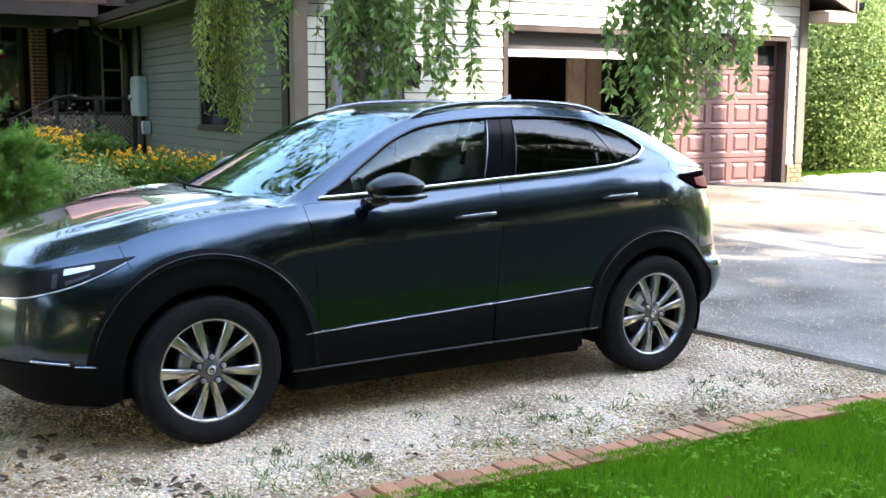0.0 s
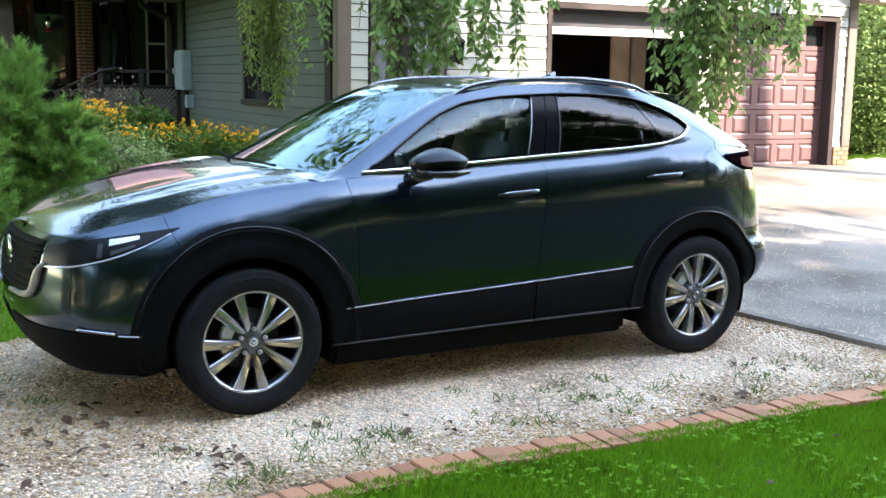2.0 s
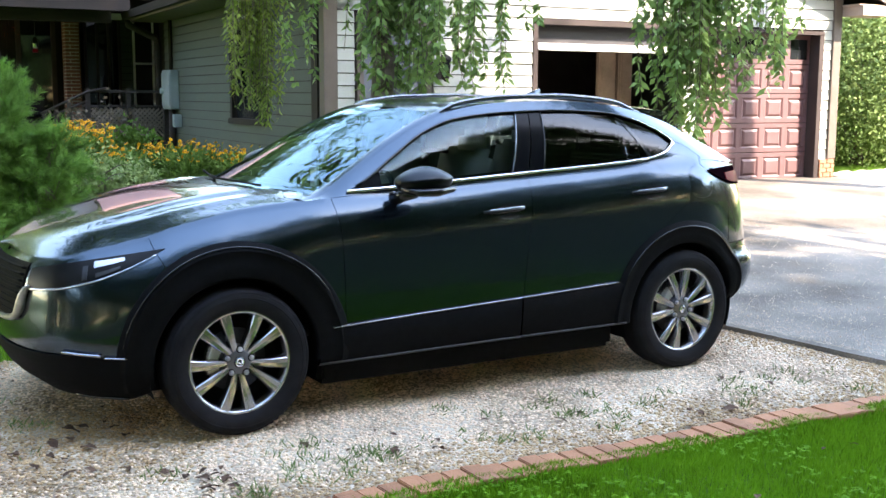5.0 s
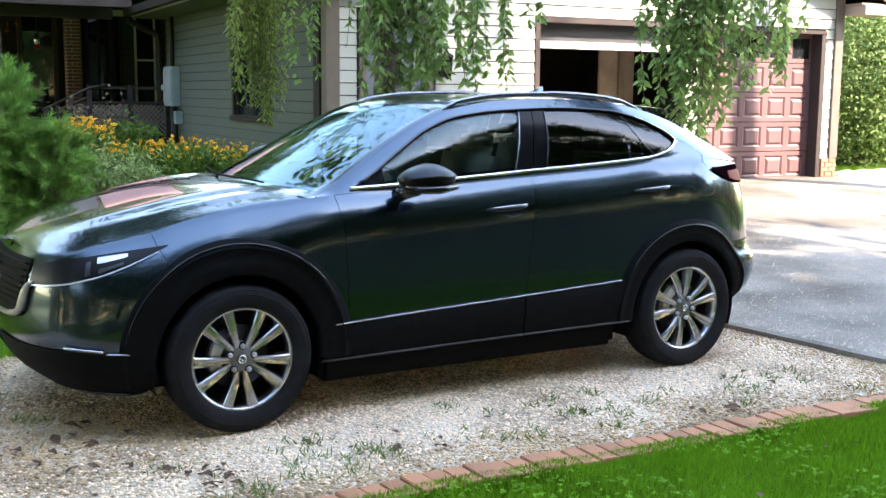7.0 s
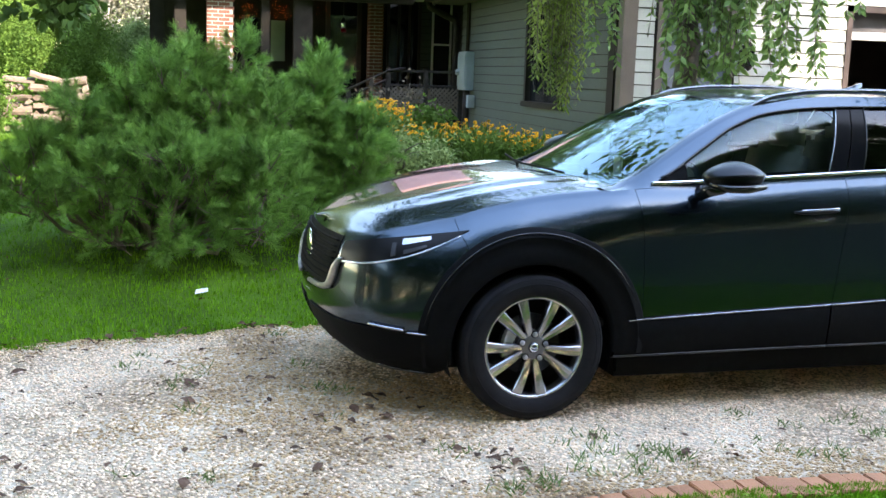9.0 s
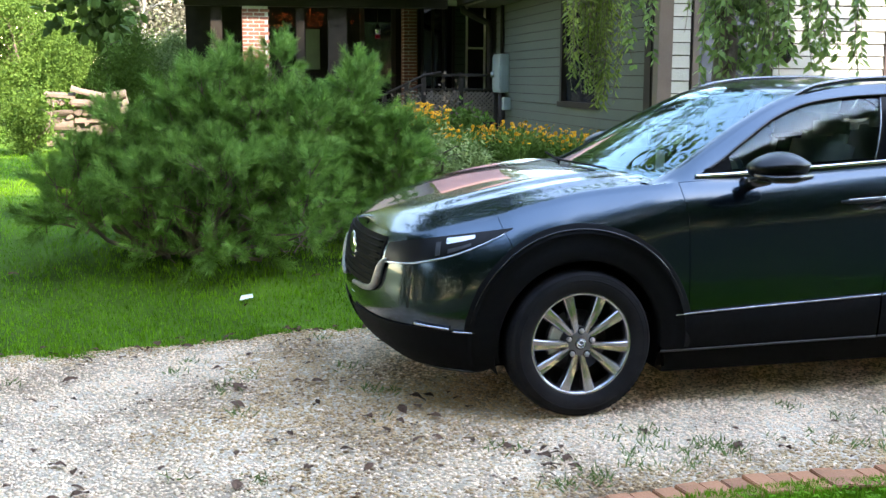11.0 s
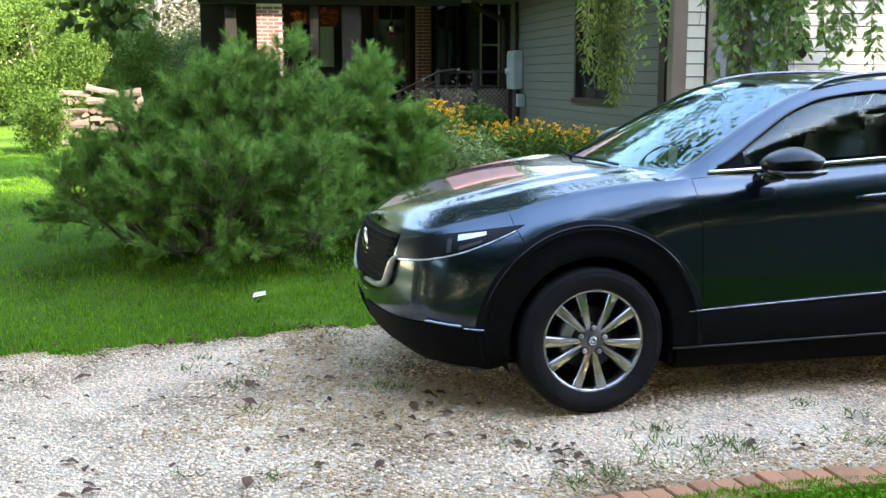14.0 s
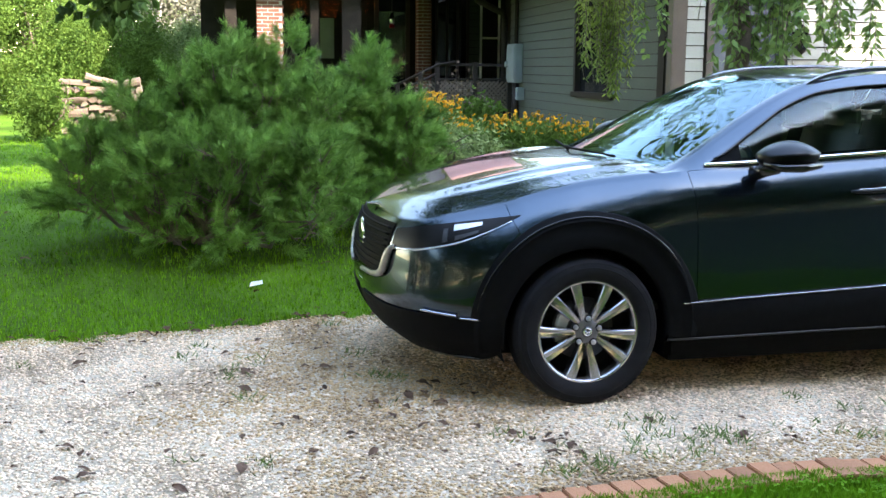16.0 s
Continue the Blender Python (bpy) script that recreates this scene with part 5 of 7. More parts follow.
def build_porch():
    wall = thing("wall_porch", "boarded house wall under a deep porch, coloured shade-dark", "wall", kind="structure")
    wy = 18.0
    box_ob("wall_core", (-2.6, wy, 0.2, 3.7, wy + 0.15, 3.6), SHADEBOARD, wall, 0)
    box_ob("wall_core", (3.60, 15.4, 0.2, 3.75, wy, 3.6), SHADEBOARD, wall, 0)
    box_ob("wall_core", (3.29, 15.25, 0.2, 3.6, 15.4, 3.0), SHADEBOARD, wall, 0)
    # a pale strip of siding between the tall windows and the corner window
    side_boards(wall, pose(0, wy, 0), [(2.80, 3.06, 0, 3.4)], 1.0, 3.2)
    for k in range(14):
        box_ob("wall_board", (-2.6 + k * 0.30, wy - 0.02, 0.9, -2.6 + k * 0.30 + 0.285, wy, 3.5), SHADEBOARD, wall, 0.003)
    win = thing("window_2", "three tall dark window lights under a white head", "window", kind="structure")
    for x in (2.12, 2.34, 2.56, 2.77):
        box_ob("window_frame", (x, wy - 0.08, 1.1, x + 0.05, wy, 3.02), JAMB, win)
    for x in (2.17, 2.39, 2.61):
        box_ob("pane", (x, wy - 0.03, 1.1, x + 0.17, wy - 0.015, 3.02), PANE, win, 0)
    box_ob("window_head", (2.05, wy - 0.10, 3.02, 2.86, wy, 3.14), WHITEPAINT, win, 0.005, "white window head")
    win = thing("window_3", "narrow white double-hung window", "window", kind="structure")
    for b in ((3.06, wy - 0.06, 1.3, 3.10, wy, 3.1), (3.44, wy - 0.06, 1.3, 3.48, wy, 3.1), (3.10, wy - 0.06, 2.15, 3.44, wy, 2.19), (3.10, wy - 0.06, 3.06, 3.44, wy, 3.1)):
        box_ob("window_frame", b, WHITEPAINT, win)
    box_ob("pane", (3.10, wy - 0.03, 1.3, 3.44, wy - 0.015, 3.06), PANE, win, 0)
    door = thing("door_2", "dark front door behind a screen", "door", kind="structure")
    box_ob("door_leaf", (0.95, wy - 0.05, 1.0, 1.50, wy - 0.021, 3.0), PANE, door)
    for b in ((0.86, wy - 0.08, 1.0, 0.95, wy - 0.02, 3.05), (1.50, wy - 0.08, 1.0, 1.59, wy - 0.02, 3.05)):
        box_ob("door_frame", b, JAMB, door)
    win = thing("window_4", "porch window with pale louvred shutter", "window", kind="structure")
    box_ob("pane", (-0.75, wy - 0.05, 1.75, -0.28, wy - 0.03, 2.55), PANE, win, 0)
    box_ob("window_frame", (-0.82, wy - 0.06, 1.70, -0.75, wy - 0.02, 2.6), JAMB, win)
    sh = box_ob("shutter", (-0.24, wy - 0.06, 1.72, 0.04, wy - 0.035, 2.52), SHUTTER, win, 0.003, "pale louvred shutter")
    for k in range(9):
        box_ob("slat", (-0.22, wy - 0.075, 1.76 + k * 0.082, 0.02, wy - 0.055, 1.76 + k * 0.082 + 0.05), SHUTTER, sh, 0.003)
    # floor, ceiling, beam, posts
    deck = thing("porch_deck", "weathered porch floor on a boarded skirt", "porch", kind="structure")
    for k in range(16):
        box_ob("plank", (-2.3, 15.6 + k * 0.15, 0.94, 3.1, 15.6 + k * 0.15 + 0.143, 0.985), WOODPLANK, deck, 0.003)
    box_ob("skirt", (-2.3, 15.56, 0.3, 3.1, 15.6, 0.94), SHADEBOARD, deck)
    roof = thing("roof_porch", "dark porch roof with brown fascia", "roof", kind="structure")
    box_ob("porch_ceiling", (-2.6, 15.1, 3.20, 3.75, 18.0, 3.25), SHADEBOARD, roof, 0)
    box_ob("beam", (-2.5, 15.35, 2.80, 2.2, 15.55, 3.20), DARKTRIM, roof)
    box_ob("fascia", (-2.75, 14.95, 2.98, 2.45, 15.0, 3.26), DARKTRIM, roof)
    box_ob("fascia_end", (-2.8, 14.95, 2.98, -2.75, 18.0, 3.26), WHITEPAINT, roof)
    bm = bmesh.new()
    vs = [bm.verts.new(p) for p in ((-2.85, 14.9, 3.26), (0.9, 14.9, 3.26), (0.9, 19.0, 5.2), (-2.85, 19.0, 5.2))]
    bm.faces.new(vs)
    solid(part("roof_slope", bm, ROOF, roof), 0.08)
    bm = bmesh.new()
    vs = [bm.verts.new(p) for p in ((0.94, 14.9, 3.28), (2.6, 14.9, 3.28), (3.6, 20.5, 7.0), (0.94, 20.5, 7.0))]
    bm.faces.new(vs)
    solid(part("roof_slope", bm, PORCHROOF, roof), 0.08)
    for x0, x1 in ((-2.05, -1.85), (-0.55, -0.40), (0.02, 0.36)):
        post = box_ob("porch_post", (x0, 15.40, 0.98, x1, 15.52, 2.80), SHADEBOARD, None, 0.008)
        tagged(post, "square porch post coloured shade-dark", "post", "porch posts")
    brick_pillar(-1.50, -1.04, 15.36, 0.42, 0.35, 2.80, "sunlit red brick porch pillar")
    brick_pillar(1.71, 1.98, 17.60, 0.38, 0.35, 3.02, "red brick pillar by the front door")
    # railing and lattice in front of the landing
    rail = thing("deck_railing", "dark wooden railing over a lattice skirt", "railing")
    box_ob("top_rail", (1.70, 15.02, 1.58, 3.05, 15.08, 1.63), DARKTRIM, rail)
    box_ob("bottom_rail", (1.60, 15.02, 1.33, 3.05, 15.06, 1.37), DARKTRIM, rail)
    for x in (1.66, 2.35, 3.0):
        box_ob("post", (x, 15.0, 0.45, x + 0.08, 15.09, 1.66), DARKTRIM, rail)
    for k in range(18):
        for s in (-1, 1):
            bm = bmesh.new()
            box(bm, -0.35, -0.004, -0.018, 0.35, 0.004, 0.018)
            o = part("lattice_slat", bm, WOODPLANK, rail)
            o.matrix_basis = pose(1.6 + k * 0.082, 15.04 + 0.005 * s, 1.06, 0, 45 * s, 0)
    steps = thing("porch_steps", "wooden steps with sloping handrails", "steps")
    for k in range(4):
        box_ob("tread", (0.75 + k * 0.28, 15.05, 0.45 + k * 0.15, 1.07 + k * 0.28, 15.55, 0.49 + k * 0.15), WOODPLANK, steps)
        box_ob("riser", (1.02 + k * 0.28, 15.06, 0.34 + k * 0.15, 1.05 + k * 0.28, 15.54, 0.45 + k * 0.15), WOODPLANK, steps)
    for y, z in ((15.0, 0.0), (15.02, -0.13), (15.05, -0.42)):
        bm = bmesh.new()
        tube(bm, [(0.92, y, 1.22 + z), (1.70, y, 1.60 + z), (2.02, y, 1.66 + z)] if z == 0 else [(0.92, y, 1.22 + z), (1.70, y, 1.58 + z)], 0.022, 8)
        part("handrail", bm, DARKTRIM, steps, "", True)
    for x, h in ((0.95, 1.24), (1.35, 1.44)):
        box_ob("post", (x, 14.98, 0.40, x + 0.07, 15.05, h), DARKTRIM, steps)
    # string lights hung in two balls and a short swag
    rng = random.Random(4)
    for cx, cz, r, n in ((-0.80, 2.56, 0.20, 46), (-0.22, 2.60, 0.22, 52), (0.55, 2.62, 0.14, 9)):
        bm = bmesh.new()
        for _ in range(n):
            d = Vector((rng.gauss(0, 1), rng.gauss(0, 1), rng.gauss(0, 1))).normalized() * r * rng.uniform(0.55, 1)
            bmesh.ops.create_icosphere(bm, subdivisions=1, radius=0.0045, matrix=pose(cx + d.x * 1.25, 15.75 + d.y, cz + d.z * 0.9))
        tagged(part("string_lights", bm, BULB), "ball of small glowing amber fairy lights", "string lights", "fairy lights", kind="stuff")
        bm = bmesh.new()
        tube(bm, [(cx, 15.75, cz + r * 0.8), (cx, 15.75, 3.02)], 0.006, 6)
        tagged(part("light_cord", bm, DARKTRIM), "dark cord from which fairy lights hang", "cord", "fairy light cords")
    lan = thing("hanging_lantern", "small glass porch lantern with red base", "lantern")
    bm = bmesh.new()
    lathe(bm, [(0.0, 0.0), (0.05, 0.02), (0.055, 0.10), (0.03, 0.2), (0.0, 0.22)], (0, 0, 0), 1, 12)
    bmesh.ops.transform(bm, matrix=pose(1.06, 16.6, 2.36, 90, 0, 0), verts=bm.verts)
    part("globe", bm, CHROME, lan, "pale glass globe", True)
    bm = bmesh.new()
    tube(bm, [(1.06, 16.6, 2.56), (1.06, 16.6, 3.02)], 0.006, 6)
    part("chain", bm, DARKTRIM, lan)
    bm = bmesh.new()
    tube(bm, [(1.06, 16.6, 2.30), (1.06, 16.6, 2.36)], 0.05, 10)
    part("base", bm, RED_LENS, lan, "red base")


build_porch()
def build_wall_lantern():
    """A coach lamp on the siding beside the side door."""
    lamp = thing("wall_lantern", "small dark coach lantern on the pale siding", "wall lamp")
    x, z = 4.45, 1.84
    box_ob("back_plate", (x - 0.04, GY - 0.045, z - 0.07, x + 0.04, GY - 0.022, z + 0.12), DARKTRIM, lamp)
    bm = bmesh.new()
    tube(bm, [(x, GY - 0.04, z + 0.10), (x, GY - 0.09, z + 0.15), (x, GY - 0.13, z + 0.14)], 0.010, 8)
    part("arm", bm, DARKTRIM, lamp, "", True)
    bm = bmesh.new()
    rows = [[Vector((x + r * math.cos(a), GY - 0.13 + r * math.sin(a), z + h)) for a in lin(0, 2 * math.pi, 7)] for h, r in ((0.145, 0.006), (0.12, 0.05), (0.10, 0.062), (0.098, 0.050))]
    patch(bm, rows)
    part("cap", bm, DARKTRIM, lamp)
    bm = bmesh.new()
    rows = [[Vector((x + r * math.cos(a), GY - 0.13 + r * math.sin(a), z + h)) for a in lin(0, 2 * math.pi, 7)] for h, r in ((0.098, 0.048), (-0.05, 0.032))]
    patch(bm, rows)
    part("pane", bm, PANE, lamp, "dim glass panes")
    for n in range(6):
        bm = bmesh.new()
        a = n * math.pi / 3
        tube(bm, [(x + 0.050 * math.cos(a), GY - 0.13 + 0.050 * math.sin(a), z + 0.10), (x + 0.034 * math.cos(a), GY - 0.13 + 0.034 * math.sin(a), z - 0.05)], 0.004, 5)
        part("glazing_bar", bm, DARKTRIM, lamp)
    bm = bmesh.new()
    tube(bm, [(x, GY - 0.13, z - 0.05), (x, GY - 0.13, z - 0.065), (x, GY - 0.13, z - 0.09)], [0.036, 0.03, 0.006], 10)
    part("base", bm, DARKTRIM, lamp)
    lamp.matrix_basis = pose(x, GY - 0.022, z) @ Matrix.Scale(1.35, 4) @ pose(-x, 0.022 - GY, -z)


build_wall_lantern()


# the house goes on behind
box_ob("wall_back", (-2.6, 18.15, 0.2, 3.8, 24, 3.3), SHADEBOARD, None, 0)
tagged(bpy.data.objects["wall_back"], "plain dark body of the house behind the porch", "wall", kind="structure")

# brick footing and stone border by the right-hand garage corner
foot = thing("brick_footing", "low tan brick footing under the garage corner", "brickwork")
box_ob("mortar_core", (10.535, GY - 0.02, 0.36, 10.82, GY + 0.08, 0.685), MORTAR, foot, 0)
TANBRICK = mat("tan_brick", (0.27, 0.125, 0.07), 0.85, 0, 0.25, 9.0, bump=0.5, bscale=90.0, rand=0.5)
_b, _h = brick_mesh(0.135, 0.05, 0.057, TANBRICK), brick_mesh(0.065, 0.05, 0.057, TANBRICK)
for r in range(5):
    a = 10.535
    for k in range(3):
        l = 0.065 if (r % 2 and k == 0) else 0.135
        if a + l > 10.83:
            l = 0.065
        if a + l < 10.84:
            put("brick", _b if l > 0.1 else _h, foot, pose(a + l / 2, GY - 0.025, 0.365 + r * 0.065))
        a += l + 0.010
rng = random.Random(8)
for k in range(9):
    bm = bmesh.new()
    bmesh.ops.create_icosphere(bm, subdivisions=2, radius=1)
    for v in bm.verts:
        f = 1 + 0.22 * noise.noise(v.co * 1.7 + Vector((k * 3.1, 0, 0)))
        v.co = Vector((v.co.x * 0.27 * f, v.co.y * 0.16 * f, v.co.z * 0.075 * f))
    o = part("border_stone", bm, STONE, None, "", True)
    o.matrix_basis = pose(11.15 + k * 0.42, 7.05 + 0.03 * k + rng.uniform(-0.05, 0.05), 0.42, 0, 0, rng.uniform(-12, 12))
    tagged(o, "pale flat border stone at the drive's edge", "stone", "border stones")


# ---- plants ----
def poly_mesh(name, verts, per, material):
    """A mesh of separate faces with the same number of corners, from an array of corners."""
    v = np.asarray(verts, np.float32).reshape(-1, 3)
    n = len(v) // per
    me = bpy.data.meshes.new(name)
    me.vertices.add(len(v))
    me.vertices.foreach_set("co", v.ravel())
    me.loops.add(len(v))
    me.loops.foreach_set("vertex_index", np.arange(len(v), dtype=np.int32))
    me.polygons.add(n)
    me.polygons.foreach_set("loop_start", np.arange(0, len(v), per, dtype=np.int32))
    me.update(calc_edges=True)
    me.materials.append(material)
    return me


def unit(a):
    return a / np.maximum(np.linalg.norm(a, axis=-1, keepdims=True), 1e-9)


def leaves(pos, axis, length, width, rng, flat=0.0):
    """Pointed leaves: four corners each, along axis from pos."""
    n = len(pos)
    axis = unit(axis)
    up = unit(rng.normal(size=(n, 3)) + np.array([0, 0, flat]))
    side = unit(np.cross(axis, up))
    L, W = np.broadcast_to(length, n)[:, None], np.broadcast_to(width, n)[:, None]
    nrm = np.cross(side, axis)
    mid = pos + axis * L * 0.45
    return np.stack([pos, mid + side * W / 2 + nrm * W * 0.12, pos + axis * L, mid - side * W / 2 + nrm * W * 0.12], 1)


def crown_points(rng, centre, radii, clumps, per, clump_r, shell=0.55):
    """Clumps of points through an uneven ellipsoid, denser near its surface."""
    d = unit(rng.normal(size=(clumps, 3)))
    r = shell + (1 - shell) * rng.random(clumps) ** 0.6
    bump = 1 + 0.25 * np.sin(d[:, 0] * 5 + centre[0]) * np.cos(d[:, 1] * 4 + centre[1]) + 0.12 * rng.normal(size=clumps)
    c = np.asarray(centre) + d * (r * bump)[:, None] * np.asarray(radii)
    p = c[:, None, :] + rng.normal(size=(clumps, per, 3)) * clump_r * (0.6 + 0.8 * rng.random((clumps, 1, 1)))
    return p.reshape(-1, 3), np.repeat(d, per, 0)


FAR_LEAF = leaf_mat("far_leaves", (0.075, 0.118, 0.038), (0.19, 0.255, 0.09), 0.35, 0.55, 0.4)
YELLOW_LEAF = leaf_mat("yellowish_leaves", (0.046, 0.100, 0.015), (0.105, 0.178, 0.032), 0.4, 0.7, 0.2)
DARK_LEAF = leaf_mat("dark_leaves", (0.013, 0.028, 0.009), (0.044, 0.074, 0.022), 0.10)
GREY_TWIG = leaf_mat("grey_twigs", (0.065, 0.070, 0.050), (0.125, 0.125, 0.092), 0.1, 0.9)


def tree(name, x, y, height, crown_r, crown_h, material, seed, label, leaf=0.16, clumps=120, per=60, bare=0.35, limbs=9, trunk_r=0.14, clump_r=0.3, category="tree", group="", bark=None):
    rng = np.random.default_rng(seed)
    g = ground_z(x, y) - 0.05
    t = thing(name, label, category, group, m=pose(x, y, g))
    bm = bmesh.new()
    top = Vector((rng.normal() * 0.2, rng.normal() * 0.2, height * 0.8))
    pts = [Vector((0, 0, 0)), Vector((0.03, 0.02, height * 0.2)), top * 0.6 + Vector((0.08, -0.05, 0)), top]
    tube(bm, pts, [trunk_r * 1.25, trunk_r, trunk_r * 0.6, trunk_r * 0.15], 9)
    for k in range(limbs):
        h = height * (bare + (0.85 - bare) * (k + rng.random()) / limbs)
        a = rng.random() * 2 * math.pi
        reach = crown_r * (0.5 + 0.4 * rng.random())
        f = h / (height * 0.8)
        b = Vector((top.x * f, top.y * f, min(h, height * 0.78)))
        e = b + Vector((math.cos(a) * reach, math.sin(a) * reach, 0.35 * reach))
        tube(bm, [b, (b + e) / 2 + Vector((0, 0, 0.12 * reach)), e], [trunk_r * 0.42, trunk_r * 0.25, trunk_r * 0.06], 6)
    part("trunk", bm, bark or BARK, t, "", True)
    zc = height - crown_h / 2
    p, d = crown_points(rng, (0, 0, zc), (crown_r, crown_r, crown_h / 2), clumps, per, clump_r)
    p = p[p[:, 2] > 0.05]
    ax = rng.normal(size=p.shape) + np.array([0, 0, -0.3])
    put("crown", poly_mesh("crown", leaves(p, ax, leaf * (0.7 + 0.6 * rng.random(len(p))), leaf * 0.55, rng, 0.8), 4, material), t)
    return t


# unseen trees added behind, beside the onlooker: they shade the car, show in its paint
for k, (x, y, h, r, c) in enumerate(((10.9, -11.5, 14.8, 4.4, 300), (6.0, -15.5, 24.0, 4.4, 420), (-0.5, -15.5, 24.0, 4.6, 420), (-7.5, -15.0, 22.0, 4.6, 360), (-14.0, -12.5, 17.0, 4.6, 260), (13.8, -9.3, 12.0, 3.2, 170), (17.0, -13.2, 13.5, 3.8, 200), (13.6, -15.4, 22.0, 2.7, 240), (-10.5, 6.5, 11.0, 3.2, 150), (-12.0, 12.5, 12.0, 3.4, 150), (-10.0, 1.0, 10.0, 2.8, 130), (-17.5, -5.0, 10.0, 4.0, 150))):
    tree("shade_tree", x, y, h, r, h * 0.82, DARK_LEAF, 1 + k, "unseen tall tree added to shade the lawn and car", 0.28, c, 60, 0.25, 10, 0.26, 0.6, group="shade trees")

# bare-trunked unseen trees, set on the sun's path to shade porch, flowers and lawn
for k, (x, y, h, r, c) in enumerate(((14.5, 0.49, 21.5, 2.4, 8.0), (15.8, -11.0, 21.5, 2.6, 5.5), (10.4, -15.2, 20.8, 3.0, 4.4), (14.6, -16.0, 20.6, 2.6, 4.4))):
    tree("shade_tree", x, y, h, r, c, DARK_LEAF, 15 + k, "unseen tall tree added to shade porch and flower bed", 0.28, 230, 60, 0.72, 8, 0.24, 0.5, group="shade trees")

# unseen nearer row, added so low crowns keep the lawn behind in deep shade
for k, (x, y, h, r) in enumerate(((-6.0, -11.5, 9.2, 4.2), (1.5, -12.2, 9.4, 4.4), (7.6, -11.0, 8.8, 4.0))):
    tree("shade_tree", x, y, h, r, h * 0.80, DARK_LEAF, 150 + k, "unseen spreading tree added to deepen the lawn's shade", 0.28, 300, 60, 0.22, 10, 0.24, 0.55, group="shade trees")

# unseen undergrowth added to close the bright gap behind the shade trees
for k, (x, y, h) in enumerate([(-24 + 6.2 * i, -20.5 + 1.2 * (i % 2), 5.2 + 0.9 * (i % 3)) for i in range(8)] + [(23.5 + 0.8 * (i % 2), -12.5 + 5.0 * i, 5.0 + 0.8 * (i % 3)) for i in range(4)] + [(-22.0, -13.0 + 6.5 * i, 5.5) for i in range(3)]):
    tree("undergrowth", x, y, h, 3.6, h * 0.97, DARK_LEAF, 120 + k, "unseen dense dark undergrowth added below the shade trees' crowns", 0.30, 130, 60, 0.1, 6, 0.12, 0.55, "bush", "undergrowth")

# woods beyond the garage
for k, (x, y, h, r, m_) in enumerate(((14.2, 9.6, 3.4, 1.6, FAR_LEAF), (16.5, 10.5, 3.9, 1.9, YELLOW_LEAF), (16.0, 13.5, 4.4, 2.2, FAR_LEAF), (19.5, 12.5, 4.6, 2.4, FAR_LEAF), (20.0, 17.0, 5.2, 2.8, YELLOW_LEAF), (23.0, 14.0, 4.9, 2.6, DARK_LEAF), (24.5, 20.0, 6.0, 3.2, FAR_LEAF), (18.5, 20.5, 6.0, 3.0, FAR_LEAF), (27.5, 16.5, 5.5, 3.0, FAR_LEAF))):
    tree("woodland_tree", x, y, h, r, h * 0.96, m_, 20 + k, "leafy green tree in the woods beyond the garage", 0.075, 210, 230, 0.12, 8, 0.10, 0.38, group="woods beyond the garage")
# bushes and woods beyond the lawn
for k, (x, y, h, r, m_) in enumerate(((-8.3, 19.5, 2.6, 1.5, YELLOW_LEAF), (-6.2, 20.5, 2.9, 1.6, YELLOW_LEAF), (-4.4, 19.3, 2.3, 1.2, YELLOW_LEAF), (-2.6, 21.5, 2.1, 1.1, FAR_LEAF), (-10.8, 21.0, 3.4, 1.8, FAR_LEAF))):
    tree("shrub", x, y, h, r, h * 0.98, m_, 40 + k, "sunlit yellow-green shrub at the lawn's end", 0.055, 230, 230, 0.1, 7, 0.06, 0.17, "shrub", "shrubs beyond the lawn")
# the two DARK_LEAF trees stand unseen behind the porch, added to darken bonnet reflections
for k, (x, y, h, r, m_) in enumerate(((-7.5, 26.0, 12.0, 3.0, FAR_LEAF), (-12.0, 28.0, 14.0, 3.6, FAR_LEAF), (-3.5, 28.0, 13.0, 3.2, FAR_LEAF), (-8.5, 33.0, 16.0, 4.2, FAR_LEAF), (-15.5, 33.0, 16.0, 4.4, FAR_LEAF), (-2.0, 35.0, 17.0, 4.4, FAR_LEAF), (-4.8, 30.5, 14.0, 3.4, FAR_LEAF), (0.6, 27.0, 14.0, 3.4, DARK_LEAF), (3.4, 29.0, 12.0, 2.6, DARK_LEAF), (-19.0, 25.0, 13.0, 3.8, FAR_LEAF))):
    tree("woodland_tree", x, y, h * 1.1, r, h * 1.0, m_, 60 + k, "tall tree in the woods beyond the lawn", 0.27, 320, 64, 0.15, 8, 0.14, 0.45, group="woods beyond the lawn")
for k, (x, y, h) in enumerate(((-4.1, 24.3, 5.6), (-3.5, 25.6, 6.2), (-5.1, 26.4, 6.6))):
    tree("bare_tree", x, y, h, 1.2, h * 0.85, GREY_TWIG, 80 + k, "grey half-bare tree with thin twigs", 0.10, 110, 70, 0.06, 44, 0.09, 0.35, "tree", "grey bare trees", GREYBARK)
tree("shrub", -4.66, 12.6, 0.92, 0.24, 0.88, YELLOW_LEAF, 90, "small bright shrub beside the woodpile", 0.05, 60, 110, 0.1, 5, 0.03, 0.11, "shrub")


# ---- pine shrub ----
NEEDLE = leaf_mat("pine_needles", (0.044, 0.112, 0.020), (0.185, 0.335, 0.070), 0.30, 0.6, 0.25, 7.0)
PINEBARK = mat("pine_bark", (0.15, 0.11, 0.085), 0.9, 0, 0.35, 14.0, bump=0.6, bscale=60.0)


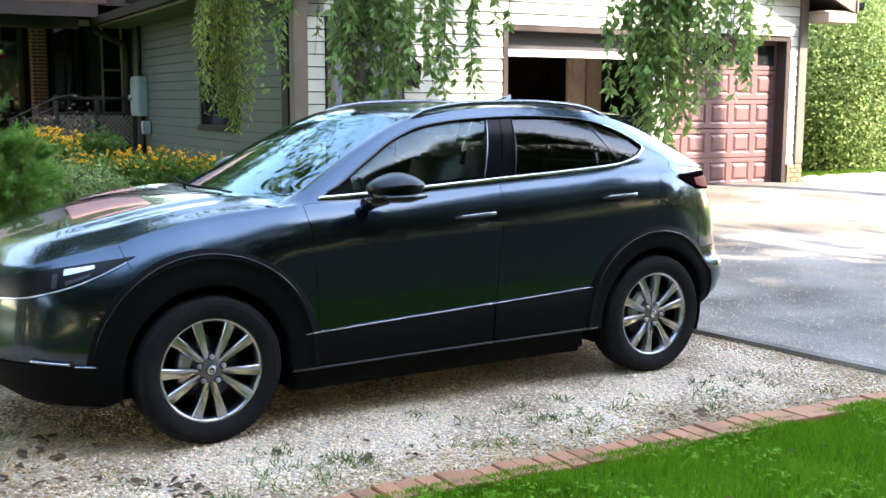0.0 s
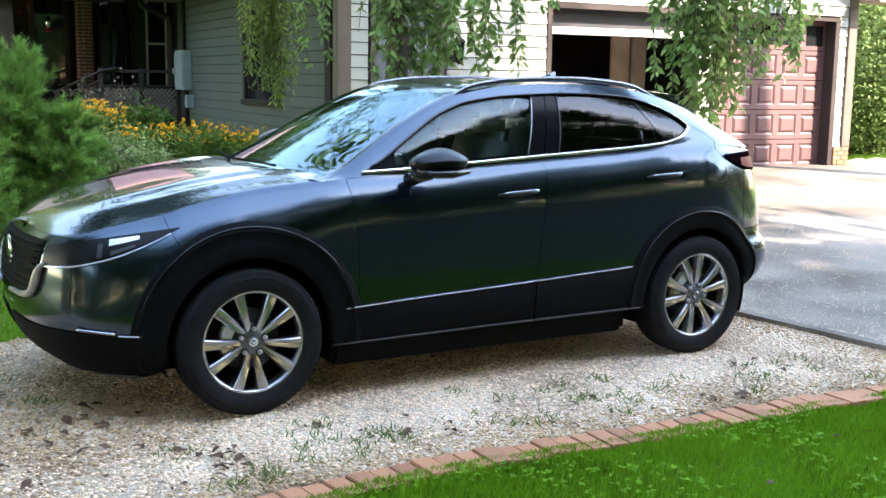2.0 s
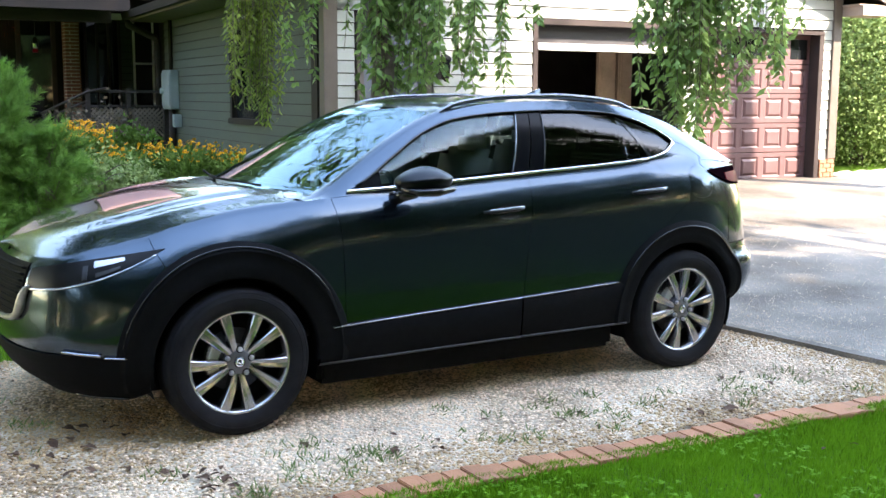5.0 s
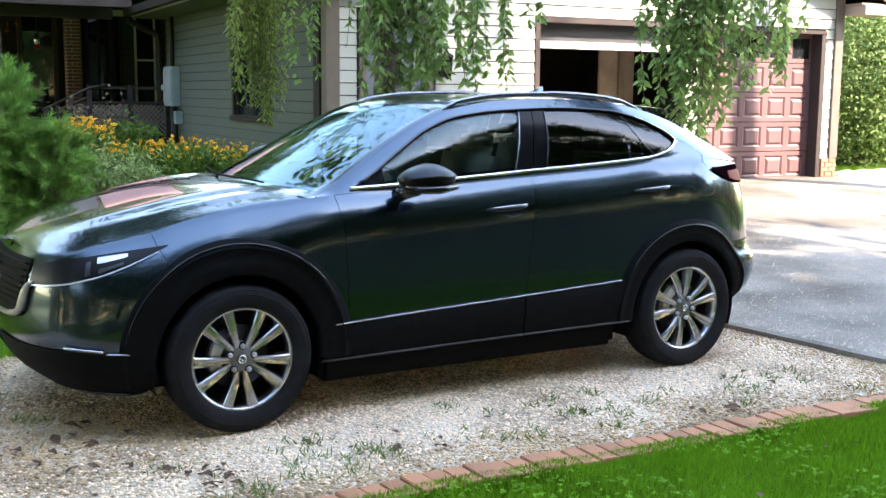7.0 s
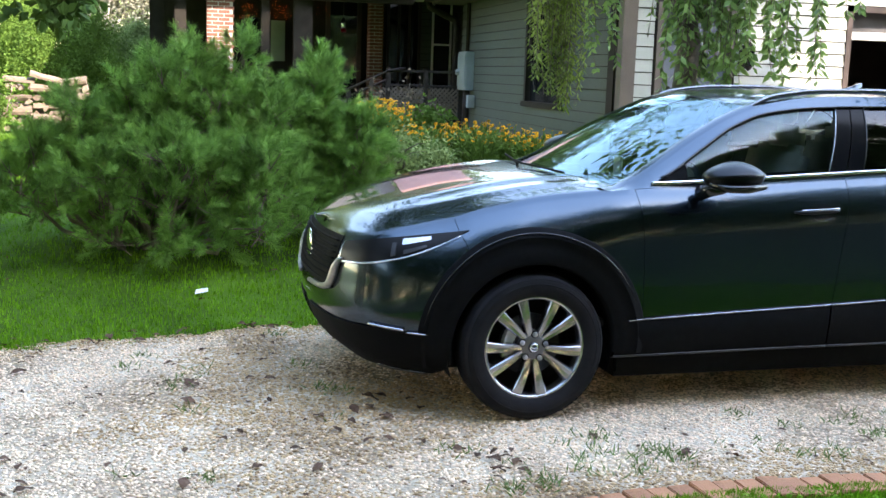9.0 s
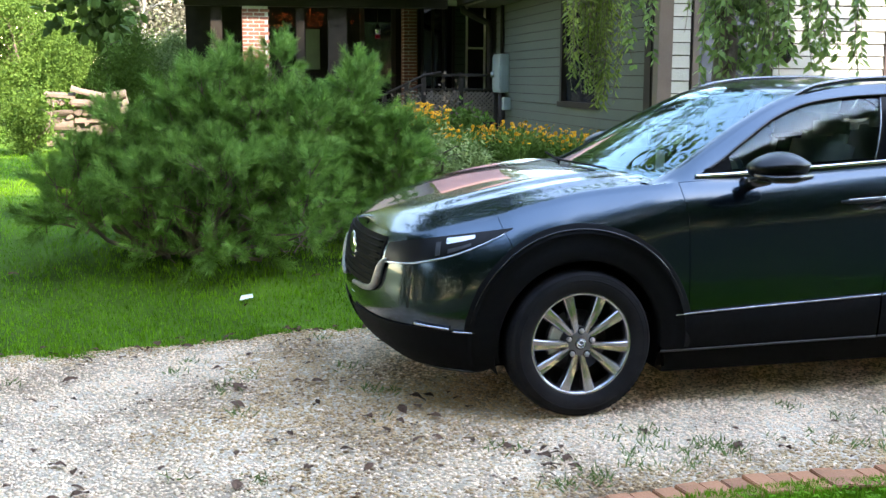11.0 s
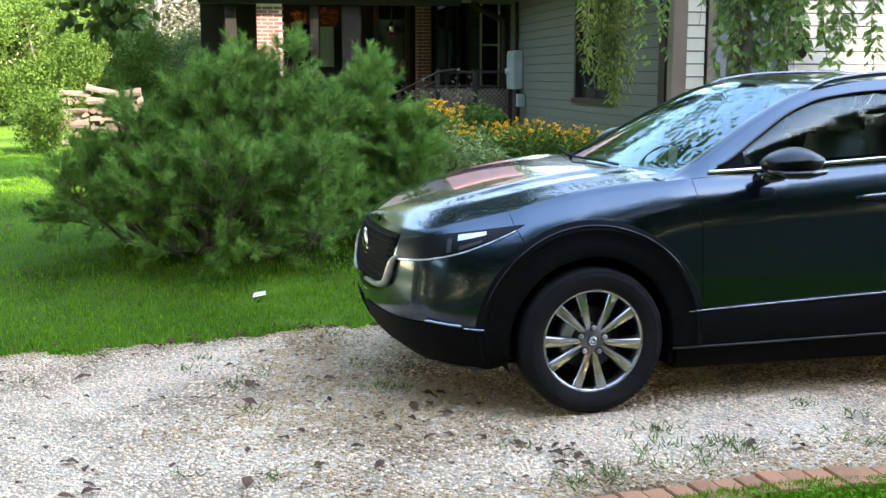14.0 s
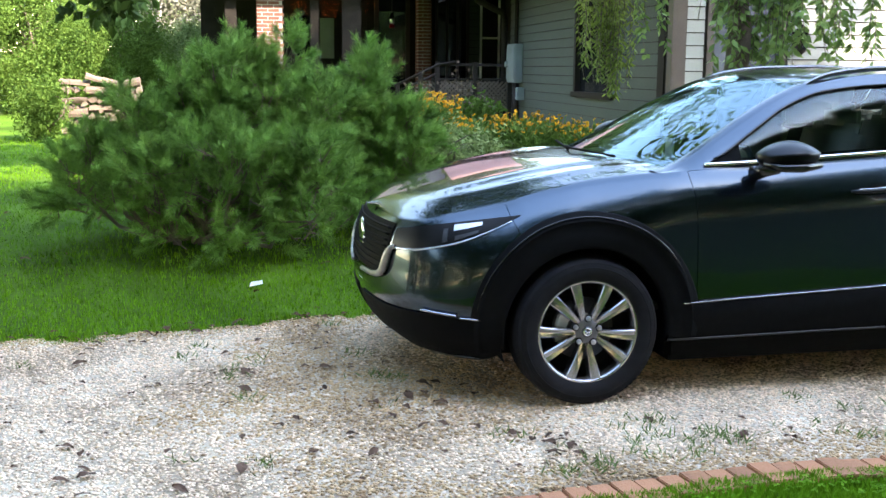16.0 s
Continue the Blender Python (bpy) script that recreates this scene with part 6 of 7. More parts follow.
def pine(x, y, domes, shoots, seed, label):
    """A many-stemmed pine: crooked limbs end in bottlebrush shoots that spread over several domes (offset, radii, height)."""
    rng = np.random.default_rng(seed)
    g = ground_z(x, y)
    t = thing("pine_shrub", label, "shrub", m=pose(x, y, g))
    bases, dirs = [], []
    bm = bmesh.new()
    for dx, dy, rx, ry, h, z0 in domes:
        n = int(shoots / 4 * rx * ry * h / sum(d[2] * d[3] * d[4] for d in domes))
        a = rng.random(n) * 2 * math.pi
        v = rng.random(n) ** 0.75
        rr = np.where(rng.random(n) < 0.72, 0.82 + 0.2 * rng.random(n), 0.3 + 0.55 * rng.random(n))
        lump = 1 + 0.18 * np.sin(3 * a + dx * 9) * np.cos(5 * v + dy) + 0.20 * np.sin(7 * a + 8 * v) * np.cos(9 * v - 2 * a)
        prof = np.sqrt(np.maximum(1 - (v * 1.06 - 0.12) ** 2 * 0.92, 0.02)) * (0.55 + 0.45 * np.minimum(1, v * 5 + 0.2))
        px = dx + rx * rr * lump * prof * np.cos(a)
        py = dy + ry * rr * lump * prof * np.sin(a)
        pz = z0 + (h - z0) * v * (0.90 + 0.10 * rr) * (0.93 + 0.1 * lump)
        p = np.stack([px, py, pz], 1)
        d = unit(np.stack([np.cos(a) * prof, np.sin(a) * prof, 0.75 + 0.9 * v], 1) + rng.normal(size=(n, 3)) * 0.20)
        for k in range(max(3, int(14 * rx))):   # limbs
            i = rng.integers(n)
            e = Vector(p[i])
            s = Vector((dx * 0.35 + rng.normal() * 0.08, dy * 0.35 + rng.normal() * 0.08, 0.0))
            kink = Vector(rng.normal(size=3) * 0.05)
            m1 = Vector((e.x * 0.45 + s.x * 0.3, e.y * 0.45 + s.y * 0.3, e.z * 0.30)) + kink
            m2 = Vector((e.x * 0.8, e.y * 0.8, e.z * 0.68)) - kink * 0.7
            tube(bm, [s, m1, m2, e], [0.022, 0.016, 0.010, 0.004], 6)
        # each limb end carries four shoots from one point
        hub = np.repeat(p - d * 0.09, 4, 0)
        d = unit(np.repeat(d, 4, 0) + rng.normal(size=(n * 4, 3)) * 0.55)
        p = hub + d * (0.04 + 0.12 * rng.random((n * 4, 1)))
        bases.append(p)
        dirs.append(d)
    part("branch_frame", bm, PINEBARK, t, "grey-brown crooked branches", True)
    p, d = np.concatenate(bases), np.concatenate(dirs)
    n, per = len(p), 165
    L = 0.10 + 0.13 * rng.random(n)
    f = rng.random((n, per)) ** 0.8
    a = rng.random((n, per)) * 2 * math.pi
    u = unit(np.cross(d, rng.normal(size=(n, 3))))
    w = np.cross(d, u)
    rad = u[:, None] * np.cos(a)[..., None] + w[:, None] * np.sin(a)[..., None]
    base = p[:, None] + d[:, None] * (L[:, None] * f)[..., None]
    tip_dir = unit(d[:, None] * (0.55 + 0.7 * f[..., None]) + rad * 1.05)
    ln = (0.062 + 0.030 * rng.random((n, per)))[..., None]
    side = unit(np.cross(tip_dir, rad + rng.normal(size=rad.shape) * 0.4)) * 0.0024
    tri = np.stack([base - side, base + side, base + tip_dir * ln], 2)
    put("needles", poly_mesh("needles", tri.reshape(-1, 3), 3, NEEDLE), t)
    tw = np.stack([p - u * 0.005 - d * 0.16, p + u * 0.005 - d * 0.16, p + d * (L * 0.9)[:, None]], 1)
    tagged(put("twig_mass", poly_mesh("twig_mass", tw.reshape(-1, 3), 3, PINEBARK), t), kind="stuff")
    return t


pine(-2.0, 4.0, [(-0.84, -0.1, 0.22, 0.30, 0.66, 0.26), (-0.66, 0.0, 0.30, 0.40, 0.84, 0.24), (-0.42, 0.1, 0.30, 0.40, 1.10, 0.10), (-0.05, 0.1, 0.36, 0.45, 1.18, 0.10), (0.25, 0.1, 0.34, 0.40, 1.34, 0.30),
                 (0.40, 0.15, 0.16, 0.20, 1.52, 0.80), (0.62, 0.1, 0.32, 0.40, 1.26, 0.20), (0.79, 0.2, 0.15, 0.20, 1.54, 0.80), (0.97, 0.1, 0.32, 0.40, 1.18, 0.20), (-0.20, -0.5, 0.36, 0.36, 0.72, 0.20),
                 (0.30, -0.6, 0.44, 0.40, 0.84, 0.06), (0.85, -0.45, 0.40, 0.40, 0.85, 0.08), (0.20, 0.3, 0.50, 0.50, 1.0, 0.10)], 1950, 11, "broad many-stemmed dark green pine shrub on the lawn")
pine(-0.62, 4.55, [(0.05, 0.0, 0.16, 0.20, 1.34, 0.60), (-0.10, 0.0, 0.36, 0.40, 1.10, 0.10), (0.30, -0.05, 0.34, 0.40, 0.92, 0.10), (-0.38, -0.2, 0.30, 0.30, 0.98, 0.20)], 900, 12, "smaller dark green pine shrub behind the car's nose")


# ---- weeping tree between car and house ----
WEEP = leaf_mat("weeping_leaves", (0.055, 0.115, 0.032), (0.19, 0.285, 0.085), 0.35, 0.4, 0.6)
YWEEP = leaf_mat("weeping_leaves_yellow", (0.075, 0.115, 0.022), (0.20, 0.26, 0.055), 0.35, 0.4, 0.6)


def weeping_tree():
    rng = np.random.default_rng(21)
    x0, y0 = 2.25, 3.55
    g = ground_z(x0, y0)
    t = thing("weeping_tree", "weeping tree trailing long leafy strands before the house", "tree", m=pose(x0, y0, g))
    bm = bmesh.new()
    tube(bm, [(0, 0, -0.05), (-0.03, 0.02, 0.8), (0.02, 0.0, 1.7), (-0.12, 0.03, 2.5), (-0.25, 0.05, 3.2)], [0.12, 0.10, 0.09, 0.075, 0.05], 10)
    ends = []
    # limbs arch out to where the curtains hang: along-view offsets by bearing
    right = np.array([0.895, -0.445])
    ahead = np.array([0.445, 0.895])
    curtains = []   # (sideways, depth, lowest height, half width, strands)
    for c in ((-1.10, 0.15, 1.40, 0.075, 44), (-1.0, 0.25, 1.28, 0.05, 28), (-0.72, 0.1, 1.55, 0.14, 5), (-0.42, 0.2, 1.62, 0.12, 6), (0.02, 0.0, 1.45, 0.17, 34), (0.28, 0.1, 1.50, 0.13, 18), (0.62, -0.1, 1.60, 0.13, 12), (0.95, 0.1, 1.55, 0.14, 8), (1.20, 0.0, 1.85, 0.10, 3),
              (2.30, -0.1, 1.60, 0.09, 12), (2.46, 0.0, 1.20, 0.12, 27), (2.72, 0.1, 1.30, 0.14, 23), (3.00, 0.0, 1.48, 0.15, 17), (3.28, 0.1, 1.62, 0.11, 8)):
        curtains.append(c)
    P, A, Ln = [], [], []
    for sx, dy, low, hw, n in curtains:
        c = right * sx + ahead * dy
        top = Vector((c[0], c[1], 2.75 + 0.25 * rng.random()))
        tube(bm, [(-0.12, 0.03, 2.4 + 0.2 * rng.random()), (c[0] * 0.45, c[1] * 0.45, 3.15), (top.x * 0.85, top.y * 0.85, 3.2), tuple(top)], [0.05, 0.035, 0.022, 0.008], 7)
        for s in range(n):
            off = rng.normal(size=2) * hw * 0.75
            st = np.array([c[0] + right[0] * off[0] + ahead[0] * off[1], c[1] + right[1] * off[0] + ahead[1] * off[1], 2.7 + 0.4 * rng.random()])
            bottom = low - g + abs(rng.normal()) * 0.38
            k = 14
            zz = np.linspace(st[2], bottom, k)
            sway = rng.normal(size=2) * 0.10
            tt = np.linspace(0, 1, k)
            pts = np.stack([st[0] + sway[0] * np.sin(tt * 2.5), st[1] + sway[1] * np.sin(tt * 2.5), zz], 1)
            tube(bm, [tuple(q) for q in pts[::3]] + [tuple(pts[-1])], 0.0025, 4, False)
            m = int((st[2] - bottom) / (0.019 if sx < -0.85 else 0.025))
            ti = np.sort(rng.random(m))
            base = np.stack([np.interp(ti, tt, pts[:, i]) for i in range(3)], 1)
            ang = rng.random(m) * 2 * math.pi
            out = np.stack([np.cos(ang), np.sin(ang), np.full(m, -0.5) - 0.9 * rng.random(m)], 1)
            P.append(base)
            A.append(out)
            Ln.append(np.full(m, 0.68 if sx < -0.85 else 0.8 if sx < -0.3 else 1.0))
    part("trunk", bm, BARK, t, "rough brown trunk with arching limbs", True)
    p, a, k = np.concatenate(P), np.concatenate(A), np.concatenate(Ln)
    q = leaves(p, a, k * (0.055 + 0.065 * rng.random(len(p))), np.where(k < 0.7, 0.4, k) * (0.029 + 0.023 * rng.random(len(p))), rng, 0.4)
    cp, cd = crown_points(rng, (0.75, 0.4, 3.75), (2.7, 1.5, 0.95), 75, 60, 0.20, 0.35)
    keep = cp[:, 2] > 2.75
    cp, cd = cp[keep], cd[keep]
    q = np.concatenate([q, leaves(cp, cd + rng.normal(size=cp.shape) - np.array([0, 0, 0.5]), 0.12, 0.045, rng, 0.8)])
    yellow = np.concatenate([k < 0.7, np.zeros(len(cp), bool)])
    put("foliage", poly_mesh("foliage", q[~yellow], 4, WEEP), t)
    put("foliage", poly_mesh("foliage", q[yellow], 4, YWEEP), t, None, "yellow-green strands")


weeping_tree()


# ---- an overhanging limb with broad leaves ----
MAPLE = leaf_mat("maple_leaves", (0.022, 0.050, 0.010), (0.066, 0.120, 0.024), 0.3)


def limb_tree():
    rng = np.random.default_rng(33)
    t = thing("maple_tree", "broadleaf tree whose limb hangs over the lawn", "tree", m=pose(-7.2, -0.6, 0))
    bm = bmesh.new()
    tube(bm, [(0, 0, -0.1), (0.05, 0, 1.5), (0.15, 0.1, 3.2), (0.1, 0.1, 6.0)], [0.24, 0.19, 0.15, 0.04], 10)
    tube(bm, [(0.15, 0.1, 3.0), (2.0, 1.4, 3.5), (3.9, 2.7, 2.9), (4.6, 3.2, 2.2)], [0.09, 0.06, 0.035, 0.01], 8)
    tube(bm, [(0.12, 0.1, 4.4), (2.2, 2.2, 5.6), (4.4, 4.3, 6.1), (6.4, 6.0, 6.3)], [0.10, 0.07, 0.045, 0.01], 8)
    part("trunk", bm, BARK, t, "", True)
    p, d = crown_points(rng, (4.74, 3.3, 1.99), (0.30, 0.26, 0.22), 18, 10, 0.06, 0.2)
    p2, d2 = crown_points(rng, (0.3, 0.2, 6.2), (3.2, 3.0, 2.6), 120, 50, 0.5)
    p3, d3 = crown_points(rng, (5.3, 5.2, 6.2), (2.6, 2.2, 1.2), 80, 50, 0.35, 0.3)
    p2 = np.concatenate([p2, p3])
    ax = rng.normal(size=p.shape) * 0.6 + np.array([0, 0, -0.9])
    # each leaf is a palm of three lobes
    L = []
    for k in (-1, 0, 1):
        rot = ax + np.stack([ax[:, 1], -ax[:, 0], ax[:, 2] * 0], 1) * 0.7 * k
        L.append(leaves(p, rot, 0.095, 0.060, rng, 1.0))
    ax2 = rng.normal(size=p2.shape)
    L.append(leaves(p2, ax2, 0.24, 0.15, rng, 0.8))
    put("crown", poly_mesh("crown", np.concatenate(L), 4, MAPLE), t)


limb_tree()


# ---- flower bed ----
STEM = leaf_mat("flower_leaves", (0.04, 0.085, 0.018), (0.12, 0.20, 0.045), 0.3)
PETAL = leaf_mat("yellow_petals", (0.46, 0.19, 0.003), (0.58, 0.29, 0.008), 0.2, 0.6, 0.4)
CONE = mat("flower_cones", (0.03, 0.018, 0.01), 0.9)
BROWN_TWIG = leaf_mat("brown_twigs", (0.04, 0.032, 0.022), (0.095, 0.072, 0.050), 0.1, 0.9)
VARIEG = leaf_mat("variegated_leaves", (0.065, 0.115, 0.028), (0.20, 0.255, 0.095), 0.3)


def flowers(x, y, rx, ry, turn, h, n, seed, label):
    rng = np.random.default_rng(seed)
    g = ground_z(x, y)
    t = thing("flower_clump", label, "flowers", "yellow flower bed", m=pose(x, y, g, 0, 0, turn))
    m = int(rx * ry * 9000)
    r, a = np.sqrt(rng.random(m)), rng.random(m) * 2 * math.pi
    p = np.stack([rx * r * np.cos(a), ry * r * np.sin(a), (h - 0.08) * rng.random(m) ** 0.7 * (1 - 0.25 * r)], 1)
    ax = np.stack([np.cos(a) + rng.normal(size=m) * 0.6, np.sin(a) + rng.normal(size=m) * 0.6, 0.7 + 0.5 * rng.normal(size=m)], 1)
    put("foliage", poly_mesh("foliage", leaves(p, ax, 0.11, 0.028, rng, 0.3), 4, STEM), t)
    r, a = np.sqrt(rng.random(n)), rng.random(n) * 2 * math.pi
    top = np.stack([rx * 1.05 * r * np.cos(a), ry * 1.05 * r * np.sin(a), h * (0.72 + 0.33 * rng.random(n) - 0.12 * r)], 1)
    foot = top * np.array([0.85, 0.85, 0])
    s = 0.004
    st = np.stack([foot + [s, 0, 0], foot - [s, 0, 0], top - [s, 0, 0], top + [s, 0, 0]], 1)
    tagged(put("stem_mass", poly_mesh("stem_mass", st, 4, STEM), t), kind="stuff")
    face = unit(np.stack([rng.normal(size=n) * 0.5 - 0.2, rng.normal(size=n) * 0.5 - 0.5, np.full(n, 0.8)], 1))
    u = unit(np.cross(face, rng.normal(size=(n, 3))))
    v = np.cross(face, u)
    Q = []
    for k in range(9):
        b = 2 * math.pi * k / 9
        dr = u * math.cos(b) + v * math.sin(b) - face * 0.25
        sd = (-u * math.sin(b) + v * math.cos(b)) * 0.009
        Q.append(np.stack([top + dr * 0.004, top + dr * 0.014 + sd, top + dr * 0.026, top + dr * 0.014 - sd], 1))
    tagged(put("blossom", poly_mesh("blossom", np.concatenate(Q), 4, PETAL), t), kind="stuff")
    C = []
    for k in range(6):
        b0, b1 = 2 * math.pi * k / 6, 2 * math.pi * (k + 1) / 6
        C.append(np.stack([top + face * 0.014, top + (u * math.cos(b0) + v * math.sin(b0)) * 0.007, top + (u * math.cos(b1) + v * math.sin(b1)) * 0.007], 1))
    tagged(put("flower_eye", poly_mesh("flower_eye", np.concatenate(C).reshape(-1, 3), 3, CONE), t), kind="stuff")


flowers(0.62, 8.5, 0.36, 0.35, 0, 0.86, 240, 51, "tall clump of golden black-eyed daisies")
flowers(1.05, 8.05, 0.42, 0.40, -30, 0.62, 90, 52, "clump of golden black-eyed daisies in leaf")
flowers(1.65, 7.85, 0.50, 0.38, -30, 0.66, 160, 53, "clump of golden black-eyed daisies by the wall")
flowers(2.25, 7.45, 0.40, 0.34, -30, 0.60, 95, 54, "clump of golden black-eyed daisies by the wall")
tree("shrub", 0.30, 6.7, 0.62, 0.36, 0.6, VARIEG, 55, "low cream-variegated shrub in the flower bed", 0.055, 60, 50, 0.1, 6, 0.02, 0.08, "shrub", "variegated shrubs")
tree("shrub", 0.75, 6.5, 0.50, 0.32, 0.48, VARIEG, 56, "low cream-variegated shrub in the flower bed", 0.055, 50, 50, 0.1, 6, 0.02, 0.08, "shrub", "variegated shrubs")
tree("shrub", 1.25, 8.6, 0.95, 0.24, 0.9, YELLOW_LEAF, 57, "leafy green weed among the flowers", 0.08, 26, 40, 0.1, 5, 0.012, 0.08, "weed")
tree("shrub", 0.95, 9.4, 1.05, 0.5, 0.9, BROWN_TWIG, 58, "dry brown stalks behind the flowers", 0.07, 30, 16, 0.1, 12, 0.012, 0.12, "dry stalks")


# ---- woodpile ----
def split_log(length, rad, seed, bark):
    """A split length of firewood along x: a wedge of a round log."""
    r = random.Random(seed)
    bm = bmesh.new()
    span = r.choice((1.6, 2.2, 3.14))
    rim = [(rad * 1.3 * math.cos(a), rad * 1.3 * math.sin(a)) for a in lin(-span / 2, span / 2, 6)] + [(-0.25 * rad, 0.0)]
    rings = []
    for k, x in enumerate(lin(-length / 2, length / 2, 4)):
        rings.append([bm.verts.new((x + r.uniform(-0.006, 0.006), p + r.uniform(-0.006, 0.006), q + r.uniform(-0.006, 0.006) + 0.01 * math.sin(k))) for p, q in rim])
    n = len(rim)
    for r0, r1 in zip(rings, rings[1:]):
        for k in range(n):
            bm.faces.new((r0[k], r0[(k + 1) % n], r1[(k + 1) % n], r1[k]))
    bm.faces.new(rings[0][::-1])
    bm.faces.new(rings[-1])
    return part("log", bm, BARK if bark else LOGEND, None)


def woodpile():
    rng = random.Random(5)
    seed = 0
    z0 = ground_z(-4.6, 14) + 0.03
    for col, x0 in enumerate((-4.62, -4.18, -3.74)):
        for r in range(6):
            z = z0 + r * 0.118
            beam = (r + col) % 2 == 0
            for k in range(1 if beam else 4):
                seed += 1
                if beam:
                    ob = split_log(rng.uniform(0.40, 0.46), rng.uniform(0.055, 0.07), seed, rng.random() < 0.15)
                    ob.matrix_basis = pose(x0 + 0.2 + rng.uniform(-0.02, 0.02), 13.75 + rng.uniform(-0.03, 0.03), z + 0.05, rng.uniform(60, 300), rng.uniform(-3, 3), rng.uniform(-6, 6))
                else:
                    ob = split_log(rng.uniform(0.38, 0.46), rng.uniform(0.045, 0.062), seed, rng.random() < 0.35)
                    ob.matrix_basis = pose(x0 + 0.05 + k * 0.108, 13.92 + rng.uniform(-0.04, 0.04), z + 0.05 + rng.uniform(-0.01, 0.01), rng.uniform(0, 360), 0, 90 + rng.uniform(-5, 5))
                tagged(ob, "split firewood log in a weathered stack", "log", "woodpile")
    for k, (x, zz, t) in enumerate(((-4.4, 0.79, 4), (-4.0, 0.84, 14), (-3.6, 0.80, -8))):
        ob = split_log(0.48, 0.06, 300 + k, False)
        ob.matrix_basis = pose(x, 13.8, z0 + zz - 0.04, 100 + 30 * k, t, t)
        tagged(ob, "split firewood log lying loose on the stack", "log", "woodpile")


woodpile()

# ---- bricks edging the gravel ----
edging = thing("brick_edging", "row of worn red bricks between gravel and lawn", "edging")
eb = [brick_mesh(0.092, 0.195, 0.06, EDGEBRICK), brick_mesh(0.090, 0.190, 0.058, EDGEBRICK), brick_mesh(0.094, 0.198, 0.062, EDGEBRICK)]
rng = random.Random(3)
x = -8.8
k = 0
while x < 3.62:
    y = near_edge(x)
    sl = math.degrees(math.atan2(near_edge(x + 0.05) - near_edge(x - 0.05), 0.1))
    put("brick", eb[k % 3], edging, pose(x, y - 0.06 + rng.uniform(-0.008, 0.008), -0.066 + rng.uniform(-0.006, 0.003) + 0.006 * math.sin(x * 3), rng.uniform(-1.5, 1.5), rng.uniform(-1.5, 1.5), sl + rng.uniform(-1.5, 1.5)))
    x += 0.0975
    k += 1


# ---- loose stones, grass, fallen leaves ----
TANSTONES = mat("tan_stone", (0.26, 0.150, 0.074), 0.9, 0, 0.1, 1.5, col2=(0.56, 0.375, 0.205), bscale=60.0, island=0.5, edges=(0.62, 1.08))
STONES = mat("crushed_stone", (0.565, 0.385, 0.245), 0.9, 0, 0.1, 1.5, col2=(0.88, 0.675, 0.49), bscale=60.0, island=0.5, edges=(0.62, 1.08))
BLADE = leaf_mat("grass_blades", (0.036, 0.112, 0.004), (0.125, 0.262, 0.013), 0.35, 0.7, 0.5)
BLADE.node_tree.nodes["Principled BSDF"].inputs["Specular IOR Level"].default_value = 0.04
WEED = leaf_mat("weed_leaves", (0.05, 0.085, 0.02), (0.12, 0.17, 0.05), 0.3, 0.6, 0.5)
DEADLEAF = mat("dead_leaf", (0.024, 0.015, 0.011), 0.9, 0, 0.4, 20.0, col2=(0.085, 0.050, 0.034), rand=0.6, spec=0.1)


def stones(n, seed):
    rng = np.random.default_rng(seed)
    x = np.where(rng.random(n) < 0.85, rng.uniform(-3.6, 3.85, n), rng.uniform(-7.5, -3.6, n))
    y = np.array([near_edge(v) for v in x]) - 0.05 + rng.random(n) ** 1.12 * (np.array([far_edge(v) for v in x]) - np.array([near_edge(v) for v in x]) + 0.07)
    keep = np.array([xx < SLAB_X(yy) + 0.04 for xx, yy in zip(x, y)])
    x, y = x[keep], y[keep]
    z = np.array([gravel_z(a, b) for a, b in zip(x, y)])
    n = len(x)
    s = 0.005 + 0.008 * rng.random(n) ** 2
    base = np.array([(1, 0, 0), (0, 1, 0), (-1, 0, 0), (0, -1, 0), (0, 0, 1), (0, 0, -1)], float)
    v = base[None] * (0.7 + 0.6 * rng.random((n, 6, 1))) + rng.normal(size=(n, 6, 3)) * 0.14
    a = rng.random(n) * 6.283
    c, si = np.cos(a)[:, None], np.sin(a)[:, None]
    v = np.stack([v[..., 0] * c - v[..., 1] * si, v[..., 0] * si + v[..., 1] * c, v[..., 2] * 0.46], 2) * s[:, None, None]
    v += np.stack([x, y, z + s * 0.25], 1)[:, None]
    f = np.array([(0, 1, 4), (1, 2, 4), (2, 3, 4), (3, 0, 4), (1, 0, 5), (2, 1, 5), (3, 2, 5), (0, 3, 5)])
    # hypot term: bumper's brown shadow put into stone colour; other terms: soil-stained edges
    edge = np.minimum(np.minimum(y - np.array([near_edge(q) for q in x]), np.array([SLAB_X(q) for q in y]) - x) / 0.38, np.minimum(np.hypot(x + 0.95, y - 0.20) / 1.15, (np.array([far_edge(q) for q in x]) - y) / 0.35))
    patches = np.array([noise.noise((a * 1.3, b * 1.3, 7.0)) for a, b in zip(x, y)])
    tan = edge + 0.25 * rng.normal(size=n) - 0.8 * np.maximum(patches - 0.04, 0) * 2.2 < 0.55
    for dirt_or_shade in (False, True):
        stone_mesh(v[tan == dirt_or_shade], f, TANSTONES if dirt_or_shade else STONES, dirt_or_shade)


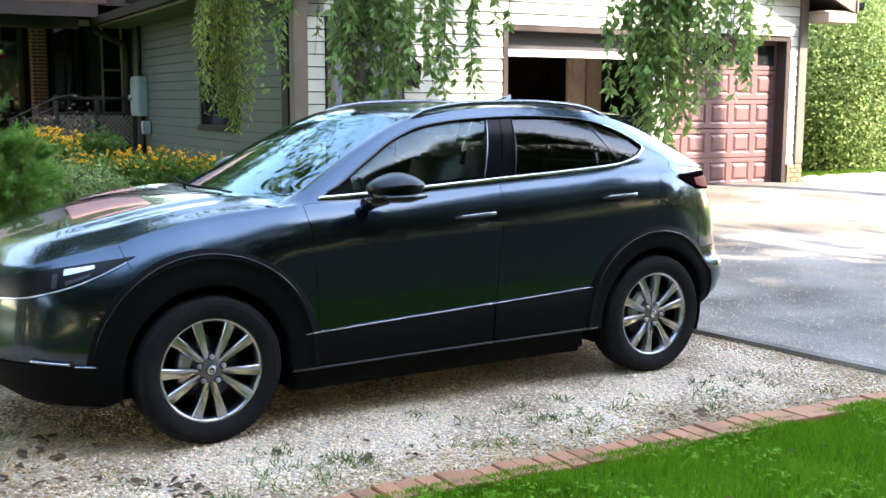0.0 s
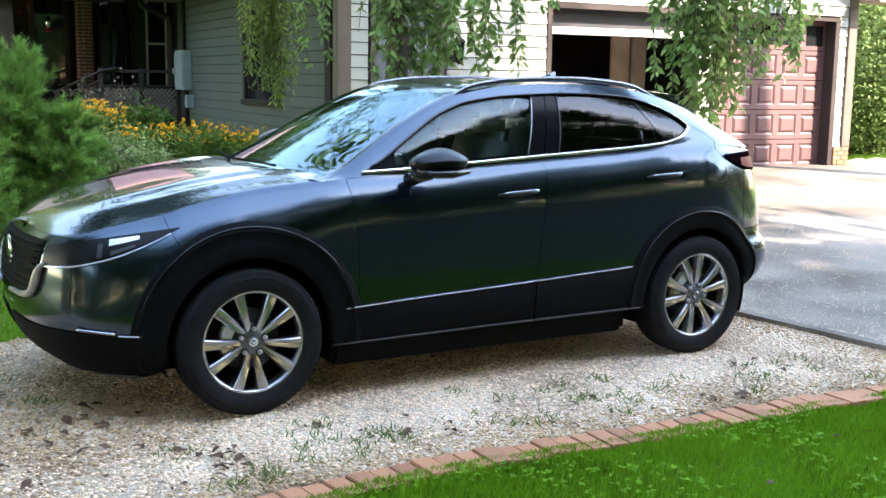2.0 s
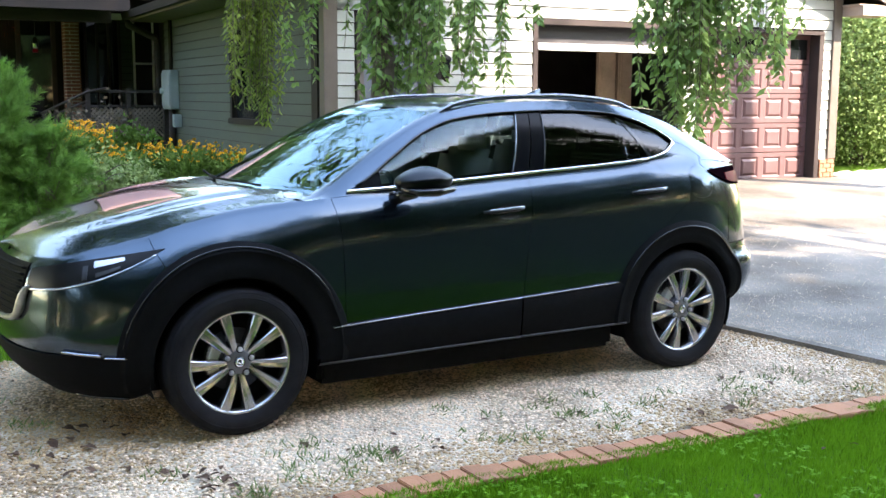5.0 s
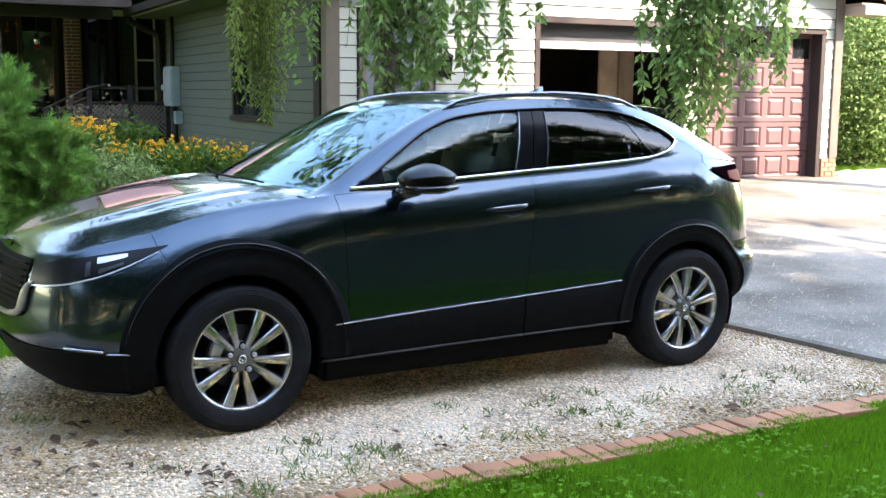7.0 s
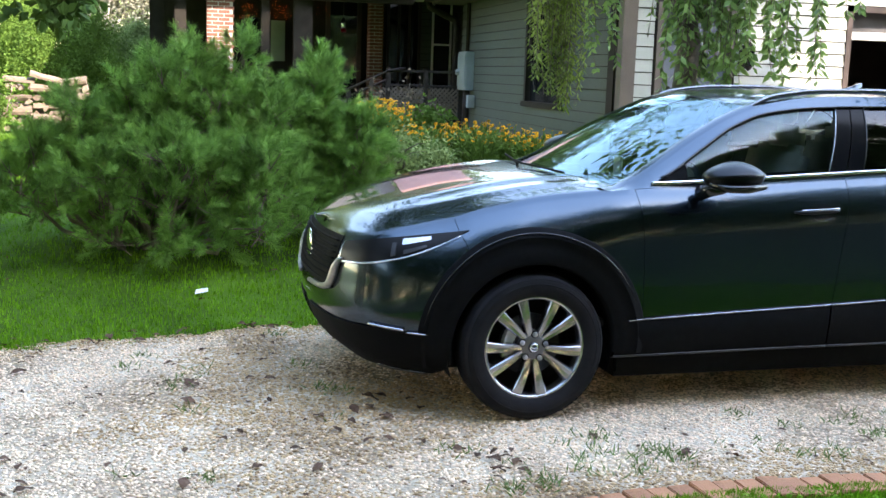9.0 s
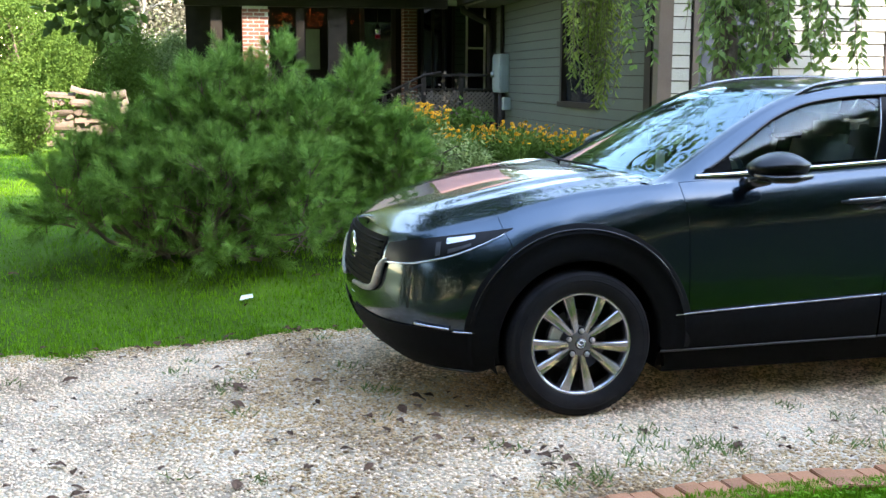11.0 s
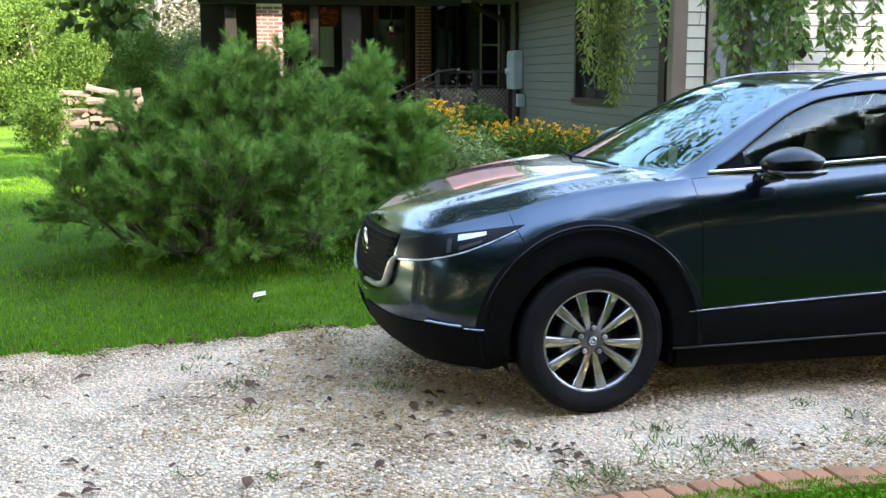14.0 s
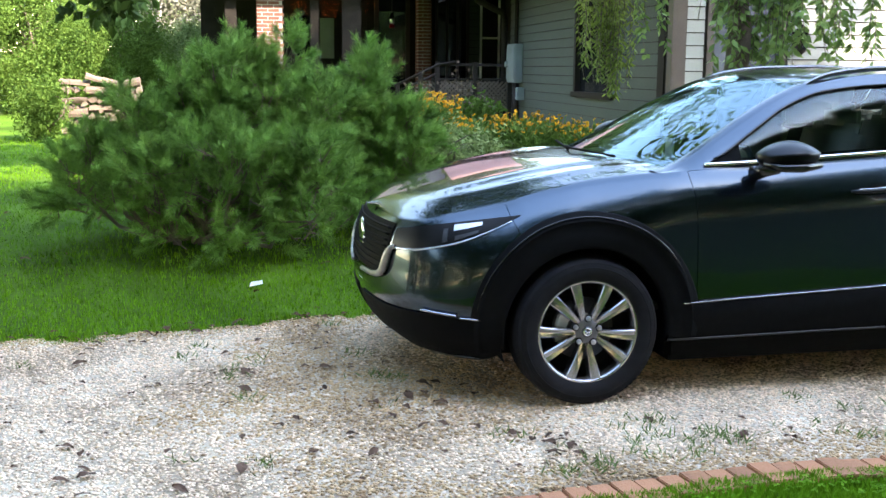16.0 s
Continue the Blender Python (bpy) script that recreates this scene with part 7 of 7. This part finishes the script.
def stone_mesh(v, f, material, dirt_or_shade):
    n = len(v)
    me = bpy.data.meshes.new("gravel_stones")
    me.vertices.add(6 * n)
    me.vertices.foreach_set("co", v.astype(np.float32).ravel())
    idx = (f[None] + 6 * np.arange(n)[:, None, None]).astype(np.int32).ravel()
    me.loops.add(len(idx))
    me.loops.foreach_set("vertex_index", idx)
    me.polygons.add(len(idx) // 3)
    me.polygons.foreach_set("loop_start", np.arange(0, len(idx), 3, dtype=np.int32))
    me.update(calc_edges=True)
    me.materials.append(material)
    return tagged(new("gravel_stones", me), "tan stones, soil-stained along the drive's edges, shadow-brown under the bumper" if dirt_or_shade else "loose pale crushed stones over the drive", "gravel", kind="stuff")


stones(135000, 70)


def slab_grit(n, seed):
    """Loose grit strewn over the concrete near the gravel."""
    rng = np.random.default_rng(seed)
    y = rng.uniform(-1.2, 5.5, n)
    x = np.array([SLAB_X(v) for v in y]) + 0.03 + rng.random(n) ** 2.2 * 3.6
    z = np.array([ground_z(a, b) for a, b in zip(x, y)]) + 0.048
    s = (0.002 + 0.0045 * rng.random(n) ** 2)[:, None, None]
    c = np.stack([x, y, z], 1)[:, None]
    base = np.array([(1, 0, 0), (-0.5, 0.87, 0), (-0.5, -0.87, 0), (0, 0, 0.8)])
    v = c + s * (base[None] * (0.7 + 0.6 * rng.random((n, 4, 1))))
    t = v[:, [0, 1, 3, 1, 2, 3, 2, 0, 3]].reshape(-1, 3)
    return tagged(new("slab_grit", poly_mesh("slab_grit", t, 3, STONES)), "loose grit strewn over the concrete", "grit", kind="stuff")


slab_grit(9000, 71)


def blades(n, pick, height, width, seed, name, label, lean=0.5):
    rng = np.random.default_rng(seed)
    x, y = pick(rng, n)
    z = np.array([lawn_z(a, b) for a, b in zip(x, y)]) - 0.04
    n = len(x)
    clump = np.array([noise.noise((a * 2.6, b * 2.6, 1.0)) for a, b in zip(x, y)])
    h = height * (0.5 + 0.7 * rng.random(n)) * (1 + 0.5 * clump)
    a = rng.random(n) * 6.283
    d = np.stack([np.cos(a), np.sin(a), np.zeros(n)], 1)
    s = np.stack([-np.sin(a), np.cos(a), np.zeros(n)], 1) * (width * (0.6 + 0.8 * rng.random(n)))[:, None]
    p = np.stack([x, y, z], 1)
    ln = (lean * rng.random(n) * h)[:, None]
    up = np.array([0, 0, 1.0]) * h[:, None]
    q = np.stack([p - s, p + s, p + s * 0.6 + up * 0.6 + d * ln * 0.4, p + up + d * ln], 1)
    return tagged(new(name, poly_mesh(name, q, 4, BLADE)), label, "grass", kind="stuff")


def near_lawn(rng, n):
    x = np.where(rng.random(n) < 0.8, rng.uniform(-1.0, 4.3, n) + rng.normal(size=n) * 0.6, rng.normal(size=n) * 4.5)
    x = np.clip(x, -8.9, 9.0)
    y = np.array([near_edge(v) for v in x]) - 0.085 - rng.random(n) ** 1.5 * 1.6
    return x, y


def far_lawn(rng, n):
    x = rng.uniform(-8.0, 1.2, n)
    y = np.array([far_edge(v) + 0.10 * noise.noise((v * 3, 0, 0)) for v in x]) - 0.16 + 0.10 * np.array([noise.noise((v * 7, 4.0, 0)) for v in x]) + rng.random(n) ** 2.0 * 12.0
    return x, y


blades(150000, near_lawn, 0.047, 0.0025, 81, "lawn_grass", "thick bright green mown grass beside the bricks")
blades(110000, far_lawn, 0.038, 0.0045, 82, "lawn_grass", "short green grass beyond the gravel")


def clover(n, seed):
    """Small round leaves low in the grass, in loose patches."""
    rng = np.random.default_rng(seed)
    x = rng.uniform(-0.8, 4.6, n)
    y = np.array([near_edge(v) for v in x]) - 0.16 - rng.random(n) ** 1.6 * 3.2
    keep = np.array([noise.noise((a * 1.7, b * 1.7, 12.0)) for a, b in zip(x, y)]) > rng.random(n) * 0.5 - 0.15
    x, y = x[keep], y[keep]
    n = len(x)
    z = np.array([lawn_z(a, b) for a, b in zip(x, y)]) - 0.005 + 0.02 * rng.random(n)
    c = np.stack([x, y, z], 1)
    a0 = rng.random(n) * 6.283
    Q = []
    for k in range(3):
        a = a0 + k * 2.094
        d = np.stack([np.cos(a), np.sin(a), 0.25 * rng.normal(size=n)], 1)
        Q.append(leaves(c, d, 0.017, 0.015, rng, 6.0))
    return tagged(new("clover", poly_mesh("clover", np.concatenate(Q), 4, CLOVER)), "low clover leaves among the grass", "clover", kind="stuff")


CLOVER = leaf_mat("clover_leaves", (0.045, 0.125, 0.008), (0.12, 0.25, 0.020), 0.35, 0.7, 0.5)
CLOVER.node_tree.nodes["Principled BSDF"].inputs["Specular IOR Level"].default_value = 0.04
clover(4200, 84)
rngw = random.Random(9)
for k in range(105):   # weeds in the gravel
    x = rngw.uniform(-4.5, 3.3)
    y = near_edge(x) + 0.1 + rngw.random() * (far_edge(x) - near_edge(x) - 0.2)
    if -0.5 < x < 3.2 and 0.05 < y:
        y = near_edge(x) + 0.15 + rngw.random() * 0.55
    g = gravel_z(x, y)
    r = np.random.default_rng(200 + k)
    n = r.integers(8, 30)
    p = np.concatenate([r.normal(size=(n, 2)) * 0.035, np.zeros((n, 1))], 1) + [x, y, g - 0.004]
    ax = np.concatenate([r.normal(size=(n, 2)) * 0.8, np.full((n, 1), 0.9)], 1)
    ob = new("weed", poly_mesh("weed", leaves(p, ax, 0.035 + 0.03 * r.random(n), 0.006, r), 4, WEED))
    tagged(ob, "small green weed tuft in the gravel", "weed", "weeds in the gravel", "stuff")


def dead_leaf_mesh(seed):
    r = random.Random(seed)
    bm = bmesh.new()
    mid = [(-0.5 + k / 4, 0, 0.10 * math.sin(k) + 0.05) for k in range(5)]
    wd = [0.02, 0.24, 0.32, 0.2, 0.01]
    rows = [[(m[0], -w, m[2] + 0.14 * r.random()), m, (m[0], w * r.uniform(0.6, 1.1), m[2] + 0.16 * r.random())] for m, w in zip(mid, wd)]
    vs = [[bm.verts.new(p) for p in q] for q in rows]
    for a, b in zip(vs, vs[1:]):
        for k in range(2):
            bm.faces.new((a[k], a[k + 1], b[k + 1], b[k]))
    me = bpy.data.meshes.new("dead_leaf")
    bm.to_mesh(me)
    bm.free()
    me.materials.append(DEADLEAF)
    return me


dl = [dead_leaf_mesh(k) for k in range(4)]
litter_v, litter_f = [], []
for k in range(560):
    if k < 375:
        x = rngw.uniform(-4.6, -0.2) if k < 335 else rngw.uniform(-0.2, 3.4)
        y = near_edge(x) + 0.1 + rngw.random() * (far_edge(x) - near_edge(x) - 0.05)
        if x > -0.4 and y > -0.1:
            y = near_edge(x) + 0.1 + rngw.random() * 0.6
        z = gravel_z(x, y) + 0.012
    elif k < 445:
        x = rngw.uniform(-4.4, -0.4)
        y = far_edge(x) + rngw.gauss(0.0, 0.07)
        z = max(gravel_z(x, y), lawn_z(x, y) - 0.02) + 0.014
    elif k < 540:
        x, y = rngw.uniform(-5.5, -0.8), rngw.uniform(1.9, 6.5)
        z = lawn_z(x, y) + 0.012
    else:
        x, y = rngw.uniform(1.5, 4.0), rngw.uniform(-2.4, -1.0)
        z = lawn_z(x, y) + 0.015
    s = rngw.choice((0.018, 0.024, 0.03, 0.038, 0.05, 0.07)) * rngw.uniform(0.8, 1.2)
    m = Matrix.LocRotScale((x, y, z), Euler((rngw.uniform(-0.3, 0.3), rngw.uniform(-0.3, 0.3), rngw.uniform(0, 6.3))), (s, s, s))
    if k % 3 == 0 or 445 <= k < 470:   # the least of them lie as one scatter
        n0 = len(litter_v)
        litter_v += [m @ v.co for v in dl[k % 4].vertices]
        litter_f += [[n0 + i for i in f.vertices] for f in dl[k % 4].polygons]
        continue
    ob = new("dead_leaf", dl[k % 4])
    ob.matrix_basis = m
    tagged(ob, "curled brown fallen leaf on the ground", "leaf", "fallen leaves")
tagged(new("leaf_litter", mesh_of("leaf_litter", litter_v, litter_f, DEADLEAF)), "scatter of small brown dead leaves", "leaf litter", kind="stuff")
bm = bmesh.new()
vs = [bm.verts.new(p) for p in ((-0.05, -0.015, 0.0), (0.045, -0.02, 0.012), (0.055, 0.02, 0.03), (-0.025, 0.025, 0.024), (0.0, 0.0, 0.014))]
for f in ((0, 1, 4), (1, 2, 4), (2, 3, 4), (3, 0, 4)):
    bm.faces.new([vs[i] for i in f])
o = part("paper_scrap", bm, WHITEPAINT)
o.matrix_basis = pose(-1.51, 2.73, lawn_z(-1.51, 2.73) - 0.012, 0, 0, 20)
tagged(o, "crumpled white paper scrap on the grass", "paper")
